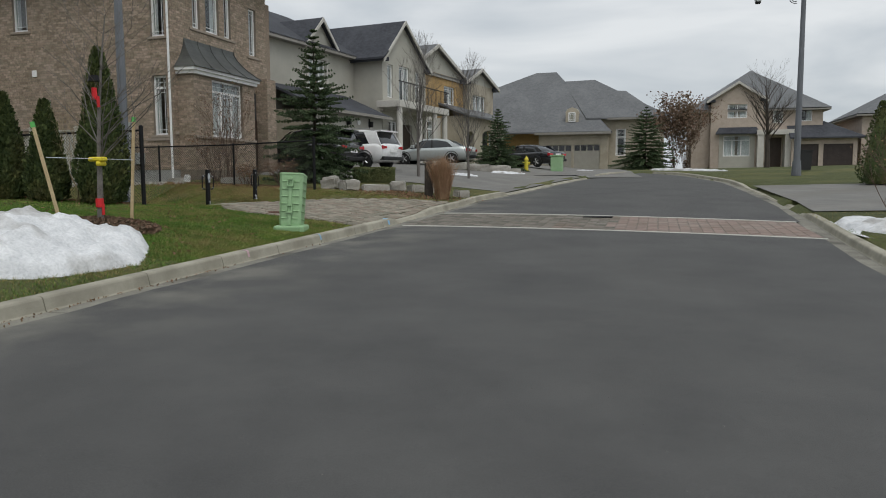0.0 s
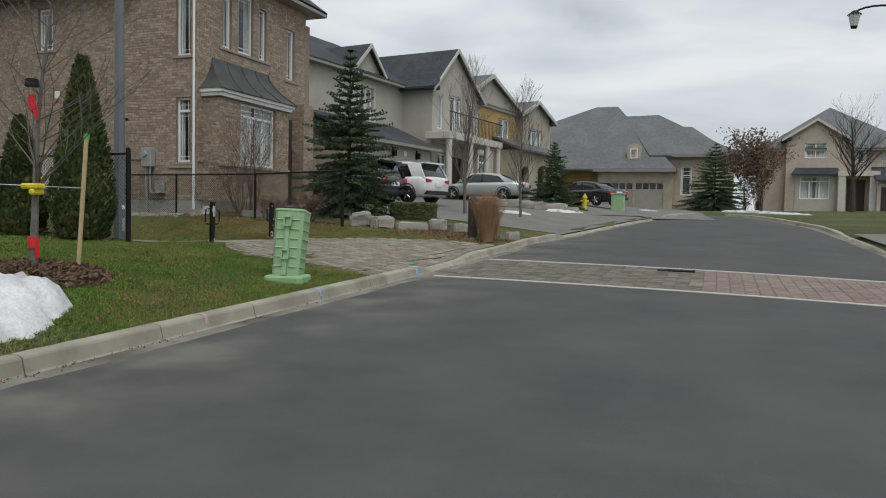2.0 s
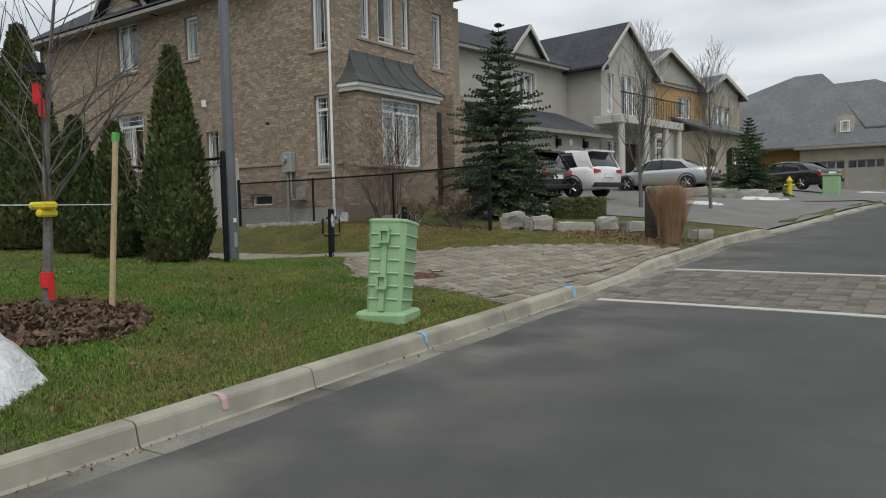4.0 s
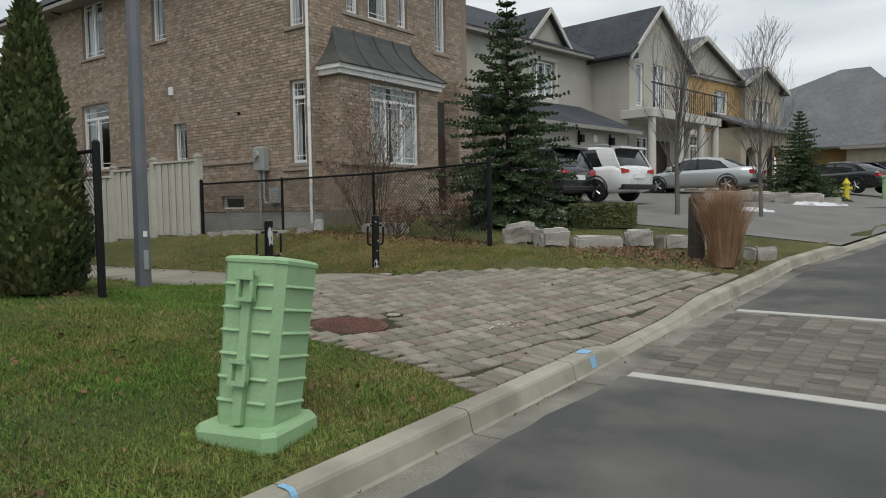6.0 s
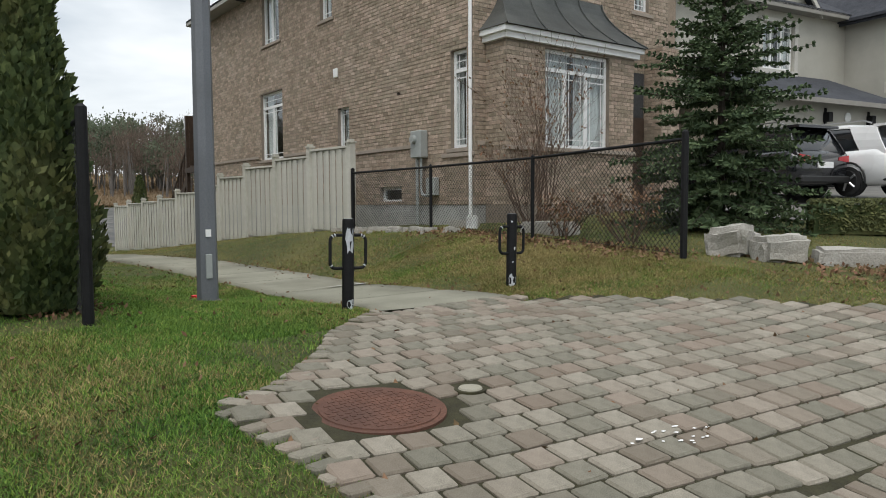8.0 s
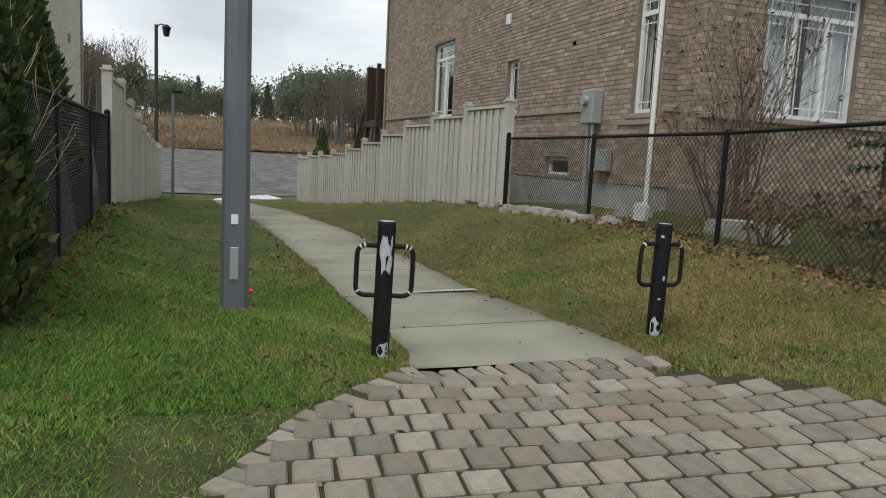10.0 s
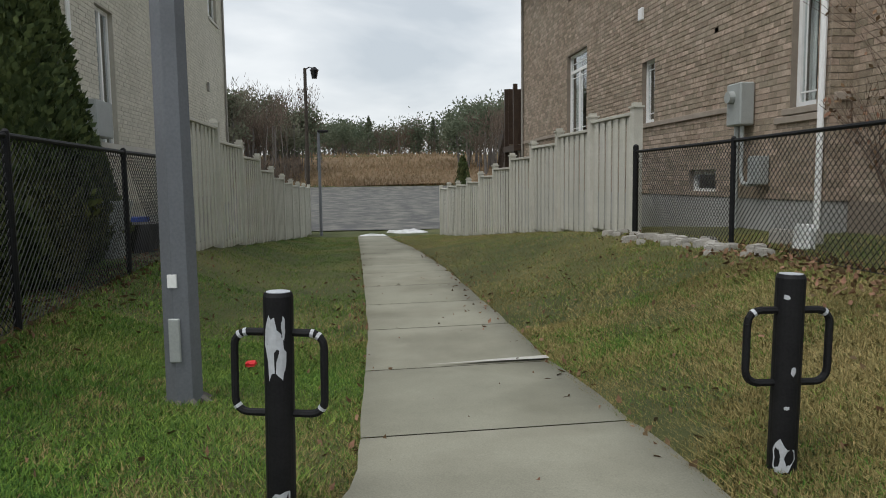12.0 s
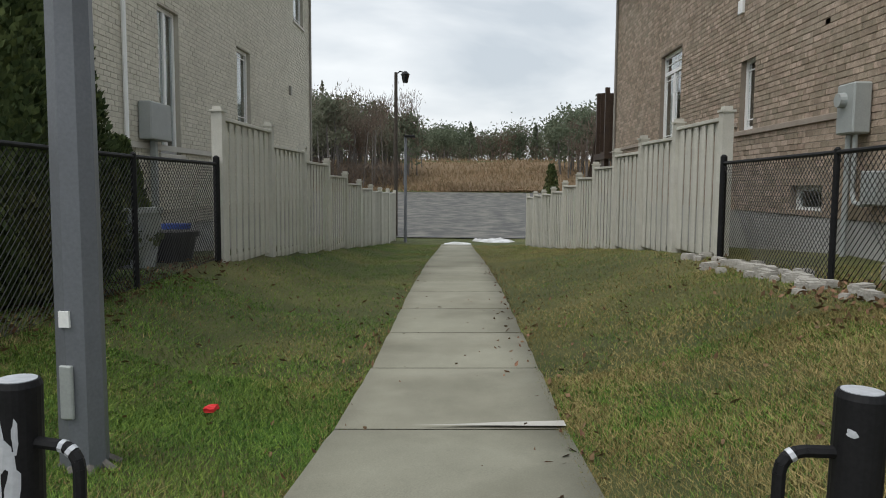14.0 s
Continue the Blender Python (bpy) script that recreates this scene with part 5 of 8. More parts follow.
def bungalow():
    H = thing("grey_roof_bungalow", (-5, 66, 1.7), "stone bungalow with a large grey hipped roof and dormer", "house")
    Y = 63
    doors = [(-8.4, -6.15, 1.6, 3.95), (-5.95, -3.75, 1.6, 3.95)]
    part("garage_wall", wall_mesh("y", Y, -1, -9.0, -3.05, 1.2, 4.95, doors, 0.3), M_STONE, H)
    for u0, u1, z0, z1 in doors:
        panelled_door(H, "y", Y, -1, u0, u1, z0, z1, M_GARAGE)
    wall_box(H, "garage_side", (-3.35, Y + 0.3, 1.2), (-3.05, 70, 4.95), M_STONE)
    wall_box(H, "garage_side", (-9.0, Y + 0.3, 1.2), (-8.7, 70, 4.95), M_STONE)
    wing = [(-2.5, -1.65, 3.0, 5.3)]
    part("wing_wall", wall_mesh("y", Y + 1.2, -1, -4.8, 1.5, 1.2, 6.2, wing, 0.3), M_STONE, H)
    window(H, "y", Y + 1.2, -1, -2.5, -1.65, 3.0, 5.3, 1, 0.7, True, 0.4, True)
    part("left_wall", wall_mesh("y", Y + 1.0, -1, -13.5, -9.0, 1.2, 5.0, [(-11.2, -10.2, 2.2, 4.0)], 0.3), M_GOLD, H)
    window(H, "y", Y + 1.0, -1, -11.2, -10.2, 2.2, 4.0, 1, 0, True, 0.5)
    g = M_SHINGLE_G
    lab = "broad grey asphalt shingle roof"
    def up(z):
        """The depth at which the main front slope reaches a height."""
        return Y - 0.5 + (z - 5.05) * 1.16
    roof_slab("roof", H, [(-16.5, Y - 0.5, 5.05), (-2.8, Y - 0.5, 5.05), (-8.4, up(11.1), 11.1), (-10.3, up(11.1), 11.1), (-13.6, up(9.75), 9.75), (-16.5, up(8.4), 8.4)], g, 0.12, lab)
    roof_slab("roof", H, [(-2.8, Y - 0.5, 5.05), (-2.8, 78, 5.05), (-8.4, up(11.1), 11.1)], g, 0.12)
    roof_slab("roof", H, [(-16.5, 79, 5.05), (-2.8, 79, 5.05), (-8.4, up(11.1) + 0.05, 11.1), (-10.3, up(11.1) + 0.05, 11.1), (-16.5, 71, 8.4)], g, 0.12)
    roof_slab("roof", H, [(-5.0, Y + 0.7, 6.25), (2.0, Y + 0.7, 6.25), (-4.72, Y + 5.4, 10.1), (-7.6, Y + 5.4, 10.05)], g, 0.12)
    roof_slab("roof", H, [(2.0, Y + 0.7, 6.25), (2.0, 77, 6.25), (-4.72, Y + 7.5, 10.1), (-4.72, Y + 5.4, 10.1)], g, 0.12)
    roof_slab("roof", H, [(-2.4, Y + 2.6, 7.7), (0.3, Y + 2.6, 7.2), (-1.9, Y + 5.0, 8.95), (-2.7, Y + 5.0, 9.0)], g, 0.1)
    bm = bmesh.new()
    box(bm, (-9.3, Y - 0.55, 4.8), (-2.8, Y - 0.4, 5.0))
    box(bm, (-3.2, Y + 0.65, 6.05), (2.0, Y + 0.8, 6.22))
    part("gutter", bm, M_SOFFIT, H)
    D = part("dormer", bmesh.new(), M_STONE, H)
    bm = bmesh.new()
    prism(bm, [(-6.75, 5.75), (-5.65, 5.75), (-5.65, 6.8), (-5.8, 7.05), (-6.2, 7.2), (-6.6, 7.05), (-6.75, 6.8)], "y", Y + 0.5, Y + 3)
    D.data = mesh_of("dormer", bm, M_STONE)
    window(H, "y", Y + 0.47, -1, -6.5, -5.9, 5.95, 6.75, 1, 0, True, 0, False, -0.04)
    wall_box(H, "right_wall", (1.2, Y + 1.5, 1.2), (1.5, 76, 6.15), M_STONE)
    wall_box(H, "back_wall", (-13.5, 75.7, 1.2), (1.2, 76, 6), M_STONE)
    bm = bmesh.new()
    for k in range(4):
        box(bm, (-3.0, Y - 0.3 * k, 1.2), (-1.6, Y + 1.2, 2.2 - 0.17 * k))
    part("entrance_steps", bm, M_PATH, H)


def pale_house():
    H = thing("pale_brick_house", (9, 68, 1.7), "two-storey pale brick house with dark bay roof", "house")
    Y = 66
    win = [(10.2, 11.0, 5.6, 7.0), (12.0, 13.2, 5.7, 7.0), (9.7, 10.95, 1.9, 4.4)]
    part("front_wall", wall_mesh("y", Y, -1, 3.8, 14.0, 1.2, 6.75, win, 0.3), M_PINK, H)
    part("side_wall", wall_mesh("x", 3.8, -1, Y + 0.3, 78, 1.2, 6.75, [(69.5, 70.3, 4.9, 6.2), (69.5, 70.3, 2.2, 3.8), (73, 73.8, 4.9, 6.2)], 0.3), M_PINK, H)
    for a, b, c, d in ((69.5, 70.3, 4.9, 6.2), (69.5, 70.3, 2.2, 3.8), (73, 73.8, 4.9, 6.2)):
        window(H, "x", 3.8, -1, a, b, c, d, 1, 0, False, 0.4)
    for u0, u1, z0, z1 in win[:2]:
        window(H, "y", Y, -1, u0, u1, z0, z1, 1, 0, True, 0.7)
    part("gabled_front", wall_mesh("y", Y - 0.56, -1, 5.3, 9.4, 1.2, 7.6, [(6.59, 8.14, 6.05, 7.2), (6.2, 8.6, 2.7, 4.7)], 0.3), M_PINK, H)
    window(H, "y", Y - 0.56, -1, 6.59, 8.14, 6.05, 7.2, 2, 0, True, 0.7, False)
    box_part("front_door", (9.7, Y + 0.1, 1.9), (10.95, Y + 0.2, 4.4), M_DOOR, H, "dark front door")
    for x in (9.2, 11.3):
        box_part("porch_pier", (x - 0.25, Y - 1.2, 1.3), (x + 0.25, Y - 0.02, 4.6), M_TRIM, H)
    box_part("porch_beam", (8.9, Y - 1.25, 4.6), (11.7, Y - 0.01, 5.0), M_TRIM, H)
    hip_roof(H, 3.8, 14.0, Y, 78, 6.8, 3.9, M_SHINGLE_G, 0.5, "y", "dark grey-brown shingles")
    gable(H, "y", Y - 0.58, 5.2, 9.5, 7.6, 7.38, 8.95, M_PINK, M_SHINGLE_G, Y + 3.5)
    part("bay_wall", wall_mesh("y", Y - 0.6, -1, 6.0, 8.8, 1.6, 4.75, [(6.33, 8.44, 2.85, 4.6)], 0.2), M_STUCCO, H)
    window(H, "y", Y - 0.6, -1, 6.33, 8.44, 2.85, 4.6, 3, 0.4, False, 0.9)
    for x in (6.0, 8.6):
        wall_box(H, "bay_side", (x, Y - 0.4, 1.6), (x + 0.2, Y - 0.01, 4.75), M_STUCCO)
    roof_slab("bay_roof", H, [(5.66, Y - 1.0, 4.78), (9.1, Y - 1.0, 4.78), (8.75, Y - 0.05, 5.87), (6.35, Y - 0.05, 5.87)], M_SHINGLE, 0.1, "dark bay roof")
    gd = [(11.75, 13.5, 1.5, 3.75), (13.85, 16.0, 1.5, 3.75)]
    part("garage_wall", wall_mesh("y", Y - 1.5, -1, 11.5, 16.3, 1.2, 4.3, gd, 0.3), M_PINK, H)
    for u0, u1, z0, z1 in gd:
        panelled_door(H, "y", Y - 1.5, -1, u0, u1, z0, z1, M_GARAGE_D, False)
    wall_box(H, "garage_side", (16.0, Y - 1.2, 1.2), (16.3, 75, 4.3), M_PINK)
    roof_slab("garage_roof", H, [(11.3, Y - 2.0, 4.3), (16.8, Y - 2.0, 4.3), (16.8, Y + 3, 4.4), (13.9, Y + 1.0, 5.9), (11.3, Y + 1.0, 5.9)], M_SHINGLE, 0.12)
    wall_box(H, "right_wall", (13.7, Y + 0.3, 1.2), (14.0, 78, 6.75), M_PINK)
    wall_box(H, "back_wall", (4.1, 77.7, 1.2), (13.7, 78, 6.75), M_PINK)
    S = thing("brown_brick_house", (22, 70, 1.7), "brown brick house with a low hipped roof, partly seen", "house")
    part("wall", wall_mesh("y", 66, -1, 16.9, 28, 1.2, 6.2, [(18.5, 20, 3, 4.6)], 0.3), M_PINK, S)
    window(S, "y", 66, -1, 18.5, 20, 3, 4.6, 2, 0, False, 0.5)
    wall_box(S, "side_wall", (16.9, 66.3, 1.2), (17.2, 76, 6.2), M_PINK)
    hip_roof(S, 16.9, 28, 66, 76, 6.2, 3.2, M_SHINGLE_G, 0.5, "x")


def beige_house():
    H = thing("beige_brick_house", (-25, 5, 0.8), "two-storey beige brick house with white windows", "house")
    Y = 10.7
    win = [(-22.05, -21.1, 2.35, 5.05), (-26.75, -25.65, 3.3, 5.15), (-33.0, -31.6, 7.1, 8.6), (-28.6, -27.6, 7.3, 8.7), (-19.2, -18.3, 6.8, 8.4)]
    part("side_wall", wall_mesh("y", Y, 1, -34.0, -17.6, 1.0, 9.0, win, 0.3), M_MORTAR_B, H)
    brick_skin("brickwork", H, "y", Y, 1, brick_rects(-34.0, -17.6, 1.3, 9.0, win), M_BRICK_B, 21, "")
    for k, (u0, u1, z0, z1) in enumerate(win):
        window(H, "y", Y, 1, u0, u1, z0, z1, 2 if k == 0 else 1, 0.0 if k == 0 else 0.0, k != 0, 0.6, k == 0)
        sill(H, "y", Y, 1, u0 - 0.1, u1 + 0.1, z0, mat=M_TRIM)
    part("front_wall", wall_mesh("x", -17.6, 1, 0, Y - 0.3, 0.5, 9.0, [], 0.3), M_BRICK_B, H)
    wall_box(H, "rear_wall", (-34.0, 0, -0.5), (-33.7, Y - 0.3, 9.0), M_BRICK_B)
    wall_box(H, "foundation", (-33.9, 0.2, -0.6), (-17.7, Y - 0.02, 1.0), M_FOUND)
    wall_box(H, "stone_band", (-34.0, Y + 0.01, 2.4), (-17.6, Y + 0.05, 2.5), M_TRIM)
    hip_roof(H, -34.0, -17.6, 0, Y, 9.0, 3.0, M_SHINGLE_G, 0.5, "x", "grey shingles")
    downspout(H, [(-19.65, Y + 0.06, 8.8), (-19.65, Y + 0.06, 1.2)])
    downspout(H, [(-33.9, Y + 0.06, 8.8), (-33.9, Y + 0.06, 0.4)], M_SOFFIT)
    T = thing("meter_cabinet", (-20.6, 10.9, 2.3), "pale grey utility cabinet on the beige brick wall", "utility meter")
    box_part("cabinet", (-21.0, 10.72, 2.55), (-20.15, 10.95, 3.2), M_METER, T, "", 0.02)
    box_part("conduit", (-20.6, 10.76, 1.3), (-20.5, 10.86, 2.55), M_METER, T)
    box_part("wall_vent", (-31.0, Y + 0.015, 4.62), (-30.85, Y + 0.08, 4.9), M_SOFFIT, H)


def timber_deck():
    T = thing("timber_deck_stair", (-33.2, 21.5, -0.2), "dark weathered timber deck and stair behind the house", "deck")
    for x, y in ((-33.3, 20.9), (-33.3, 23.0), (-31.8, 20.9)):
        box_part("post", (x - 0.07, y - 0.07, -0.6), (x + 0.07, y + 0.07, 5.0), M_DOOR, T)
    box_part("screen", (-33.25, 20.95, 3.0), (-33.18, 22.9, 5.0), M_DOOR, T)
    box_part("platform", (-33.4, 20.8, 2.7), (-31.55, 24.0, 2.9), M_DOOR, T)
    bm = bmesh.new()
    prism(bm, [(-33.3, 2.9), (-33.3, 2.5), (-36.2, -0.2), (-36.2, 0.25)], "y", 20.9, 20.96)
    part("stringer", bm, M_DOOR, T)
    bm = bmesh.new()
    for k in range(14):
        t = k / 13
        tube(bm, (-33.3 - 2.9 * t, 20.9, 2.9 - 2.7 * t), (-33.3 - 2.9 * t, 20.9, 3.8 - 2.7 * t), 0.03, 0.03, 4)
    tube(bm, (-33.3, 20.9, 3.8), (-36.2, 20.9, 1.1), 0.04, 0.04, 6)
    part("stair_rail", bm, M_DOOR, T)


# ---- paving ----
def paving():
    rng = random.Random(5)
    # the bed under the pavers
    P = thing("paved_apron", (-7, 16, 0.2), "grey-brown concrete pavers with grass and sand in the joints", "paving", kind="structure")
    verts, faces, idx = [], [], {}
    g = 0.2
    nx, ny = int(5.0 / g), int(7.4 / g)
    for i in range(nx):
        for j in range(ny):
            x, y = -9.5 + i * g, 12.8 + j * g
            if inside(x + g / 2, y + g / 2, PLAZA):
                q = []
                for a, b in ((0, 0), (1, 0), (1, 1), (0, 1)):
                    k = (i + a, j + b)
                    if k not in idx:
                        idx[k] = len(verts)
                        px, py = -9.5 + k[0] * g, 12.8 + k[1] * g
                        verts.append((px, py, ground_z(px, py) + 0.026))
                    q.append(idx[k])
                faces.append(q)
    part("bedding", raw_mesh("bedding", verts, faces, M_JOINT), M_JOINT, P)
    ca, sa = math.cos(radians(-7.6)), math.sin(radians(-7.6))
    meshes = {}

    def paver_mesh(w, d, v):
        key = (round(w, 3), round(d, 2), v)
        if key not in meshes:
            bm = bmesh.new()
            box(bm, (-w / 2, -d / 2, -0.05), (w / 2, d / 2, 0.0))
            top = [e for e in bm.edges if all(q.co.z > -0.01 for q in e.verts)]
            bmesh.ops.bevel(bm, geom=top + [e for e in bm.edges if abs(e.verts[0].co.z - e.verts[1].co.z) > 0.02], offset=0.011, segments=1, affect="EDGES")
            for q in bm.verts:
                q.co.x += rng.uniform(-0.003, 0.003)
                q.co.y += rng.uniform(-0.003, 0.003)
                if q.co.z > -0.001:
                    q.co.z += rng.uniform(-0.002, 0.002)
            meshes[key] = mesh_of("paver", bm, M_PAVER)
        return meshes[key]
    spots = []
    row, u = 0, -4.2
    while u < 4.2:
        v = -5.0 + (0.097 if row % 2 else 0.0) + rng.gauss(0, 0.012)
        while v < 5.0:
            d = 0.194 + rng.gauss(0, 0.003)
            cx, cy = -7.0 + ca * (u + 0.105) - sa * (v + d / 2), 16.2 + sa * (u + 0.105) + ca * (v + d / 2)
            if inside(cx, cy, PLAZA) and math.hypot(cx + 6.87, cy - 13.76) > 0.44 and math.hypot(cx - VALVE[0], cy - VALVE[1]) > 0.14 and cx < -4.97:
                spots.append((cx, cy, 0.21, d, -7.6))
            v += d
        u += 0.21
        row += 1
    for k in range(52):
        spots.append((-4.87, 13.05 + 0.13 * k, 0.25, 0.13, 0))
    for k in range(14):
        t = k / 13
        spots.append((-9.235 + 0.10 * t - 0.06 * math.sin(math.pi * t), 15.22 + 1.66 * t, 0.24, 0.125, 8 - 16 * t))
    for (ax, ay), (bx, by) in zip(PLAZA[:8], PLAZA[1:8]):
        n = int(math.hypot(bx - ax, by - ay) / 0.13)
        for k in range(n):
            t = (k + 0.5) / n
            spots.append((ax + (bx - ax) * t + rng.gauss(0, 0.01), ay + (by - ay) * t + rng.gauss(0, 0.01), 0.13, 0.23, math.degrees(math.atan2(by - ay, bx - ax))))
    spots.sort(key=lambda s: math.hypot(s[0] + 6.6, s[1] - 14.6))
    rest_v, rest_f = [], []
    for k, (cx, cy, w, d, turn) in enumerate(spots):
        sx = math.atan((ground_z(cx, cy + 0.15) - ground_z(cx, cy - 0.15)) / 0.3)
        sy = -math.atan((ground_z(cx + 0.15, cy) - ground_z(cx - 0.15, cy)) / 0.3)
        z = ground_z(cx, cy) + 0.045 + rng.uniform(-0.003, 0.003)
        z -= 0.010 if w == 0.13 else (0.010 if w == 0.21 and cx > -5.12 else 0.0)
        me = paver_mesh(w - 0.021, d - 0.021, rng.randrange(3))
        m = Matrix.LocRotScale((cx, cy, z), Euler((sx + rng.gauss(0, 0.008), sy + rng.gauss(0, 0.008), radians(turn + rng.gauss(0, 0.6)))), None)
        if k < 300:
            ob = part("paver", me, M_PAVER, P)
            ob.matrix_basis = m
        else:
            n = len(rest_v)
            rest_v += [tuple(m @ q.co) for q in me.vertices]
            rest_f += [tuple(n + i for i in f.vertices) for f in me.polygons]
    tagged(part("pavers", raw_mesh("pavers", rest_v, rest_f, M_PAVER_S), M_PAVER_S, P), kind="stuff")
    # paver strip across the road with its concrete edge bands
    S = thing("paver_strip", (0, 16, 0.05), "worn red and grey paver strip across the road", "paving", kind="structure")

    def rz(x, y):
        return road_top(x, y) - 0.002
    for y0, y1 in ((14.28, 14.42), (17.58, 17.72)):
        verts, faces = [], []
        n = 24
        for k in range(n + 1):
            x = -4.25 + 8.4 * k / n
            for dy, dz in ((y0 + 0.003, -0.05), (y0 + 0.003, 0.008), (y1 - 0.003, 0.008), (y1 - 0.003, -0.05)):
                verts.append((x, dy, rz(x, dy) + (dz + 0.006 if dz > 0 else dz)))
        for k in range(n):
            for i in range(3):
                a = 4 * k + i
                faces.append((a, a + 1, a + 5, a + 4))
        part("edge_band", raw_mesh("edge_band", verts, faces, M_PATCH), M_PATCH, S, "pale concrete edge band")
    rows = [[(x, y, rz(x, y) - 0.004) for x in np.linspace(-4.3, 4.2, 14)] for y in np.linspace(14.40, 17.60, 8)]
    verts = [p for r in rows for p in r]
    faces = [(j * 14 + i, j * 14 + i + 1, j * 14 + i + 15, j * 14 + i + 14) for j in range(7) for i in range(13)]
    part("bedding", raw_mesh("bedding", verts, faces, M_JOINT_L), M_JOINT_L, S)
    bm = bmesh.new()
    box(bm, (-0.103, -0.084, -0.03), (0.103, 0.084, 0.0))
    bmesh.ops.bevel(bm, geom=[e for e in bm.edges if abs(e.verts[0].co.z - e.verts[1].co.z) > 0.02], offset=0.014, segments=1, affect="EDGES")
    bmesh.ops.bevel(bm, geom=[e for e in bm.edges if all(q.co.z > -0.01 for q in e.verts)], offset=0.008, segments=1, affect="EDGES")
    one = mesh_of("paver", bm, M_STRIP)
    count, parts_v, parts_f = 0, {0: [], 1: []}, {0: [], 1: []}
    for i in range(39):
        for j in range(18):
            x = -4.19 + 0.216 * i + 0.004 * rng.gauss(0, 1)
            y = 14.52 + 0.178 * j + 0.003 * rng.gauss(0, 1)
            if x > kerb_right(y) - 0.35 or y > 17.55:
                continue
            z = rz(x, y) + 0.004 + rng.uniform(-0.003, 0.003)
            tilt = math.atan((rz(x + 0.1, y) - rz(x - 0.1, y)) / 0.2)
            m = Matrix.LocRotScale((x, y, z), Euler((rng.gauss(0, 0.006) + 0.03, -tilt + rng.gauss(0, 0.006), rng.gauss(0, 0.012))), None)
            if x < -1.0 and count < 290:
                part("paver", one, M_STRIP, S).matrix_basis = m
                count += 1
            else:
                red = 1 if x > 0.2 + 0.4 * noise.noise((y, x, 0)) else 0
                n = len(parts_v[red])
                parts_v[red] += [tuple(m @ q.co) for q in one.vertices]
                parts_f[red] += [tuple(n + q for q in f.vertices) for f in one.polygons]
    for red, mat in ((0, M_STRIP_S), (1, M_STRIP_R)):
        tagged(part("pavers", raw_mesh("pavers", parts_v[red], parts_f[red], mat), mat, S), kind="stuff")
    # drain grate at the far edge of the strip
    G = thing("drain_grate", (-0.3, 17.3, rz(-0.3, 17.3) + 0.012), "dark cast-iron drain grate in the road", "drain grate")
    bm = bmesh.new()
    for k in range(9):
        box(bm, (-0.3 + 0.07 * k, -0.14, -0.02), (-0.26 + 0.07 * k, 0.14, 0.008))
    box(bm, (-0.33, -0.17, -0.02), (0.36, -0.14, 0.01))
    box(bm, (-0.33, 0.14, -0.02), (0.36, 0.17, 0.01))
    part("grate", bm, M_BLACK, G, local=True)


def footpath():
    P = thing("footpath", (-24, 16, 0), "pale concrete footpath in slabs with cracked joints", "footpath", kind="structure")
    rng = random.Random(9)
    x = -9.14
    first = True
    while x > -38.0:
        x1 = x - (1.48 if first else (1.66 if x > -11 else 1.52))
        head = first
        first = False
        verts, faces = [], []
        n = 6
        for k in range(n + 1):
            xx = x - 0.009 + (x1 + 0.018 - x) * k / n
            s, e = path_edges(xx)
            s, e = s + 0.012 * noise.noise((xx * 1.3, 0, 1)) + rng.uniform(-0.006, 0.006), e + 0.012 * noise.noise((xx * 1.3, 4, 1)) + rng.uniform(-0.006, 0.006)
            for t in range(5):
                y = s + (e - s) * t / 4
                px = xx if k or not head else -9.36 + 0.1 * t / 4 - 0.06 * math.sin(math.pi * t / 4)
                verts.append((px, y, ground_z(xx, 16.0) + 0.045 + (ground_z(xx, y) - ground_z(xx, 16.0)) * 0.4 - (0.012 if k in (0, n) else 0)))
            for y in (s, e):
                verts.append((xx if k or not head else (-9.36 if y == s else -9.26), y, ground_z(xx, y) - 0.12))
        w = 7
        for k in range(n):
            a = k * w
            for t in range(4):
                faces.append((a + t, a + t + 1, a + w + t + 1, a + w + t))
            faces.append((a, a + w, a + w + 5, a + 5))
            faces.append((a + 4, a + 6, a + w + 6, a + w + 4))
        part("slab", smooth(raw_mesh("slab", verts, faces, M_PATH)), M_PATH, P)
        x = x1
    x = -12.28
    v = [(x - 0.03, 15.95), (x - 0.02, 16.92), (x - 0.14, 16.92), (x - 0.10, 16.5), (x - 0.05, 16.2)]
    part("repair_patch", raw_mesh("repair_patch", [(a, b, ground_z(a, 16.0) + 0.052 + (ground_z(a, b) - ground_z(a, 16.0)) * 0.4) for a, b in v], [(0, 1, 2, 3, 4)], M_PATCH), M_PATCH, P, "pale patch of newer concrete at a joint")
    rows = [[(xx, y, ground_z(xx, 16) + 0.012) for y in (15.55, 15.9, 16.3, 16.55)] for xx in np.arange(-9.1, -38.6, -1.0)]
    verts = [p for r in rows for p in r]
    faces = [(j * 4 + i, j * 4 + i + 1, j * 4 + i + 5, j * 4 + i + 4) for j in range(len(rows) - 1) for i in range(3)]
    part("joint_fill", raw_mesh("joint_fill", verts, faces, M_JOINT), M_JOINT, P)


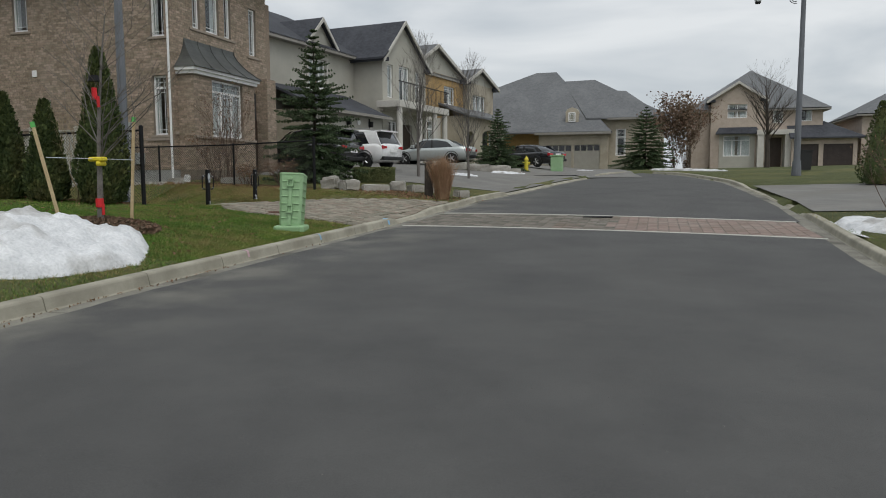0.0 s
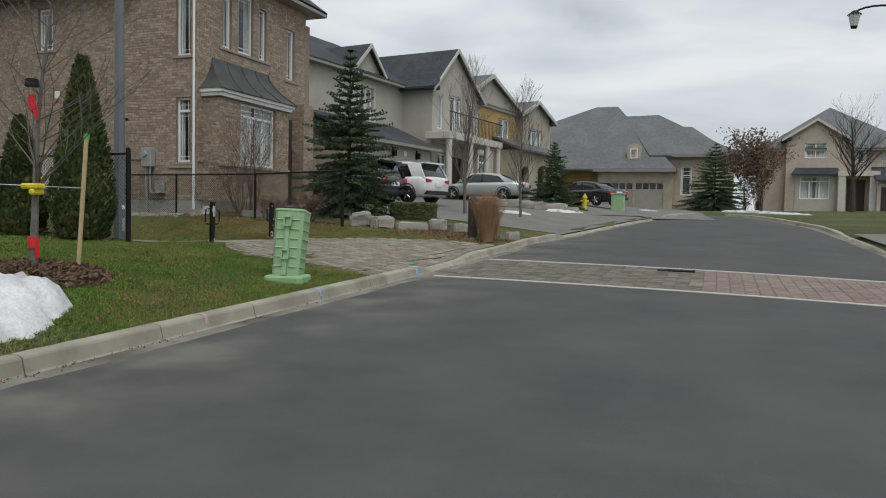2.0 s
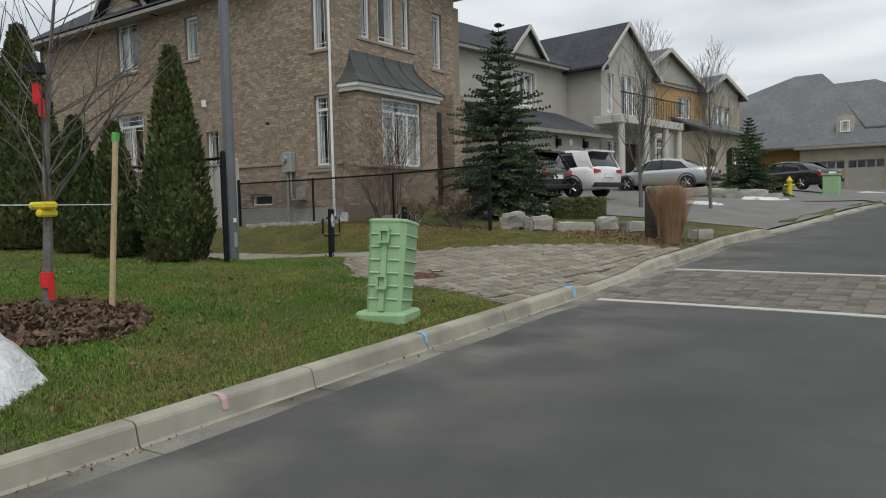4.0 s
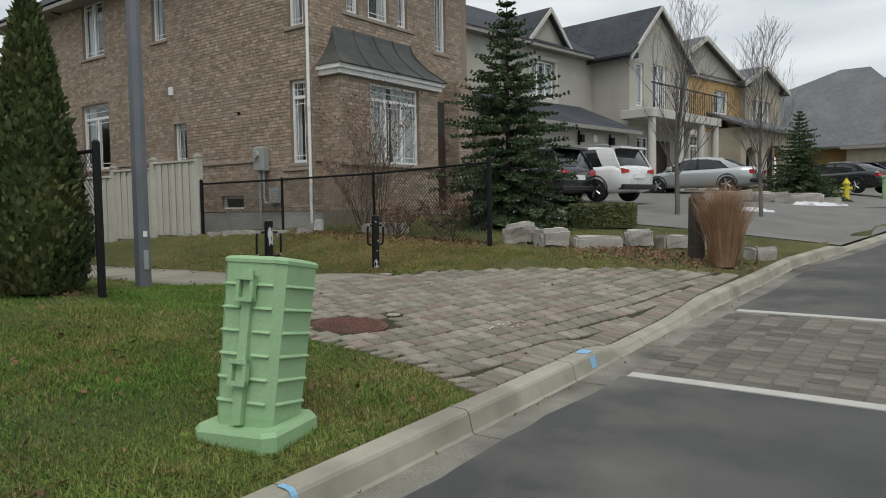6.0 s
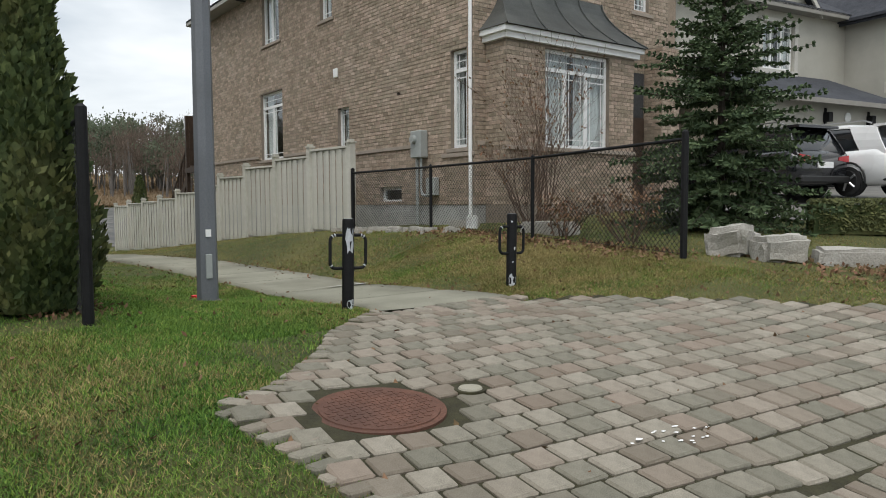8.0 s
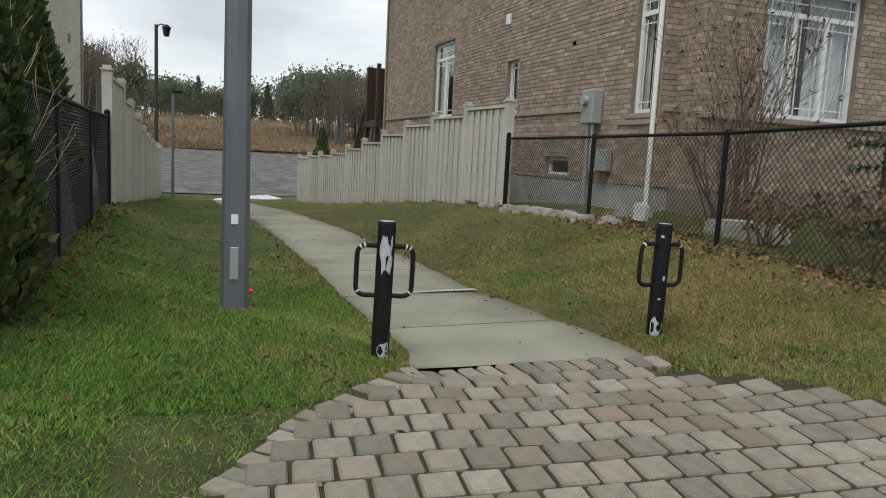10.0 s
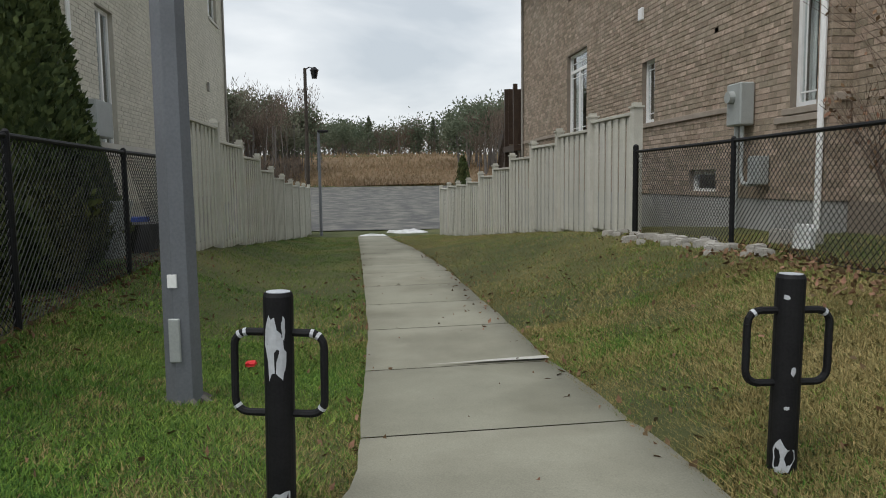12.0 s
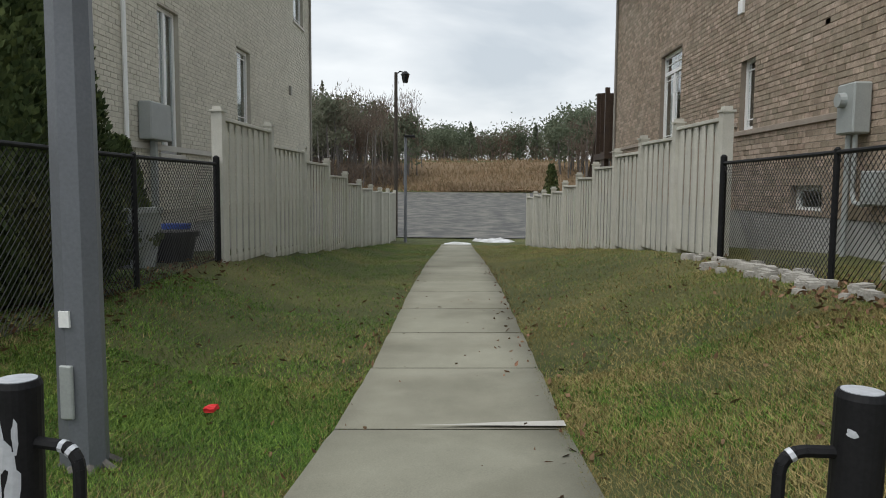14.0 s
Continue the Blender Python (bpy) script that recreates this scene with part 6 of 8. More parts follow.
# ---- plants ----
def branch_mesh(name, segs, mat):
    """Tapered branches from (p0, p1, r0, r1) segments, five-sided or three-sided by their thickness."""
    verts, faces = [], []
    for p0, p1, r0, r1 in segs:
        n = 7 if r0 > 0.04 else (5 if r0 > 0.012 else 3)
        a = (p1 - p0)
        if a.length < 1e-5:
            continue
        a.normalize()
        u = a.orthogonal().normalized()
        w = a.cross(u)
        b = len(verts)
        for p, r in ((p0, r0), (p1, r1)):
            for k in range(n):
                t = 2 * math.pi * k / n
                verts.append(tuple(p + (u * math.cos(t) + w * math.sin(t)) * r))
        for k in range(n):
            faces.append((b + k, b + (k + 1) % n, b + n + (k + 1) % n, b + n + k))
    return raw_mesh(name, verts, faces, mat)


def grow(rng, segs, p, d, length, r, depth, up, forks):
    """Adds a limb and its forks to segs."""
    n = 4 if depth > 1 else 3
    for k in range(n):
        q = p + d * (length / n)
        r1 = max(r * (1 - 0.5 / n), 0.0025)
        segs.append((p.copy(), q.copy(), r, r1))
        if depth > 0 and k > 0:
            for _ in range(forks):
                side = Vector((rng.gauss(0, 1), rng.gauss(0, 1), rng.gauss(0, 0.4))).normalized()
                nd = (d * 0.75 + side * 0.65 + Vector((0, 0, up))).normalized()
                grow(rng, segs, q, nd, length * rng.uniform(0.42, 0.68), max(r1 * 0.55, 0.0025), depth - 1, up, forks)
        d = (d + Vector((rng.gauss(0, 0.08), rng.gauss(0, 0.08), 0.05 * up))).normalized()
        p, r = q, r1
    if depth > 0:
        for _ in range(2):
            side = Vector((rng.gauss(0, 1), rng.gauss(0, 1), 0.2)).normalized()
            grow(rng, segs, p, (d * 0.9 + side * 0.4).normalized(), length * 0.6, max(r * 0.7, 0.0025), depth - 1, up, forks)


def bare_tree(x, y, height, trunk, seed, label, mat=None, clear=0.35, depth=3, up=0.45, spread=1.0, group="", z=None):
    mat = mat or M_BARK
    z = ground_z(x, y) if z is None else z
    T = thing("bare_tree", (x, y, z), label, "tree", group)
    rng = random.Random(seed)
    tr, segs = [], []
    p, d, r = Vector((0, 0, -0.1)), Vector((0, 0, 1)), trunk
    n = 12
    for k in range(n):
        q = p + d * (height * 0.8 / n)
        r1 = trunk * (1 - 0.85 * (k + 1) / n)
        tr.append((p.copy(), q.copy(), r, r1))
        if (k + 1) / n > clear:
            for _ in range(4):
                a = rng.uniform(0, 2 * math.pi)
                nd = Vector((math.cos(a) * spread, math.sin(a) * spread, rng.uniform(0.5, 1.3))).normalized()
                grow(rng, segs, q, nd, height * rng.uniform(0.16, 0.26) * (1.25 - 0.6 * k / n), max(r1 * 0.34, 0.005), depth - 1, up, 1)
        d = (d + Vector((rng.gauss(0, 0.03), rng.gauss(0, 0.03), 0))).normalized()
        p, r = q, r1
    part("trunk", branch_mesh("trunk", tr, mat), mat, T, local=True)
    part("crown", branch_mesh("crown", segs, mat), mat, T, local=True)
    return T


def bush(x, y, height, seed, label, mat=None, stems=14, spread=0.5, leaves=0, leaf_mat=None, name="bare_shrub"):
    z = ground_z(x, y)
    T = thing(name, (x, y, z), label, "shrub")
    rng = random.Random(seed)
    segs = []
    for k in range(stems):
        a = rng.uniform(0, 2 * math.pi)
        lean = rng.uniform(0.05, spread)
        d = Vector((math.cos(a) * lean, math.sin(a) * lean, 1)).normalized()
        p0 = Vector((rng.uniform(-0.15, 0.15), rng.uniform(-0.15, 0.15), -0.05))
        grow(rng, segs, p0, d, height * rng.uniform(0.55, 0.75), rng.uniform(0.009, 0.018), 2, 0.35, 1)
    part("branchwork", branch_mesh("branchwork", segs, mat or M_TWIG), mat or M_TWIG, T, local=True)
    if leaves:
        verts, faces = [], []
        ends = [s[1] for s in segs]
        for _ in range(leaves):
            c = rng.choice(ends) + Vector((rng.gauss(0, 0.05), rng.gauss(0, 0.05), rng.gauss(0, 0.05)))
            leaf(rng, verts, faces, c, 0.035 if height < 4 else 0.11)
        tagged(part("dry_leaves", raw_mesh("dry_leaves", verts, faces, leaf_mat or M_LEAF), leaf_mat or M_LEAF, T, local=True), kind="stuff")
    return T


def leaf(rng, verts, faces, c, s):
    d = Vector((rng.gauss(0, 1), rng.gauss(0, 1), rng.gauss(0, 1))).normalized()
    e = d.orthogonal().normalized()
    n = len(verts)
    verts += [tuple(c - d * s), tuple(c + e * s * 0.5), tuple(c + d * s), tuple(c - e * s * 0.5)]
    faces.append((n, n + 1, n + 2, n + 3))


def conifer(x, y, height, radius, seed, label, whorls=26, name="spruce_tree", z=None, dense=1.0):
    """A spruce: trunk, tiers of drooping boughs, each clothed in small needle sprays."""
    z = ground_z(x, y) if z is None else z
    T = thing(name, (x, y, z), label, "tree")
    rng = random.Random(seed)
    segs = [(Vector((0, 0, -0.1)), Vector((0, 0, height * 0.97)), 0.035 * height * 0.5, 0.008)]
    verts, faces = [], []
    for w in range(whorls):
        t = (w + 0.5) / whorls
        zz = height * (0.04 + 0.96 * t)
        reach = radius * (1 - t) ** 0.9 * rng.uniform(0.72, 1.2) + 0.03
        n = max(int((13 - 6 * t) * dense), 5)
        off = rng.uniform(0, 6.28)
        for k in range(n):
            a = off + 2 * math.pi * k / n + rng.gauss(0, 0.18)
            L = reach * rng.uniform(0.55, 1.22)
            rise = 0.35 * t - 0.12 + rng.gauss(0, 0.06)
            p0 = Vector((0, 0, zz))
            steps = max(int(L / 0.09), 3)
            prev = p0
            for s in range(1, steps + 1):
                f = s / steps
                p = Vector((math.cos(a) * L * f, math.sin(a) * L * f, zz + L * (rise * f - 0.22 * f * f * (1 - t) + 0.12 * f ** 3)))
                if s % 2 == 0 or s == steps:
                    segs.append((prev, p, 0.012 * (1 - f) + 0.004, 0.012 * (1 - f) + 0.003))
                    prev = p
                if f < 0.2:
                    continue
                d = Vector((math.cos(a), math.sin(a), rise)).normalized()
                side = Vector((-math.sin(a), math.cos(a), 0))
                for sgn in (-1, 1, -1, 1, -1, 1, 0, 0, 0, 0):
                    ln = rng.uniform(0.10, 0.19) * (1.15 - 0.5 * f) * (0.45 + 0.75 * (1 - t))
                    if sgn:
                        tip = p + (side * sgn * 0.8 + d * 0.55 + Vector((0, 0, rng.uniform(-0.35, 0.15)))).normalized() * ln * 1.25
                    else:
                        tip = p + (d * rng.uniform(0.2, 0.8) + Vector((rng.gauss(0, 0.3), rng.gauss(0, 0.3), rng.choice((-0.7, 0.6))))).normalized() * ln * 0.8
                    wv = (tip - p).cross(Vector((rng.gauss(0, 1), rng.gauss(0, 1), rng.gauss(0, 1)))).normalized() * 0.026
                    m = p * 0.45 + tip * 0.55
                    b = len(verts)
                    verts += [tuple(p), tuple(m + wv), tuple(tip), tuple(m - wv)]
                    faces.append((b, b + 1, b + 2, b + 3))
    part("trunk", branch_mesh("trunk", segs[:1], M_BARK_D), M_BARK_D, T, local=True)
    part("branchwork", branch_mesh("branchwork", segs[1:], M_BARK_D), M_BARK_D, T, local=True)
    tagged(part("needles", raw_mesh("needles", verts, faces, M_SPRUCE), M_SPRUCE, T, local=True), kind="stuff")
    return T


def cedar(x, y, height, radius, seed, label, count=6500, name="cedar_tree", z=None):
    """A columnar cedar: trunk and thousands of upright flat sprays round it."""
    z = ground_z(x, y) if z is None else z
    T = thing(name, (x, y, z), label, "tree", "cedars beside the fence")
    rng = random.Random(seed)
    segs = [(Vector((0, 0, -0.1)), Vector((0, 0, height * 0.9)), 0.06, 0.01)]
    verts, faces = [], []

    def rad(h):
        t = h / height
        return radius * min(1.0, 0.72 + 1.6 * t) * (1 - max(t - 0.18, 0) / 0.82) ** 0.78 + 0.02
    for _ in range(count):
        h = height * (rng.random() ** 1.25) * 0.985
        a = rng.uniform(0, 2 * math.pi)
        lump = 1 + 0.16 * noise.noise((math.cos(a) * 2.2 + seed, math.sin(a) * 2.2, h * 1.6)) + 0.07 * noise.noise((math.cos(a) * 6, math.sin(a) * 6 + seed, h * 5))
        r = rad(h) * lump * (1 - 0.5 * rng.random() ** 3)
        c = Vector((math.cos(a) * r, math.sin(a) * r, h + 0.04))
        s = rng.uniform(0.04, 0.095)
        out = Vector((math.cos(a), math.sin(a), 0))
        up = (Vector((0, 0, 1)) * rng.uniform(0.5, 1.2) + out * rng.uniform(0.1, 0.8) + Vector((rng.gauss(0, 0.3), rng.gauss(0, 0.3), 0))).normalized()
        tw = up.cross(out + Vector((rng.gauss(0, 0.7), rng.gauss(0, 0.7), 0))).normalized()
        b = len(verts)
        verts += [tuple(c), tuple(c + tw * s * 0.38 + up * s * 0.55), tuple(c + up * s * 1.25 + tw * s * 0.1), tuple(c - tw * s * 0.4 + up * s * 0.6)]
        faces.append((b, b + 1, b + 2, b + 3))
    # limbs that carry the sprays
    for _ in range(120):
        h = height * rng.uniform(0.02, 0.9)
        a = rng.uniform(0, 6.28)
        r = rad(h) * 0.8
        segs.append((Vector((0, 0, h)), Vector((math.cos(a) * r, math.sin(a) * r, h + r * 0.5)), 0.014, 0.004))
    # dense inner foliage
    iv, jf = [], []
    n = 14
    for k in range(16):
        h = 0.03 + height * 0.93 * k / 15
        for i in range(n):
            a = 2 * math.pi * i / n
            r = rad(h) * (0.74 + 0.10 * noise.noise((math.cos(a) * 3 + seed, math.sin(a) * 3, h * 3)))
            iv.append((math.cos(a) * r, math.sin(a) * r, h))
    for k in range(15):
        for i in range(n):
            jf.append((k * n + i, k * n + (i + 1) % n, (k + 1) * n + (i + 1) % n, (k + 1) * n + i))
    jf.append(tuple(15 * n + i for i in range(n)))
    part("trunk", branch_mesh("trunk", segs, M_BARK_D), M_BARK_D, T, local=True)
    part("inner_foliage", raw_mesh("inner_foliage", iv, jf, M_CEDAR), M_CEDAR, T, local=True)
    tagged(part("foliage", raw_mesh("foliage", verts, faces, M_CEDAR), M_CEDAR, T, local=True), kind="stuff")
    return T


def clipped_hedge(x, y, w, d, h, turn, label):
    T = thing("clipped_hedge", (x, y, ground_z(x, y)), label, "hedge")
    rng = random.Random(31)
    verts, faces = [], []
    for _ in range(5000):
        u, v, q = rng.uniform(-1, 1), rng.uniform(-1, 1), rng.uniform(0, 1)
        side = rng.randrange(3)
        if side == 0:
            u = rng.choice((-1, 1))
        elif side == 1:
            v = rng.choice((-1, 1))
        else:
            q = 1
        rr = 1 - 0.12 * rng.random() - 0.1 * (abs(u) * abs(v)) ** 3
        leaf(rng, verts, faces, Vector((u * w / 2 * rr, v * d / 2 * rr, 0.05 + q * h * rr)), rng.uniform(0.025, 0.05))
    bm = bmesh.new()
    box(bm, (-w * 0.46, -d * 0.44, 0), (w * 0.46, d * 0.44, h * 0.93))
    part("inner_foliage", bm, M_CEDAR, T, local=True)
    tagged(part("leaves", raw_mesh("leaves", verts, faces, M_HEDGE), M_HEDGE, T, local=True), kind="stuff")
    T.rotation_euler = (0, 0, radians(turn))


def grass_clump(x, y):
    T = thing("ornamental_grass", (x, y, ground_z(x, y)), "tall tan clump of dry ornamental grass", "grass clump")
    rng = random.Random(12)
    verts, faces = [], []
    for _ in range(4200):
        a = rng.uniform(0, 6.28)
        r0 = rng.uniform(0, 0.2)
        lean = rng.uniform(0.0, 0.42) * (0.4 + r0 * 3)
        h = rng.uniform(0.7, 1.5)
        p = Vector((math.cos(a) * r0, math.sin(a) * r0, 0))
        o = Vector((math.cos(a), math.sin(a), 0))
        side = Vector((-math.sin(a + rng.gauss(0, 0.8)), math.cos(a), 0)) * rng.uniform(0.0015, 0.0035)
        pts = [p, p + o * lean * 0.35 * h + Vector((0, 0, h * 0.55)), p + o * lean * h + Vector((rng.gauss(0, 0.04), rng.gauss(0, 0.04), h * rng.uniform(0.86, 1.0)))]
        b = len(verts)
        verts += [tuple(pts[0] - side), tuple(pts[0] + side), tuple(pts[1] + side), tuple(pts[1] - side), tuple(pts[2])]
        faces += [(b, b + 1, b + 2, b + 3), (b + 3, b + 2, b + 4)]
    tagged(part("blades", raw_mesh("blades", verts, faces, M_CLUMP), M_CLUMP, T, local=True), kind="stuff")


def lawn():
    """Short blades over the lawns, greener south of the footpath and straw-coloured north of it."""
    rs = np.random.RandomState(4)
    zones = [(-13.5, -9.0, 12.9, 19.4, 260000), (-9.6, -4.75, 7.5, 13.6, 230000), (-10.5, -8.0, 17.0, 19.4, 40000), (-16.5, -4.75, 4.5, 20.0, 430000), (-38.0, -16.5, 13.0, 19.6, 90000), (-16.0, -4.6, 20.0, 25.0, 30000), (4.5, 12, 8, 19, 12000)]
    made = {0: ([], []), 1: ([], [])}
    for x0, x1, y0, y1, n in zones:
        for x, y, h, a, b, pick in zip(rs.uniform(x0, x1, n), rs.uniform(y0, y1, n), rs.uniform(0.010, 0.040, n), rs.uniform(0, 6.28, n), rs.normal(0, 0.04, n), rs.uniform(0, 1, n)):
            if -9.6 < x < -4.7 and 12.8 < y < 20 and inside(x, y, PLAZA):
                continue
            if x < -9.0 and x > -38:
                s, e = path_edges(x)
                if s + 0.05 < y < e - 0.05:
                    continue
            if math.hypot(x + 7.33, y - 8.9) < 0.72 or (y > 24.6 and x < -4.6):
                continue
            z = ground_z(x, y)
            s, e = path_edges(x)
            near = 0.35 * math.exp(-min(abs(y - s), abs(y - e)) / 0.3) if x < -9.2 else 0.0
            dry = 0.13 + near + 0.30 * ease((x + 7.0) / 1.8) + 0.62 * ease((y - 15.8) / 1.4) + 0.5 * noise.noise((x * 0.45, y * 0.45, 7)) + 0.4 * noise.noise((x * 1.9, y * 1.9, 9)) + 0.3 * noise.noise((x * 6.0, y * 6.0, 3))
            verts, faces = made[1 if pick < dry else 0]
            c, s = math.cos(a) * 0.0045, math.sin(a) * 0.0045
            k = len(verts)
            verts += [(x - c, y - s, z - 0.005), (x + c, y + s, z - 0.005), (x + b, y + b * math.sin(a * 3), z + h)]
            faces.append((k, k + 1, k + 2))
    for k, mat, lab in ((0, M_BLADE, "short green winter grass blades"), (1, M_BLADE_DRY, "short straw-coloured winter grass blades")):
        tagged(new("grass", raw_mesh("grass", *made[k], mat)), lab, "grass", kind="stuff")


def litter():
    rng = random.Random(77)
    verts, faces = [], []

    def drop(x, y, s):
        z = ground_z(x, y) + rng.uniform(0.015, 0.04)
        leaf(rng, verts, faces, Vector((x, y, z)), s)
    for _ in range(1300):
        drop(rng.uniform(-18, -5), rng.uniform(6, 20), rng.uniform(0.015, 0.04))
    for _ in range(900):
        drop(rng.uniform(-14.5, -9), rng.gauss(19.45, 0.25), rng.uniform(0.02, 0.045))
    for _ in range(900):
        drop(rng.uniform(-18, -10), rng.gauss(12.75, 0.22), rng.uniform(0.02, 0.045))
    for _ in range(900):
        drop(rng.gauss(-6.6, 0.8), rng.gauss(20.6, 0.5), rng.uniform(0.02, 0.05))
    for _ in range(260):
        yy = rng.choice((rng.uniform(3, 8), rng.uniform(3, 22)))
        gx = kerb_left(yy) + 0.05 + abs(rng.gauss(0, 0.05)) * (1 + noise.noise((yy * 0.8, 0, 0)))
        leaf(rng, verts, faces, Vector((gx, yy, road_z(yy) + 0.018)), rng.uniform(0.006, 0.02))
    for _ in range(250):
        xx = rng.uniform(-24, -9)
        drop(xx, rng.choice(path_edges(xx)) + rng.gauss(0, 0.12), rng.uniform(0.02, 0.04))
    ob = new("fallen_leaves", raw_mesh("fallen_leaves", verts, faces, M_LEAF))
    tagged(ob, "brown fallen leaves along the fences and lawn", "leaves", kind="stuff")


def young_tree():
    x, y = -7.38, 8.9
    z = ground_z(x, y)
    T = bare_tree(x, y, 4.3, 0.055, 3, "young bare tree staked with straps and red ribbons", M_BARK, 0.28, 2, 0.5, 1.0)
    for zz, h in ((0.34, 0.14), (2.02, 0.18)):
        bm = bmesh.new()
        tube(bm, (0, 0, zz), (0, 0, zz + h), 0.066 - 0.012 * zz, 0.064 - 0.012 * zz, 12)
        box(bm, (0.05, -0.02, zz - 0.12), (0.065, 0.03, zz + 0.05))
        part("red_ribbon", bm, M_RED, T, "bright red ribbon tied round the trunk", local=True)
    bm = bmesh.new()
    box(bm, (-0.14, -0.07, 1.06), (0.14, 0.07, 1.13))
    box(bm, (0.02, -0.09, 0.99), (0.10, 0.09, 1.06))
    bevel(bm, 0.02)
    part("strap", bm, M_YELLOW, T, "yellow plastic tree strap", local=True)
    bm = bmesh.new()
    tube(bm, (0, 0, 2.30), (0, 0, 2.39), 0.085, 0.07, 12)
    part("trunk_band", bm, M_BLACK, T, local=True)
    for n, (sx, sy, tx, ty, h) in enumerate(((-7.24, 9.43, 0.08, 0.08, 1.80), (-7.6, 8.35, -0.30, -0.14, 1.65))):
        zz = ground_z(sx, sy)
        S = thing("tree_stake", (sx, sy, zz), "pale wooden stake leaning beside the young tree", "stake", "stakes of the young tree")
        bm = bmesh.new()
        box(bm, (-0.022, -0.022, -0.1), (0.022, 0.022, h))
        bevel(bm, 0.006)
        part("stake", bm, M_STAKE, S, local=True)
        bm = bmesh.new()
        box(bm, (-0.025, -0.025, h - 0.08), (0.025, 0.025, h + 0.002))
        part("painted_tip", bm, M_GREENTIP, S, "green painted tip", local=True)
        S.rotation_euler = (-math.atan2(ty, h) * 1.0, math.atan2(tx, h), radians(20))
        bm = bmesh.new()
        tube(bm, (0, 0, 1.10), (sx - x + tx * 0.55, sy - y + ty * 0.55, 1.10 + zz - z), 0.006, 0.006, 5)
        part("tie_wire", bm, M_CHIP, T, local=True)
    # mulch ring
    rng = random.Random(55)
    verts, faces = [], []
    for _ in range(3200):
        a, r = rng.uniform(0, 6.28), 0.85 * math.sqrt(rng.random())
        px, py = x + 0.05 + r * math.cos(a), y + r * math.sin(a)
        h = 0.13 * (1 - (r / 0.9) ** 2)
        leaf(rng, verts, faces, Vector((px, py, ground_z(px, py) + h + rng.uniform(0, 0.04))), rng.uniform(0.02, 0.06))
    tagged(new("bark_mulch", raw_mesh("bark_mulch", verts, faces, M_MULCH)), "heap of brown bark mulch round the young tree", "mulch", kind="stuff")
    bm = bmesh.new()
    bmesh.ops.create_uvsphere(bm, u_segments=24, v_segments=8, radius=1.0)
    for v in bm.verts:
        v.co = Vector((x + 0.05 + v.co.x * 0.72, y + v.co.y * 0.72, ground_z(x, y) + v.co.z * 0.07))
    ob = part("mulch_mound", bm, M_MULCH)
    tagged(ob, "low mound of bark mulch under the chips", "mulch", kind="stuff")


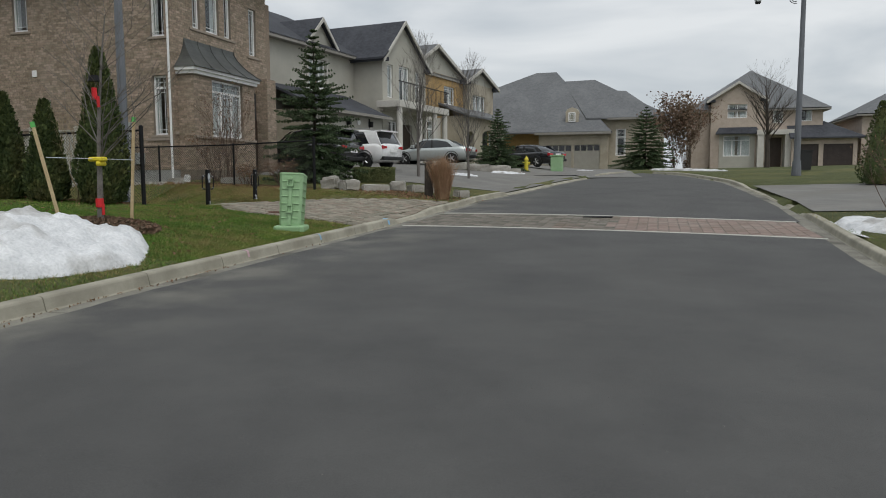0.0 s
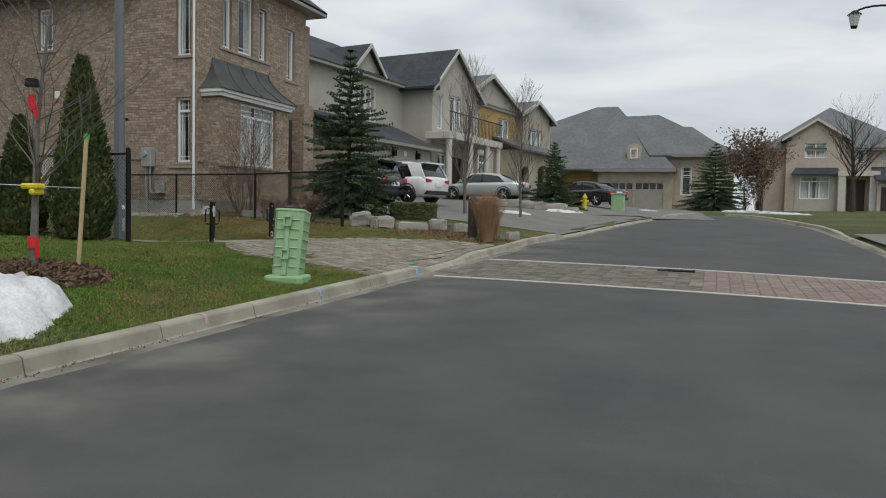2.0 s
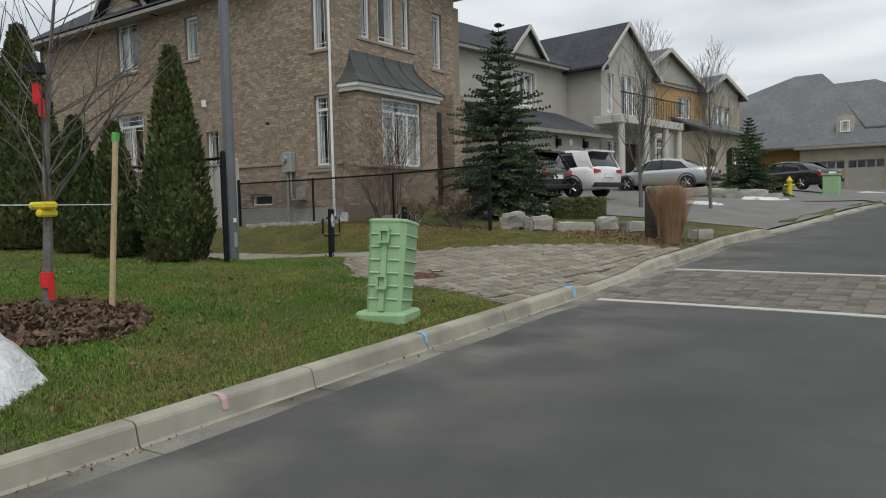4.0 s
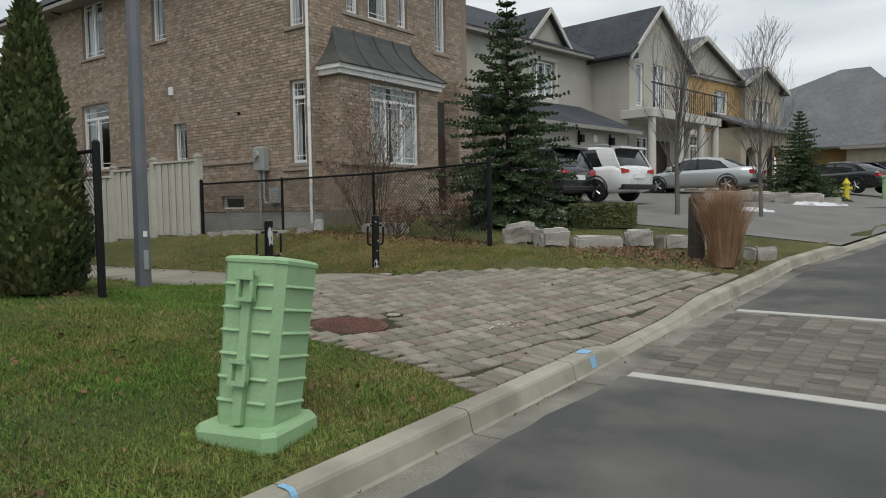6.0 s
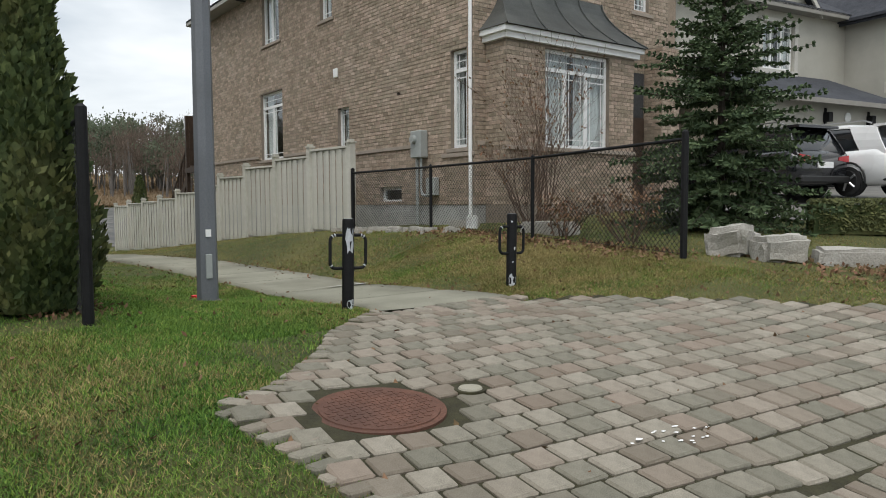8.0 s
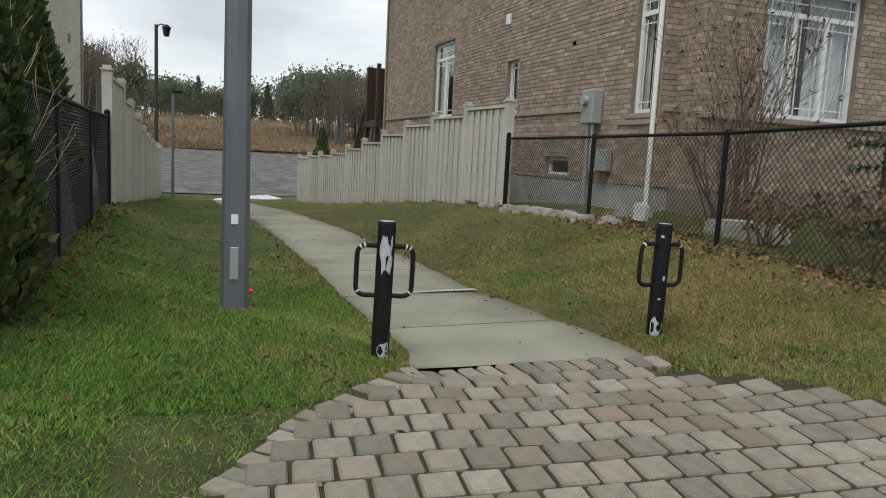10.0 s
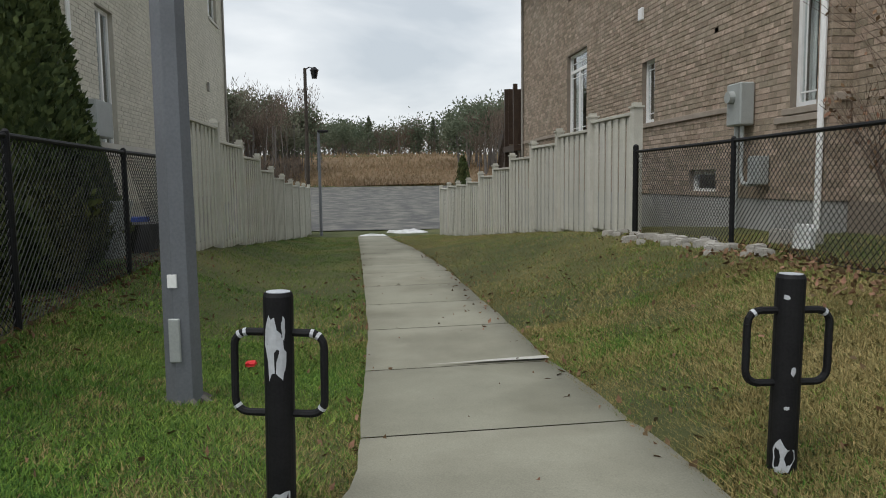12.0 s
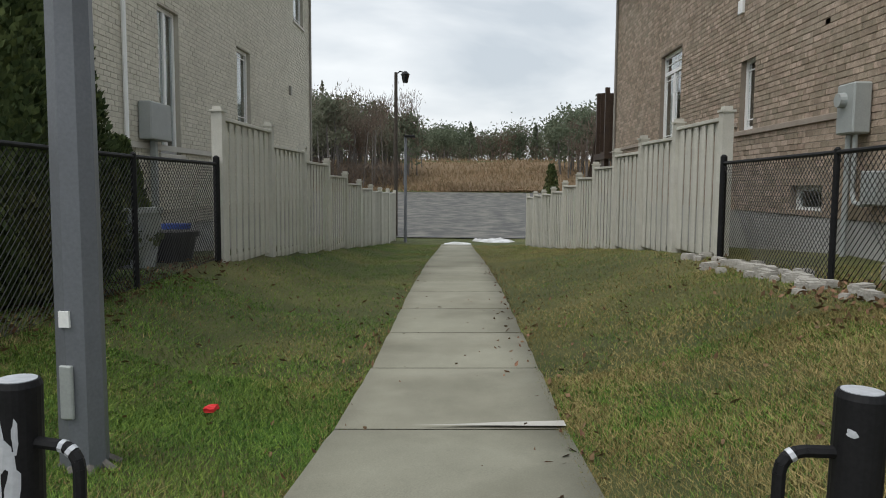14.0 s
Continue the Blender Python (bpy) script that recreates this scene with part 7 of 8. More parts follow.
def woods():
    """The pine wood beyond the field, and the field's dry grass."""
    rows = []
    for x in (-84.5, -88, -93, -100, -108, -116, -124, -134, -150, -180):
        rows.append([(x, y, ground_z(x, y) + 0.12 + 0.35 * noise.noise((x * 0.06, y * 0.06, 1))) for y in np.linspace(-110, 140, 60)])
    ob = strip_sheet("field", rows, M_DRY, "field of tall dry tan grass beyond the road", "field")
    rng = random.Random(14)
    verts, faces = [], []
    for _ in range(26000):
        x = -84.5 - 48 * rng.random() ** 1.6
        y = rng.uniform(-60, 95)
        z = ground_z(x, y) + 0.05
        h = rng.uniform(0.25, 0.8)
        a = rng.uniform(0, 3.14)
        c, s = math.cos(a) * 0.10, math.sin(a) * 0.10
        b = len(verts)
        verts += [(x - c, y - s, z), (x + c, y + s, z), (x + rng.gauss(0, 0.25), y + rng.gauss(0, 0.25), z + h)]
        faces.append((b, b + 1, b + 2))
    tagged(new("field_grass", raw_mesh("field_grass", verts, faces, M_DRY)), "tall dry tan grass of the field", "grass", kind="stuff")
    tv, tf, bv, bf, segs = [], [], [], [], []

    def crown(x, y, z0, h, r, kind):
        n = {"fir": 420, "pine": 700, "bare": 520}[kind]
        lumps = [(rng.gauss(0, r * 0.45), rng.gauss(0, r * 0.45), rng.uniform(0.5, 0.98)) for _ in range(7)]
        for _ in range(n):
            if kind == "fir":
                t = rng.random()
                rr, a = r * 0.8 * (1 - t) ** 0.8 * math.sqrt(rng.random()), rng.uniform(0, 6.28)
                c = Vector((x + rr * math.cos(a), y + rr * math.sin(a), z0 + h * (0.1 + 0.9 * t)))
            else:
                lx, ly, lt = rng.choice(lumps)
                w = r * 0.42
                c = Vector((x + lx + rng.gauss(0, w), y + ly + rng.gauss(0, w), z0 + h * lt + rng.gauss(0, w * 0.8)))
            if kind == "bare":
                d = Vector((rng.gauss(0, 0.4), rng.gauss(0, 0.4), 1)).normalized() * rng.uniform(0.3, 0.7)
                e = d.orthogonal().normalized() * 0.05
                b = len(bv)
                bv.extend([tuple(c - e), tuple(c + e), tuple(c + d)])
                bf.append((b, b + 1, b + 2))
            else:
                leaf(rng, tv, tf, c, rng.uniform(0.18, 0.38))
        segs.append((Vector((x, y, z0 - 0.5)), Vector((x + rng.gauss(0, 0.3), y + rng.gauss(0, 0.3), z0 + h * 0.85)), 0.2, 0.07))
    for k in range(420):
        y = rng.uniform(-105, 135)
        x = -rng.uniform(138, 178)
        h = 6.0 + 6.5 * ease((abs(y - 17) - 8) / 26) + rng.gauss(0, 0.9)
        if rng.random() < 0.1:
            h *= 1.15
        crown(x, y, ground_z(x, y), h, rng.uniform(1.8, 3.0), rng.choice(("fir", "pine", "pine", "pine", "bare")))
    for y0, y1, x0, x1, n, hh in ((-30, 10.5, -112, -88, 120, 10.5), (29, 62, -112, -90, 70, 8.4)):
        for _ in range(n):
            y, x = rng.uniform(y0, y1), rng.uniform(x0, x1)
            kind = rng.choice(("pine", "bare", "bare"))
            crown(x, y, ground_z(x, y), hh * rng.uniform(0.55, 1.02), rng.uniform(1.5, 2.4), kind)
            for _ in range(3):
                px, py = x + rng.gauss(0, 2), y + rng.gauss(0, 2)
                segs.append((Vector((px, py, ground_z(px, py) - 0.3)), Vector((px + rng.gauss(0, 0.4), py + rng.gauss(0, 0.4), ground_z(px, py) + hh * 0.6)), 0.09, 0.03))
    for _ in range(16000):
        x, y = (-rng.uniform(134, 142), rng.uniform(-105, 135)) if rng.random() < 0.5 else (-rng.uniform(85, 92), rng.uniform(-30, 9))
        c = Vector((x, y, ground_z(x, y) + rng.uniform(0, 2.6)))
        d = Vector((rng.gauss(0, 0.5), rng.gauss(0, 0.5), 1)).normalized() * rng.uniform(0.4, 0.9)
        e = d.orthogonal().normalized() * 0.06
        b = len(bv)
        bv += [tuple(c - e), tuple(c + e), tuple(c + d)]
        bf.append((b, b + 1, b + 2))
    tagged(new("pine_wood_crowns", raw_mesh("pine_wood_crowns", tv, tf, M_WOODS)), "green crowns of a distant pine wood, haze put into their colour", "woods", kind="stuff")
    tagged(new("bare_wood_twigs", raw_mesh("bare_wood_twigs", bv, bf, M_BAREWOOD)), "brown bare twigs of distant trees and brush", "woods", kind="stuff")
    tagged(new("pine_wood_trunks", branch_mesh("pine_wood_trunks", segs, M_BARK)), "grey trunks of the distant pine wood", "woods", kind="stuff")


# ---- boulders, snow ----
def boulder(x, y, w, d, h, turn, seed, name="boulder", mat=None, sink=0.06, z=None, group="boulders by the driveway", label="rough pale limestone boulder in the lawn"):
    z = ground_z(x, y) if z is None else z
    bm = bmesh.new()
    box(bm, (-w / 2, -d / 2, -sink), (w / 2, d / 2, h))
    bevel(bm, min(w, d, h) * 0.2, 2)
    bmesh.ops.subdivide_edges(bm, edges=bm.edges[:], cuts=2, use_grid_fill=True)
    for v in bm.verts:
        n = noise.noise_vector((v.co.x * 3.2 + seed * 7, v.co.y * 3.2, v.co.z * 3.2))
        n2 = noise.noise_vector((v.co.x * 11 + seed, v.co.y * 11, v.co.z * 11))
        k = min(w, d, h)
        v.co += Vector(n) * 0.24 * k + Vector(n2) * 0.05 * k
    me = mesh_of(name, bm, mat or M_ROCK)
    ob = new(name, me)
    ob.location, ob.rotation_euler = (x, y, z), (0, 0, radians(turn))
    return tagged(ob, label, "boulder", group)


def snow_heap(name, cx, cy, w, d, h, seed, label, turn=0.0):
    verts, faces = [], []
    n = 70
    ca, sa = math.cos(radians(turn)), math.sin(radians(turn))
    keep = {}
    for i in range(n + 1):
        for j in range(n + 1):
            u, v = 2 * i / n - 1, 2 * j / n - 1
            x, y = cx + ca * u * w - sa * v * d, cy + sa * u * w + ca * v * d
            e = 1 - math.hypot(u, v) ** 1.6 + 0.42 * noise.noise((u * 2.1 + seed, v * 2.1, 0)) + 0.16 * noise.noise((u * 6 + seed, v * 6, 0)) + 0.08 * noise.noise((u * 15 + seed, v * 15, 0))
            e -= 3.2 * max(0.0, math.hypot(u, v) - 0.72)
            e = min(e, 3.0 * (-4.85 - x)) if name == "snow_mound" else e
            q = max(e, -0.25)
            z = (ground_z(x, y) if not (kerb_left(y) < x < kerb_right(y)) else road_top(x, y) + 0.012) + h * (q if q < 0 else q ** 0.7) + (0.11 * noise.noise((x * 2.8, y * 2.8, seed)) + 0.06 * noise.noise((x * 7, y * 7, seed)) + 0.025 * noise.noise((x * 18, y * 18, seed))) * min(max(q * 3, 0.2), 1) * min(1, h * 3)
            keep[i, j] = len(verts)
            verts.append((x, y, z))
    for i in range(n):
        for j in range(n):
            q = [keep[i, j], keep[i + 1, j], keep[i + 1, j + 1], keep[i, j + 1]]
            if max(verts[k][2] - ground_z(verts[k][0], verts[k][1]) for k in q) > -0.10:
                faces.append(q)
    ob = new(name, smooth(raw_mesh(name, verts, faces, M_SNOW)))
    return tagged(ob, label, "snow", "old snow patches")


# ---- street furniture ----
def street_lamp():
    x, y = 7.0, 35.0
    z = ground_z(x, y)
    T = thing("street_lamp", (x, y, z), "dark street lamp with a curled arm and lantern", "street lamp")
    bm = bmesh.new()
    tube(bm, (0, 0, -0.2), (0, 0, 6.2), 0.11, 0.07, 12)
    tube(bm, (0, 0, 0), (0, 0, 0.5), 0.16, 0.13, 12)
    part("pole", bm, M_POLE, T, local=True)
    pts = [(0, 0, 5.6)] + [(-0.72 + 0.72 * math.cos(a), -0.12 + 0.12 * math.cos(a), 6.05 + 0.25 * math.sin(a)) for a in np.linspace(0.2, 2.9, 9)]
    bm = bmesh.new()
    pipe(bm, [(0, 0, 6.1)] + pts[1:], 0.03, 7)
    part("arm", bm, M_BLACK, T, local=True)
    bm = bmesh.new()
    for r in (0.12, 0.18):
        pipe(bm, [(-0.25 + r * math.cos(a), 0, 5.82 + r * math.sin(a)) for a in np.linspace(0, 5.0, 12)], 0.013, 5)
    part("scroll", bm, M_BLACK, T, local=True)
    L = part("lantern", bmesh.new(), M_BLACK, T, local=True)
    bm = bmesh.new()
    tube(bm, (-1.42, -0.24, 6.05), (-1.42, -0.24, 6.17), 0.2, 0.05, 10)
    tube(bm, (-1.42, -0.24, 5.66), (-1.42, -0.24, 5.72), 0.08, 0.1, 10)
    L.data = mesh_of("lantern", bm, M_BLACK)
    bm = bmesh.new()
    tube(bm, (-1.42, -0.24, 5.72), (-1.42, -0.24, 6.05), 0.1, 0.17, 10)
    part("glass", bm, M_LAMPGLASS, L, local=True)
    T.scale = (1.33, 1.33, 1.33)
    for x, y, h, lab, arm in ((-43.0, 12.95, 7.9, "tall dark lamp post with a lantern beside the back road", 1), (-39.3, 13.72, 4.6, "short dark lamp post at the end of the footpath", 0)):
        P = thing("path_lamp", (x, y, ground_z(x, y)), lab, "street lamp")
        bm = bmesh.new()
        tube(bm, (0, 0, -0.2), (0, 0, h), 0.1 if arm else 0.07, 0.08 if arm else 0.06, 10)
        part("pole", bm, M_BARK_D if arm else M_POLE, P, local=True)
        if arm:
            bm = bmesh.new()
            pipe(bm, [(0, 0, h - 0.1), (0, 0.2, h + 0.05), (0, 0.42, h - 0.02)], 0.03, 6)
            part("arm", bm, M_BLACK, P, local=True)
            bm = bmesh.new()
            tube(bm, (0, 0.45, h - 0.1), (0, 0.45, h + 0.05), 0.24, 0.06, 8)
            part("lantern_cap", bm, M_BLACK, P, local=True)
            bm = bmesh.new()
            tube(bm, (0, 0.45, h - 0.5), (0, 0.45, h - 0.1), 0.12, 0.2, 8)
            part("lantern_glass", bm, M_CARGLASS, P, local=True)
        else:
            bm = bmesh.new()
            box(bm, (-0.12, -0.05, h - 0.05), (0.12, 0.42, h + 0.06))
            bevel(bm, 0.03)
            part("lamp_head", bm, M_BLACK, P, local=True)


def hydrant():
    x, y = -5.9, 39.2
    T = thing("fire_hydrant", (x, y, ground_z(x, y)), "yellow fire hydrant on the verge", "fire hydrant")
    bm = bmesh.new()
    tube(bm, (0, 0, -0.05), (0, 0, 0.06), 0.17, 0.17, 12)
    tube(bm, (0, 0, 0.06), (0, 0, 0.62), 0.11, 0.11, 12)
    tube(bm, (0, 0, 0.62), (0, 0, 0.66), 0.15, 0.15, 12)
    tube(bm, (0, 0, 0.66), (0, 0, 0.80), 0.13, 0.05, 12)
    tube(bm, (0, 0, 0.80), (0, 0, 0.86), 0.03, 0.03, 6)
    part("barrel", bm, M_HYDRANT, T, local=True)
    for s in (-1, 1):
        bm = bmesh.new()
        tube(bm, (0, 0, 0.46), (s * 0.2, 0, 0.46), 0.065, 0.065, 8)
        part("outlet", bm, M_HYDRANT, T, local=True)
    G = thing("green_transformer", (-4.75, 43.2, ground_z(-4.75, 43.2)), "pale green utility box on the verge", "utility box")
    bm = bmesh.new()
    box(bm, (-0.35, -0.3, -0.05), (0.35, 0.3, 0.95))
    bevel(bm, 0.04)
    part("box", bm, M_PED, G, local=True)
    bm = bmesh.new()
    box(bm, (-0.38, -0.33, 0.95), (0.38, 0.33, 1.03))
    part("lid", bm, M_PED, G, local=True)


def timber_post():
    x, y = -5.75, 20.95
    T = thing("timber_post", (x, y, ground_z(x, y)), "short weathered dark timber post beside the dry grass", "post")
    bm = bmesh.new()
    tube(bm, (0, 0, -0.1), (0, 0, 1.02), 0.14, 0.13, 12)
    tube(bm, (0, 0, 1.02), (0, 0, 1.1), 0.13, 0.07, 12)
    part("post", bm, M_BARK_D, T, local=True)


def waste_bin():
    T = thing("wheeled_bin", (8.0, 38.9, ground_z(8, 38.9)), "dark wheeled bin on the driveway edge", "bin")
    bm = bmesh.new()
    prism(bm, [(-0.25, 0.05), (0.25, 0.05), (0.3, 0.95), (-0.3, 0.95)], "y", -0.28, 0.28)
    part("body", bm, M_PLASTIC, T, local=True)
    bm = bmesh.new()
    box(bm, (-0.33, -0.31, 0.95), (0.33, 0.31, 1.02))
    part("lid", bm, M_PLASTIC, T, local=True)


def grit():
    rng = random.Random(66)
    verts, faces = [], []
    for _ in range(1100):
        y = rng.uniform(-1.0, 13.0)
        x = rng.uniform(-3.9, 3.5) if rng.random() < 0.6 else -4.2 + abs(rng.gauss(0, 0.5))
        z = road_top(x, y) + 0.006
        s = rng.uniform(0.0015, 0.005)
        b = len(verts)
        verts += [(x - s, y, z), (x, y + s, z), (x + s, y, z), (x, y - s, z), (x, y, z + s * 1.4)]
        faces += [(b, b + 1, b + 4), (b + 1, b + 2, b + 4), (b + 2, b + 3, b + 4), (b + 3, b, b + 4)]
    tagged(new("road_grit", raw_mesh("road_grit", verts, faces, M_DRIVE)), "pale grit scattered on the asphalt", "grit", kind="stuff")


def planter(x, y, r, h, mat, label, name="plant_pot"):
    T = thing(name, (x, y, ground_z(x, y)), label, "plant pot" if name == "plant_pot" else "bin")
    bm = bmesh.new()
    tube(bm, (0, 0, -0.05), (0, 0, h), r * 0.7, r, 16)
    part("pot", bm, mat, T, local=True)
    bm = bmesh.new()
    tube(bm, (0, 0, h - 0.06), (0, 0, h + 0.01), r * 1.06, r * 1.06, 16)
    part("rim", bm, mat, T, local=True)


# ---- cars ----
def car(name, x, y, heading, paint, label, kind, z=None):
    """kind 'suv' or 'sedan'. Built along +x, then turned."""
    z = ground_z(x, y) if z is None else z
    T = thing(name, (x, y, z + 0.02), label, "car")
    if kind == "suv":
        L, W, H, belt, hood = 4.75, 0.95, 1.72, 1.08, 1.05
        body = [(-2.36, 0.5, 0.95, 0.80), (-2.30, 0.34, 1.06, 0.90), (-2.0, 0.28, 1.10, 0.945), (-1.0, 0.25, 1.08, 0.955), (0.3, 0.25, 1.05, 0.955), (1.1, 0.25, 1.02, 0.95), (1.9, 0.26, 0.96, 0.92), (2.25, 0.32, 0.86, 0.84), (2.37, 0.42, 0.72, 0.72)]
        cabin = [(-2.26, 1.04, 0.82), (-1.98, 1.60, 0.70), (-1.2, 1.71, 0.69), (-0.2, 1.73, 0.69), (0.35, 1.66, 0.68), (1.12, 1.00, 0.80)]
        wheels, wr = (-1.45, 1.45), 0.37
    else:
        L, W, H, belt, hood = 4.75, 0.9, 1.45, 0.93, 0.9
        body = [(-2.36, 0.45, 0.82, 0.74), (-2.28, 0.30, 0.95, 0.84), (-1.8, 0.24, 0.98, 0.89), (-0.8, 0.22, 0.94, 0.91), (0.4, 0.22, 0.92, 0.91), (1.2, 0.22, 0.88, 0.90), (1.9, 0.24, 0.78, 0.86), (2.25, 0.28, 0.68, 0.78), (2.37, 0.36, 0.58, 0.66)]
        cabin = [(-1.75, 0.95, 0.76), (-1.05, 1.33, 0.63), (-0.5, 1.42, 0.62), (0.2, 1.43, 0.62), (0.45, 1.39, 0.62), (1.32, 0.88, 0.74)]
        wheels, wr = (-1.38, 1.42), 0.33
    bm = bmesh.new()
    rings = []
    for sx, zb, zt, hw in body:
        m = (zb + zt) / 2
        ring = [(0, zb), (hw * 0.8, zb), (hw * 0.97, zb + 0.1), (hw, m), (hw * 0.985, zt - 0.16), (hw * 0.93, zt - 0.02), (hw * 0.6, zt + 0.02), (0, zt + 0.035)]
        ring = ring + [(-a, b) for a, b in ring[-2:0:-1]]
        rings.append([bm.verts.new((sx, a, b)) for a, b in ring])
    n = len(rings[0])
    for a, b in zip(rings[:-1], rings[1:]):
        for k in range(n):
            bm.faces.new((a[k], a[(k + 1) % n], b[(k + 1) % n], b[k]))
    bm.faces.new(rings[0])
    bm.faces.new(rings[-1][::-1])
    body_ob = part("body", bm, paint, T, local=True, soft=True)
    bm = bmesh.new()
    cr = []
    for sx, zr, hw in cabin:
        base = 0.9 * W
        zz = belt - 0.06
        ring = [(base, zz), ((base + hw) / 2 + 0.03, (zz + zr) / 2), (hw, zr - 0.04), (hw * 0.8, zr), (0, zr + 0.015)]
        ring = ring + [(-a, b) for a, b in ring[-2::-1]]
        cr.append([bm.verts.new((sx, a, b)) for a, b in ring])
    for a, b in zip(cr[:-1], cr[1:]):
        for k in range(len(cr[0]) - 1):
            bm.faces.new((a[k], a[k + 1], b[k + 1], b[k]))
    for e in (cr[0], cr[-1]):
        bm.faces.new(e)
    part("glasshouse", bm, M_CARGLASS, T, "dark tinted glasshouse", local=True, soft=True)
    bm = bmesh.new()
    rr = []
    for sx, zr, hw in cabin[1:-1]:
        rr.append([bm.verts.new((sx, a, zr + b)) for a, b in ((hw + 0.03, -0.09), (hw + 0.025, -0.03), (hw * 0.8, 0.015), (0, 0.03), (-hw * 0.8, 0.015), (-hw - 0.025, -0.03), (-hw - 0.03, -0.09))])
    for a, b in zip(rr[:-1], rr[1:]):
        for k in range(6):
            bm.faces.new((a[k], a[k + 1], b[k + 1], b[k]))
    part("roof", bm, paint, T, local=True, soft=True)
    for s in (-1, 1):
        def on_side(px, pz, lift):
            """A point on the leaning side of the glasshouse."""
            top, wide = max((c[1], c[2]) for c in cabin)
            t = min(max((pz - belt + 0.06) / (top - belt + 0.02), 0.0), 1.0)
            return (px, s * (0.9 * W + (wide - 0.9 * W) * t + lift + 0.035 * math.sin(math.pi * t)), pz)
        roof_z = cabin[2][1] - 0.05
        rear = ((-2.32, belt - 0.1), (-1.72, belt - 0.1), (-1.28, roof_z), (-1.95, roof_z - 0.05)) if kind == "suv" else ((-1.95, belt - 0.05), (-1.5, belt - 0.05), (-0.9, roof_z), (-1.1, roof_z))
        front = ((1.28, belt - 0.08), (1.16, belt - 0.08), (0.36, roof_z), (0.47, roof_z - 0.02))
        post = ((-0.26, belt - 0.06), (-0.15, belt - 0.06), (-0.12, roof_z), (-0.20, roof_z))
        for quad, mat in ((rear, paint), (front, paint), (post, M_PLASTIC)):
            bm = bmesh.new()
            grid = []
            for k in range(5):
                t = k / 4
                ends = [(quad[0][q] * (1 - t) + quad[3][q] * t, quad[1][q] * (1 - t) + quad[2][q] * t) for q in (0, 1)]
                (xa, xb), (za, zb) = ends
                grid.append([bm.verts.new(on_side(px, pz, lift)) for px, pz, lift in ((xa, za, -0.03), (xa, za, 0.015), (xb, zb, 0.015), (xb, zb, -0.03))])
            for a, b in zip(grid[:-1], grid[1:]):
                for k in range(4):
                    bm.faces.new((a[k], a[(k + 1) % 4], b[(k + 1) % 4], b[k]))
            bm.faces.new(grid[0])
            bm.faces.new(grid[-1])
            part("pillar", bm, mat, T, local=True)
        if kind == "suv":
            bm = bmesh.new()
            pipe(bm, [(-1.8, s * 0.66, 1.70), (-1.6, s * 0.66, 1.78), (0.2, s * 0.66, 1.79), (0.4, s * 0.66, 1.72)], 0.018, 6)
            part("roof_rail", bm, M_RIM, T, local=True)
        bm = bmesh.new()
        box(bm, (0.78, s * W - 0.02, belt - 0.02), (0.98, s * W + s * 0.18, belt + 0.13)) if s > 0 else box(bm, (0.78, s * W - 0.18, belt - 0.02), (0.98, s * W + 0.02, belt + 0.13))
        bevel(bm, 0.03)
        part("mirror", bm, paint, T, local=True)
        # lights
        tz = 0.88 if kind == "suv" else 0.74
        bm = bmesh.new()
        prism(bm, [(s * 0.84, tz + 0.12), (s * 0.5, tz + 0.08), (s * 0.48, tz), (s * 0.84, tz - 0.04)], "x", -2.37, -2.2)
        part("tail_light", bm, M_TAIL, T, "red tail light", local=True)
        bm = bmesh.new()
        box(bm, (2.05, min(s * 0.5, s * 0.84), 0.6), (2.31, max(s * 0.5, s * 0.84), 0.74))
        part("headlight", bm, M_LAMPGLASS, T, local=True)
        for wx in wheels:
            Wl = part("wheel", bmesh.new(), M_TYRE, T, local=True)
            Wl.location = (wx, s * (W - 0.10), wr)
            bm = bmesh.new()
            tube(bm, (0, -0.12, 0), (0, 0.12, 0), wr, wr, 22)
            bevel_edges = [e for e in bm.edges if abs(e.verts[0].co.y - e.verts[1].co.y) < 0.01]
            bmesh.ops.bevel(bm, geom=bevel_edges, offset=0.03, segments=2, affect="EDGES")
            Wl.data = mesh_of("wheel", bm, M_TYRE)
            bm = bmesh.new()
            tube(bm, (0, s * 0.121, 0), (0, s * 0.127, 0), wr * 0.68, wr * 0.66, 20)
            rim = part("wheel_disc", bm, M_PLASTIC, Wl, local=True)
            bm = bmesh.new()
            for k in range(5):
                a = 2 * math.pi * k / 5
                tube(bm, (0, s * 0.13, 0), (wr * 0.64 * math.cos(a), s * 0.13, wr * 0.64 * math.sin(a)), 0.035, 0.028, 5)
            part("rim", bm, M_RIM, Wl, local=True)
            # dark arch above the wheel
            bm = bmesh.new()
            pts = [(wx + (wr + 0.06) * math.cos(a), s * (W - 0.0), wr + (wr + 0.06) * math.sin(a)) for a in np.linspace(-0.1, math.pi + 0.1, 12)]
            pipe(bm, pts, 0.022, 6)
            part("wheel_arch", bm, M_PLASTIC, T, local=True)
    bm = bmesh.new()
    box(bm, (-2.43, -0.84, 0.36), (-2.2, 0.84, 0.52))
    bevel(bm, 0.03)
    part("rear_bumper", bm, M_PLASTIC, T, local=True)
    box_part("licence_plate", (-2.40, -0.26, 0.70), (-2.375, 0.26, 0.84), M_WHITE, T, "white licence plate", local=True)
    if kind == "suv":
        bm = bmesh.new()
        box(bm, (-2.2, -0.68, 1.62), (-1.85, 0.68, 1.68))
        part("spoiler", bm, paint, T, local=True)
    T.rotation_euler = (0, 0, radians(heading))
    return T


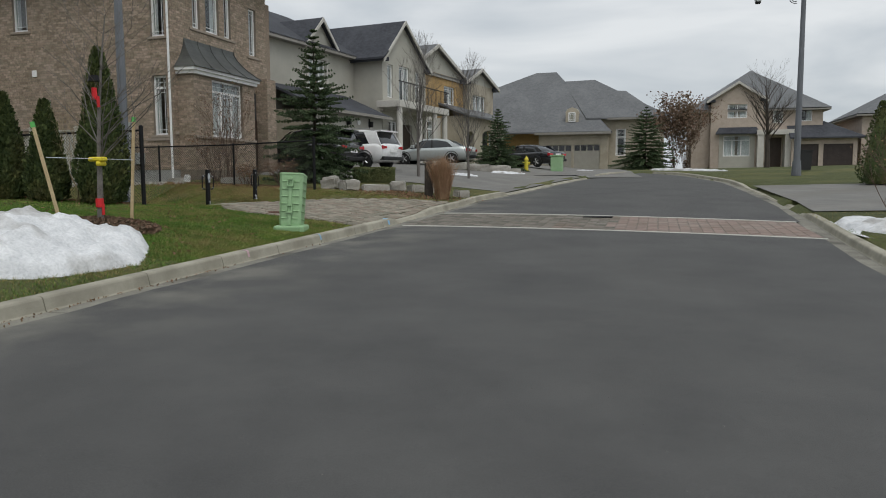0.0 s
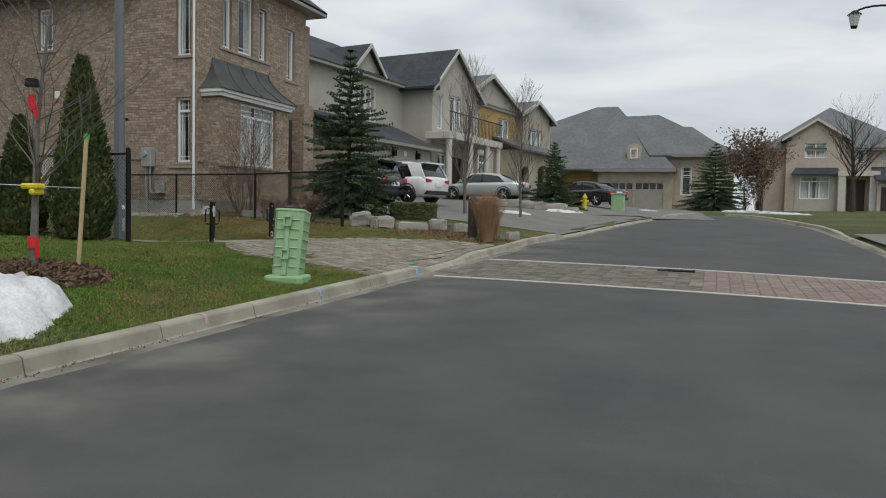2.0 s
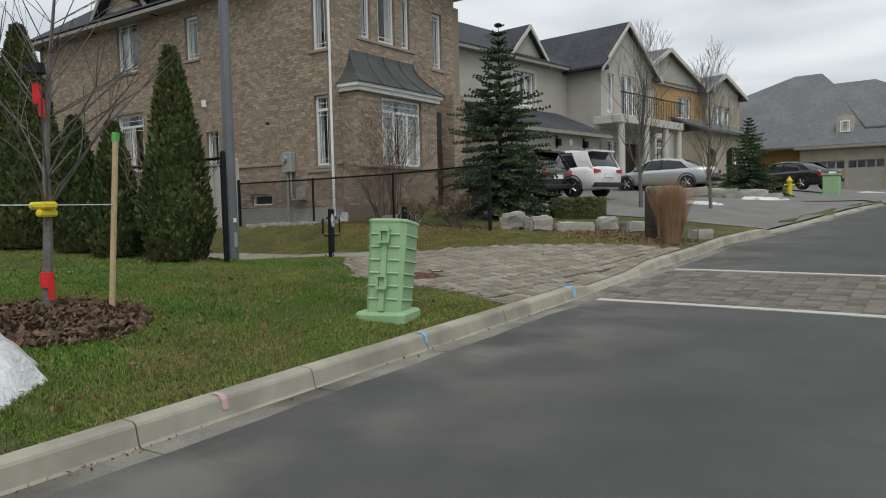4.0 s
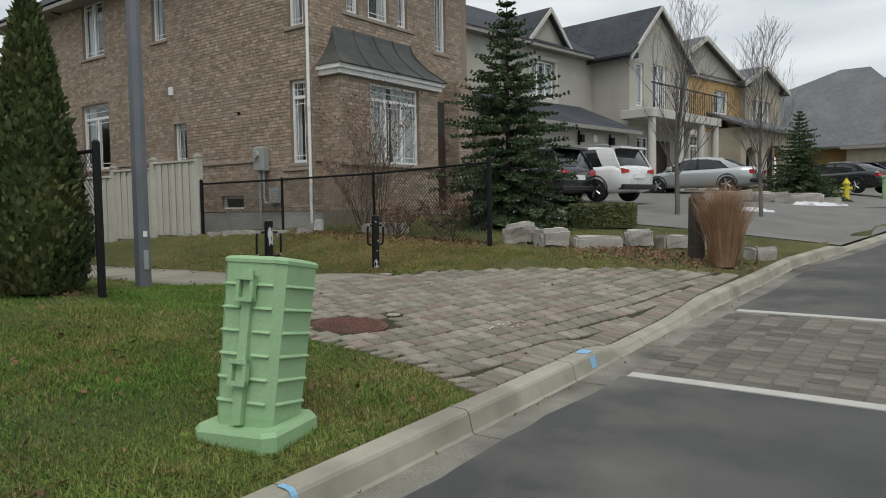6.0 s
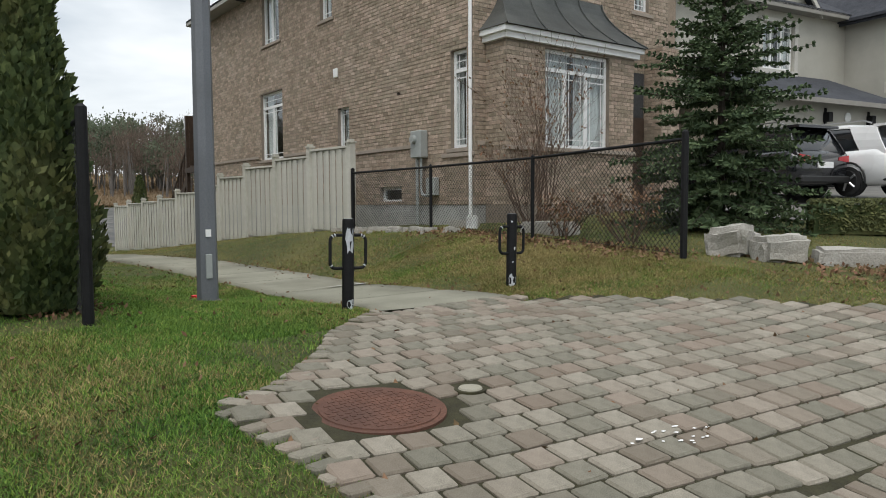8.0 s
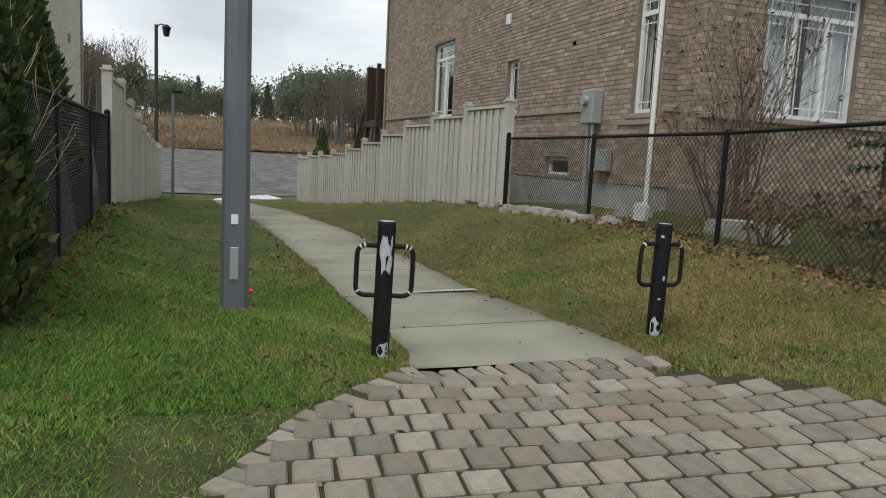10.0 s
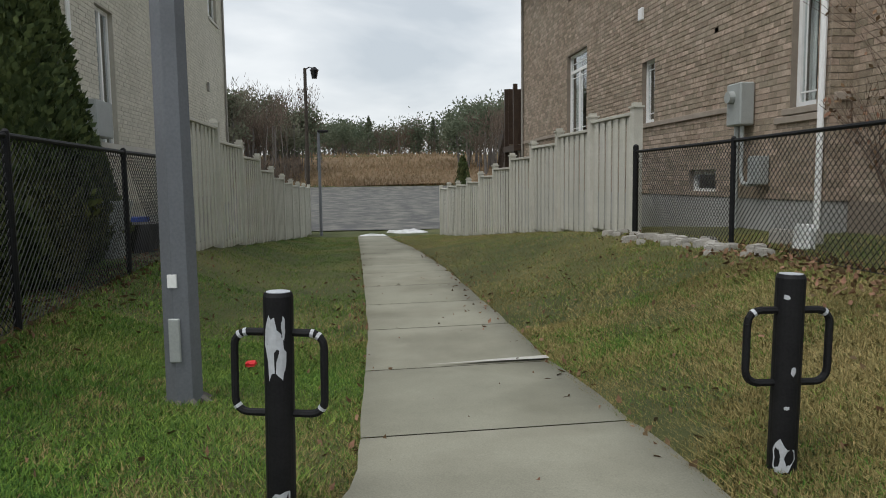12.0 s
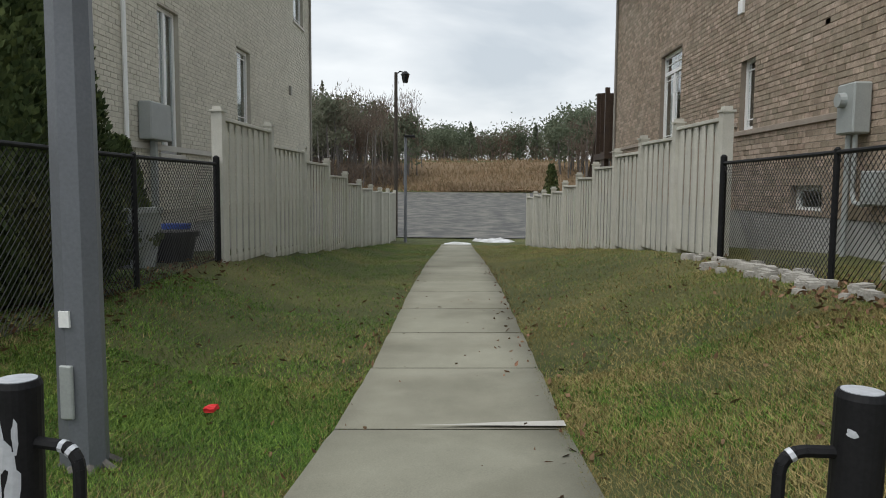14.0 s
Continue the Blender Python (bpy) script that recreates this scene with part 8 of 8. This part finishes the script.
# ---- build ----
ground()
road()
brick_house()
grey_house()
gold_house()
bungalow()
pale_house()
beige_house()
timber_deck()
meter_box()
board_fence(FENCE_N, -1, [2.73, 2.59, 2.44, 2.22, 2.0, 1.8, 1.62, 1.52, 1.46, 1.36], "tall off-white board fence stepping down beside the footpath")
board_fence(FENCE_S, 1, [2.70, 2.46, 2.26, 2.0, 1.81, 1.66, 1.56, 1.5, 1.44], "off-white board fence stepping down past the beige house")
chain_fence([(-17.75, 19.75), (-14.6, 19.65), (-11.8, 19.62), (-8.93, 19.48)], [2.15, 2.15, 2.17, 2.25], [0.82, 0.9, 0.88, 0.75], "black chain-link fence in front of the brick house")
chain_fence([(-9.72, 12.81), (-12.6, 12.86), (-15.3, 12.86), (-17.8, 12.86)], [2.15, 2.12, 2.1, 2.1], [0.5, 0.6, 0.68, 0.72], "black chain-link fence in front of the cedars")
bollard(-9.69, 15.126, 0.885, 78, "black steel bollard with two loop handles and badly flaked paint", 1)
bollard(-9.606, 17.196, 0.83, 90, "black steel bollard with two loop handles and bare base", 2)
lamp_standard()
pedestal()
manhole()
street_lamp()
hydrant()
timber_post()
waste_bin()
car("white_suv", -12.7, 30.7, 168, M_CARWHITE, "white sport utility car parked on the driveway", "suv")
car("black_suv", -13.9, 28.95, 170, M_CARBLACK, "black sport utility car parked on the driveway", "suv")
car("silver_sedan", -11.2, 38.9, 178, M_CARSILVER, "silver four-door sedan parked on the driveway", "sedan")
car("black_sedan", -7.0, 46.3, 150, M_CARBLACK, "black sedan parked beside the bungalow driveway", "sedan")
conifer(-10.5, 22.72, 5.3, 1.95, 1, "bushy blue-green spruce with drooping boughs in the front garden", 22, dense=1.4)
conifer(-7.5, 39.1, 3.3, 1.45, 2, "dark dense pine beside the hydrant", 22, "pine_tree")
conifer(0.15, 55.9, 4.7, 2.6, 3, "dark spruce in front of the bungalow", 18, dense=1.7)
for k, (x, y, h, r, lab) in enumerate(((-10.5, 12.5, 3.3, 0.54, "tall conical dark green cedar beside the fence post"), (-11.7, 12.2, 2.15, 0.42, "short conical cedar with brownish foliage"), (-12.85, 12.2, 2.3, 0.45, "short conical dark green cedar"), (-14.3, 12.05, 4.0, 0.78, "tall broad dark green cedar behind the fence"), (-15.6, 11.9, 3.7, 0.6, "tall dark cedar behind the fence"), (-17.0, 11.9, 1.6, 0.4, "small conical cedar behind the fence"))):
    cedar(x, y, h, r, 40 + k, lab, int(9000 * h * r / 2.2) + 2500)
cedar(-35.7, 19.6, 3.1, 0.55, 60, "dark conical cedar behind the board fence", 3000)
cedar(8.6, 28.5, 2.9, 0.7, 61, "dark conical cedar across the road", 2500)
bare_tree(-8.4, 27.9, 5.7, 0.075, 11, "slender bare street tree beside the driveway", M_BARK, 0.22, 3, 0.85, 0.42, "street trees")
bare_tree(-6.6, 29.2, 5.0, 0.06, 12, "slender bare street tree beside the driveway", M_BARK, 0.22, 3, 0.85, 0.38, "street trees")
bare_tree(8.3, 54.0, 7.0, 0.2, 13, "dark bare tree on the lawn of the pale house", M_BARK_D, 0.3, 3, 0.5, 0.8)
for k, (x, y, n) in enumerate(((2.2, 59.5, 3600), (3.2, 61.5, 1400))):
    bush(x, y, 4.3, 70 + k, "large bare shrub with rusty leaves beside the bungalow", M_TWIG, 26, 0.55, n, M_MULCH)
bush(-12.6, 20.6, 2.5, 21, "tall twiggy bare shrub in front of the bay window", M_TWIG, 16, 0.35, 260)
bush(-13.3, 20.9, 1.5, 22, "low twiggy bare shrub against the brick house", M_TWIG, 12, 0.6, 200)
bush(-10.4, 20.3, 0.7, 23, "low bare shrub behind the chain-link fence", M_TWIG, 12, 0.9, 300)
bush(-11.7, 20.2, 0.6, 26, "low bare shrub behind the chain-link fence", M_TWIG, 12, 0.9, 300)
bush(6.0, 16.8, 1.5, 24, "bare brown shrub on the far verge", M_TWIG, 18, 0.7, 150)
bush(6.9, 18.0, 1.6, 25, "bare brown shrub on the far verge", M_TWIG, 18, 0.7, 150)
clipped_hedge(-8.75, 23.85, 1.5, 0.75, 0.5, 33, "low clipped box hedge at the driveway edge")
grass_clump(-5.2, 20.55)
young_tree()
for k, (x, y, w, d, h, t) in enumerate(((-8.75, 20.25, 0.5, 0.45, 0.36, 10), (-8.15, 20.35, 0.6, 0.42, 0.33, 55), (-7.5, 20.85, 0.85, 0.4, 0.2, 40), (-6.95, 21.4, 0.52, 0.4, 0.32, 25), (-6.45, 21.9, 0.6, 0.42, 0.22, 50), (-5.95, 22.35, 0.45, 0.42, 0.28, 35), (-4.95, 21.9, 0.55, 0.35, 0.22, 60), (-12.2, 20.4, 1.0, 0.4, 0.2, 5), (-14.4, 20.3, 0.6, 0.3, 0.14, 0))):
    boulder(x, y, w, d, h, t, k)
rs = random.Random(91)
for k in range(46):
    x = rs.uniform(-18.0, -13.6)
    s = rs.uniform(0.06, 0.14)
    boulder(x, 19.42 + rs.gauss(0, 0.12), s * 1.4, s, s * 0.6, rs.uniform(0, 180), 200 + k, "garden_stone", None, 0.03, None, "stones along the fence", "rounded pale garden stone along the fence")
for k in range(7):
    boulder(-9.2 + 0.5 * k, 34.6 + 0.25 * k, 1.1, 0.6, 0.25 + 0.1 * (k % 2), rs.uniform(0, 30), 300 + k, "boulder", None, 0.05, None, "stones of the far garden edge", "flat pale stone edging the garden")
snow_heap("snow_mound", -6.7, 6.5, 1.95, 2.2, 0.42, 3, "dirty melting mound of old snow on the lawn", 0)
snow_heap("snow_patch", -6.2, 35.8, 1.5, 0.6, 0.12, 5, "old snow patch beside the driveway", 60)
snow_heap("snow_patch", -7.4, 30.8, 1.0, 0.4, 0.1, 6, "old snow patch beside the street tree", 10)
snow_heap("snow_patch", 2.6, 46.0, 5.0, 0.45, 0.13, 7, "line of old snow along the far kerb", -58)
snow_heap("snow_patch", -3.4, 46.0, 3.0, 0.35, 0.1, 8, "thin line of old snow beside the far driveway", 110)
snow_heap("snow_patch", 5.4, 15.2, 0.9, 2.0, 0.16, 9, "dirty snow patch on the far verge", 10)
snow_heap("snow_patch", -38.9, 16.0, 0.9, 0.75, 0.05, 10, "thin snow at the end of the footpath", 0)
snow_heap("snow_patch", -40.3, 17.6, 1.2, 0.6, 0.14, 11, "snow patch at the end of the footpath", 60)
woods()
grit()
planter(-17.0, 12.1, 0.3, 0.75, M_METER, "tall pale grey tapered plant pot behind the fence")
planter(-17.6, 12.3, 0.34, 0.4, M_PLASTIC, "black round plant pot behind the fence")
planter(-18.5, 12.0, 0.2, 0.5, M_BLUEBIN, "blue recycling bin behind the fence", "recycling_bin")
bush(-11.2, 12.72, 1.7, 33, "thin bare shrub with pale yellowish twigs over the fence", M_TWIG_PALE, 6, 0.8)
footpath()
for marks in ([(-0.13, 14.30, 0.008), (-0.02, 14.32, 0.004), (-0.02, 14.44, 0.004), (-0.13, 14.45, 0.008)], [(0.005, 14.31, -0.022), (0.03, 14.32, -0.12), (0.03, 14.41, -0.12), (0.005, 14.42, -0.022)]):
    verts = [(kerb_left(y) + dx, y, road_z(y) + kerb_height(y) + dz + 0.004) for dx, y, dz in marks]
    tagged(new("paint_mark", raw_mesh("paint_mark", verts, [(0, 1, 2, 3)], M_BLUEPAINT)), "patch of sprayed blue marking paint on the kerb", "paint mark", "blue marks on the kerb")
for y, dy, mat, lab in ((10.98, 0.04, M_BLUEPAINT, "faint stripe of sprayed blue paint on the kerb"), (8.63, 0.05, M_PINKPAINT, "faint stripe of sprayed pink paint on the kerb")):
    cross = [(-0.10, 0.0105), (-0.03, 0.009), (-0.007, 0.0), (0.008, -0.02), (0.025, -0.09)]
    verts = [(kerb_left(y) + dx, y + k * dy, road_z(y) + kerb_height(y) + dz + 0.004) for dx, dz in cross for k in (0, 1)]
    tagged(new("paint_mark", raw_mesh("paint_mark", verts, [(2 * k, 2 * k + 1, 2 * k + 3, 2 * k + 2) for k in range(4)], mat)), lab, "paint mark", "sprayed marks on the kerb")
splash = random.Random(12)
verts, faces = [], []
for _ in range(16):
    cx, cy = -5.64 + splash.gauss(0, 0.07), 14.75 + splash.gauss(0, 0.10)
    b, r = len(verts), splash.uniform(0.006, 0.016)
    verts += [(cx + r * splash.uniform(0.5, 1.2) * math.cos(a * 0.785), cy + r * splash.uniform(0.6, 2.0) * math.sin(a * 0.785), ground_z(cx, cy) + 0.053) for a in range(8)]
    faces.append(tuple(range(b, b + 8)))
tagged(new("paint_splash", raw_mesh("paint_splash", verts, faces, M_WHITE)), "spatter of white paint on the pavers", "paint mark", kind="stuff")
V = thing("valve_cover", (VALVE[0], VALVE[1], ground_z(*VALVE)), "small round pale valve cover between the pavers", "valve cover")
bm = bmesh.new()
tube(bm, (0, 0, 0.0), (0, 0, 0.050), 0.10, 0.10, 20)
part("collar", bm, M_JOINT, V, local=True)
bm = bmesh.new()
tube(bm, (0, 0, 0.050), (0, 0, 0.060), 0.075, 0.068, 20)
part("lid", bm, M_KERB, V, "pale grey worn lid", local=True)
bm = bmesh.new()
box(bm, (-0.05, -0.035, 0.0), (0.05, 0.035, 0.03))
bmesh.ops.subdivide_edges(bm, edges=bm.edges[:], cuts=2, use_grid_fill=True)
for v in bm.verts:
    v.co += noise.noise_vector(v.co * 30) * 0.012
    v.co += Vector((-12.65, 14.57, ground_z(-12.65, 14.57) + 0.02))
tagged(part("wrapper", bm, M_RED), "small crumpled red wrapper lying in the grass", "litter")
bag = boulder(-13.85, 20.05, 0.2, 0.18, 0.28, 20, 501, "plastic_bag", M_WHITE, 0.02, None, "litter by the fence", "crumpled white plastic bag behind the chain-link fence")
bag["category"] = "bag"
paving()
litter()
lawn()
